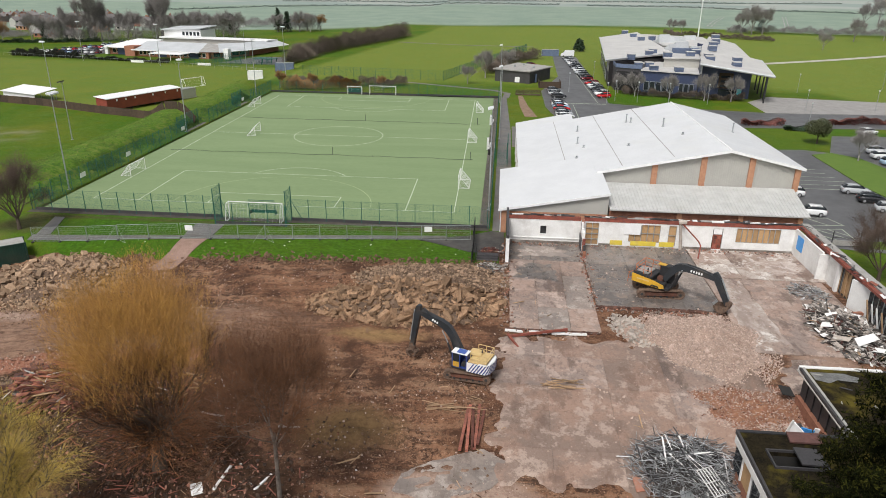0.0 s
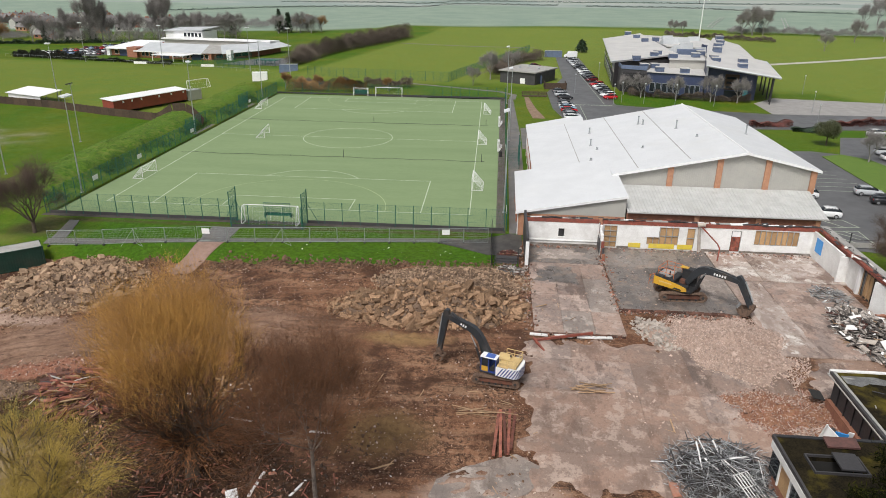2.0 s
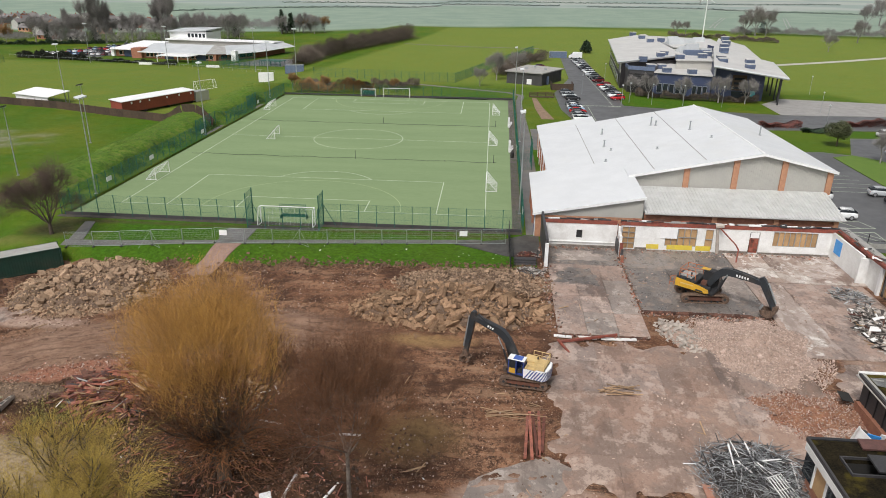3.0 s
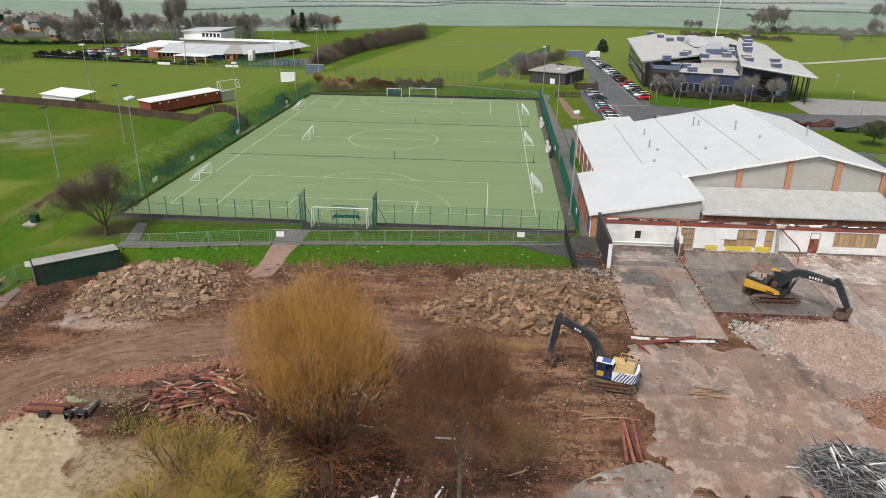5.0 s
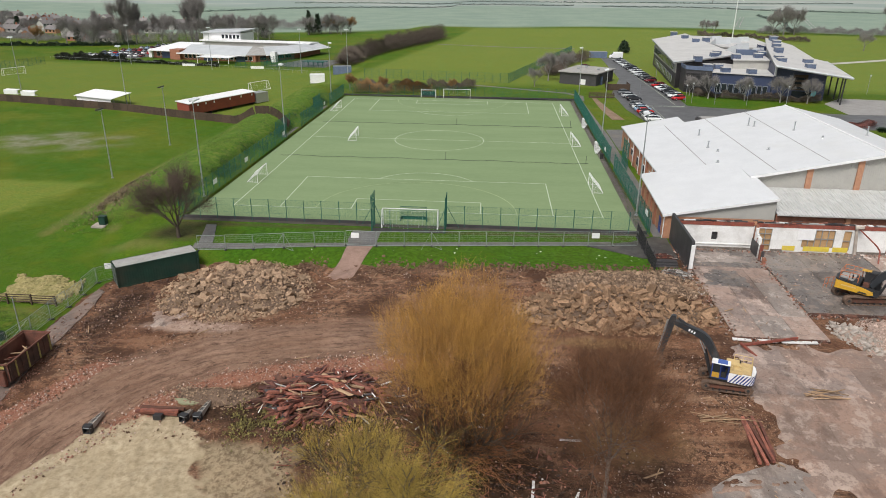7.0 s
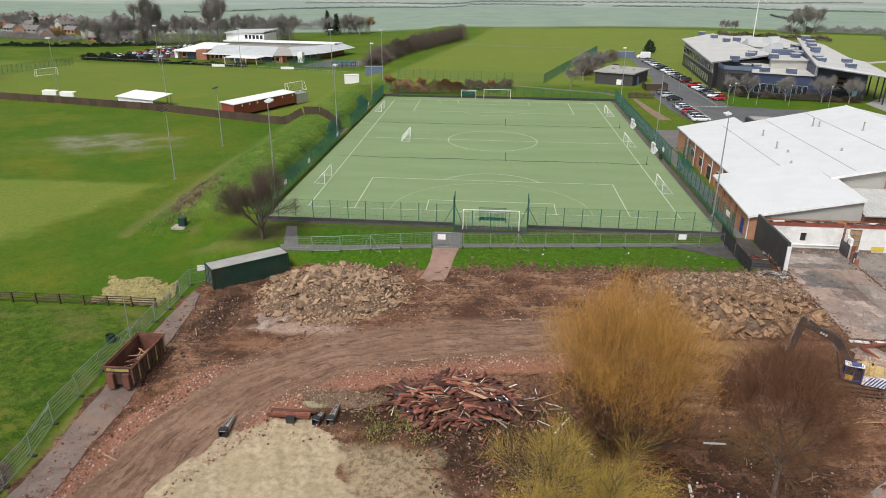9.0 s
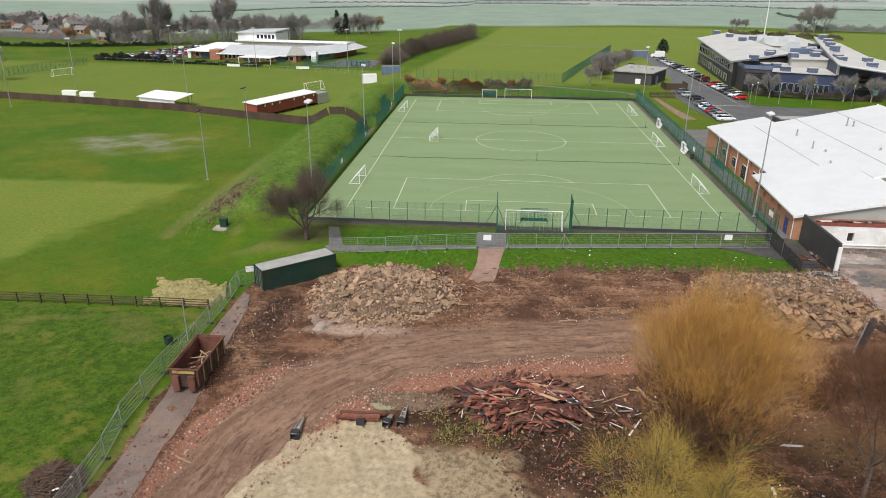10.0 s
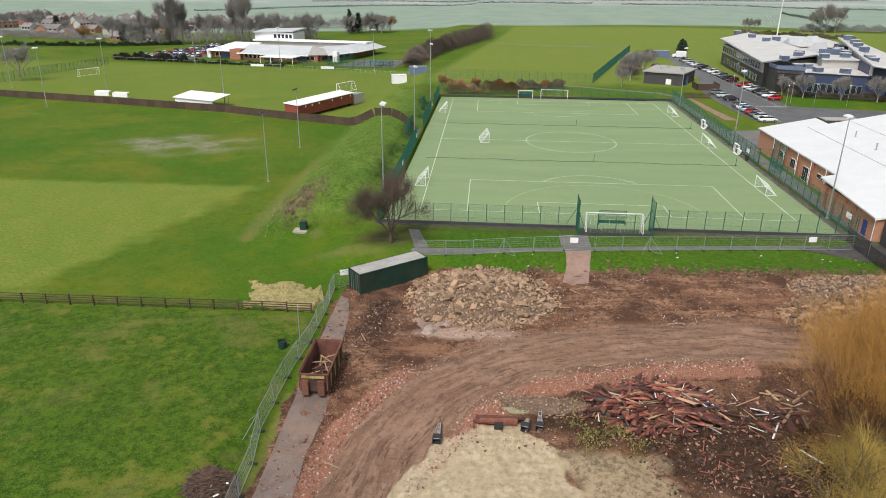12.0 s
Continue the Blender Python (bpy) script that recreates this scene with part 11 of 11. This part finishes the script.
near_trees = [(-171.6, 128.6, 1.0), (99.5, 44, 0.55), (101.5, 33, 0.5), (112, 18, 0.6), (27, 142, 0.8), (34, 158, 0.7), (180, 180, 0.7), (215, 215, 0.8), (70, 113, 0.6), (79, 110, 0.6), (88, 108.5, 0.65), (95, 108, 0.6), (66, 118, 0.5), (22, 128, 0.5)]
field_trees = [(181, 362, 1.5), (189, 367, 1.35), (176, 366, 1.1), (229, 336, 1.1), (186, 272, 0.75), (131, 349, 0.75), (138, 355, 0.7), (252, 350, 1.1), (300, 480, 1.5), (330, 520, 1.8), (380, 540, 1.9), (430, 600, 2.0), (-600, 900, 2.0), (-420, 960, 2.0), (-200, 1000, 2.0), (60, 1050, 2.0), (300, 950, 2.0), (520, 900, 2.0), (-108, 350, 1.0), (-96, 356, 1.1), (-88, 352, 1.0)]
tall_trees = [(-192, 286, 1.2), (-188, 290, 1.0), (-157, 298, 1.25), (-161, 300, 1.05), (-215, 300, 0.8)]
warm_trees = [(-236, 276, 1.25), (-32, 112, 0.6), (-22, 111, 0.55), (-2, 113, 0.5), (-92, 360, 1.3), (-84, 362, 1.2), (-100, 362, 1.1)]
rt_ = random.Random(63)
belt_trees = [(-118 - 5.2 * i + rt_.uniform(-3, 3), 306 - 1.0 * i + rt_.uniform(-6, 10), rt_.uniform(0.9, 1.35)) for i in range(21)] + [(rt_.uniform(-470, -240), rt_.uniform(310, 470), rt_.uniform(0.7, 1.1)) for i in range(26)]
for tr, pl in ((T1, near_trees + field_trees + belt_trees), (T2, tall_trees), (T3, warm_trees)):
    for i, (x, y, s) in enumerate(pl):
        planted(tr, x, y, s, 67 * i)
for i, (x, y, h, r) in enumerate(((-225, 296, 10, 2.2), (-128, 326, 12, 2.6), (-108, 352, 14, 3.0), (-103, 354, 12, 3), (-290, 340, 10, 3), (-200, 300, 8, 2), (66, 236, 5.0, 2.8))):
    conifer("dark evergreen tree in the distance", x, y, h, r, 2200, 0.9, 200 + i, M_EVER, 0.8, "evergreen_tree")
rt = thing("round_tree", "small round-crowned green tree by the drive", "tree", pose(97.7, 58.1, ground_z(97.7, 58.1)))
part("trunk", MB().tube((0, 0, -0.1), (0, 0, 2.2), 0.16, 0.11, 8), M_BARK, rt)
rs_ = np.random.RandomState(77)
v = rs_.normal(0, 1, (6000, 3))
v /= np.linalg.norm(v, axis=1, keepdims=True)
v *= (rs_.random_sample((6000, 1)) ** 0.4) * (1 + 0.15 * np.sin(v[:, :1] * 6))
part("crown", leaf_mesh("crown", v * np.array([2.6, 2.6, 1.7]) + np.array([0, 0, 3.4]), 0.3, M_SHRUB, 78), None, rt)
for o in (T1, T2, T3):
    for c in (*o.children_recursive, o):
        bpy.data.objects.remove(c)

# ---- the verge outside the demolished block ----
vt = thing("bare_tree", "bare spreading tree on the grass verge outside the wall", "tree", pose(75.4, -14.0, ground_z(75.4, -14.0)))
lm, tips = limbs(57, 1.6, 0.2, 4, 42, 0.68, 2.4, 6, 0.4)
part("trunk", lm, M_BARK, vt)
part("crown", shoots(tips, 5, 0.5, 1.5, 0.009, (0, 0, 0.2), M_TWIG, 58, 0.5, centre=(0, 0, 2), wob=0.15), None, vt, "fine brown twigs")
lowb = thing("low_barrier", "low white barrier between two dark posts", "barrier", pose(75.4, -2.2, ground_z(75.4, -2.2)))
for x in (0.0, 3.4):
    part("post", MB().tube((x, 0, -0.1), (x, 0, 2.1), 0.06, n=8), M_DARK, lowb)
part("board", MB().box(0.1, 3.3, -0.04, 0.04, 0.15, 0.85), M_GREYROOF, lowb)
part("rail", MB().tube((0, 0, 1.2), (3.4, 0, 1.2), 0.03), M_DARK, lowb)
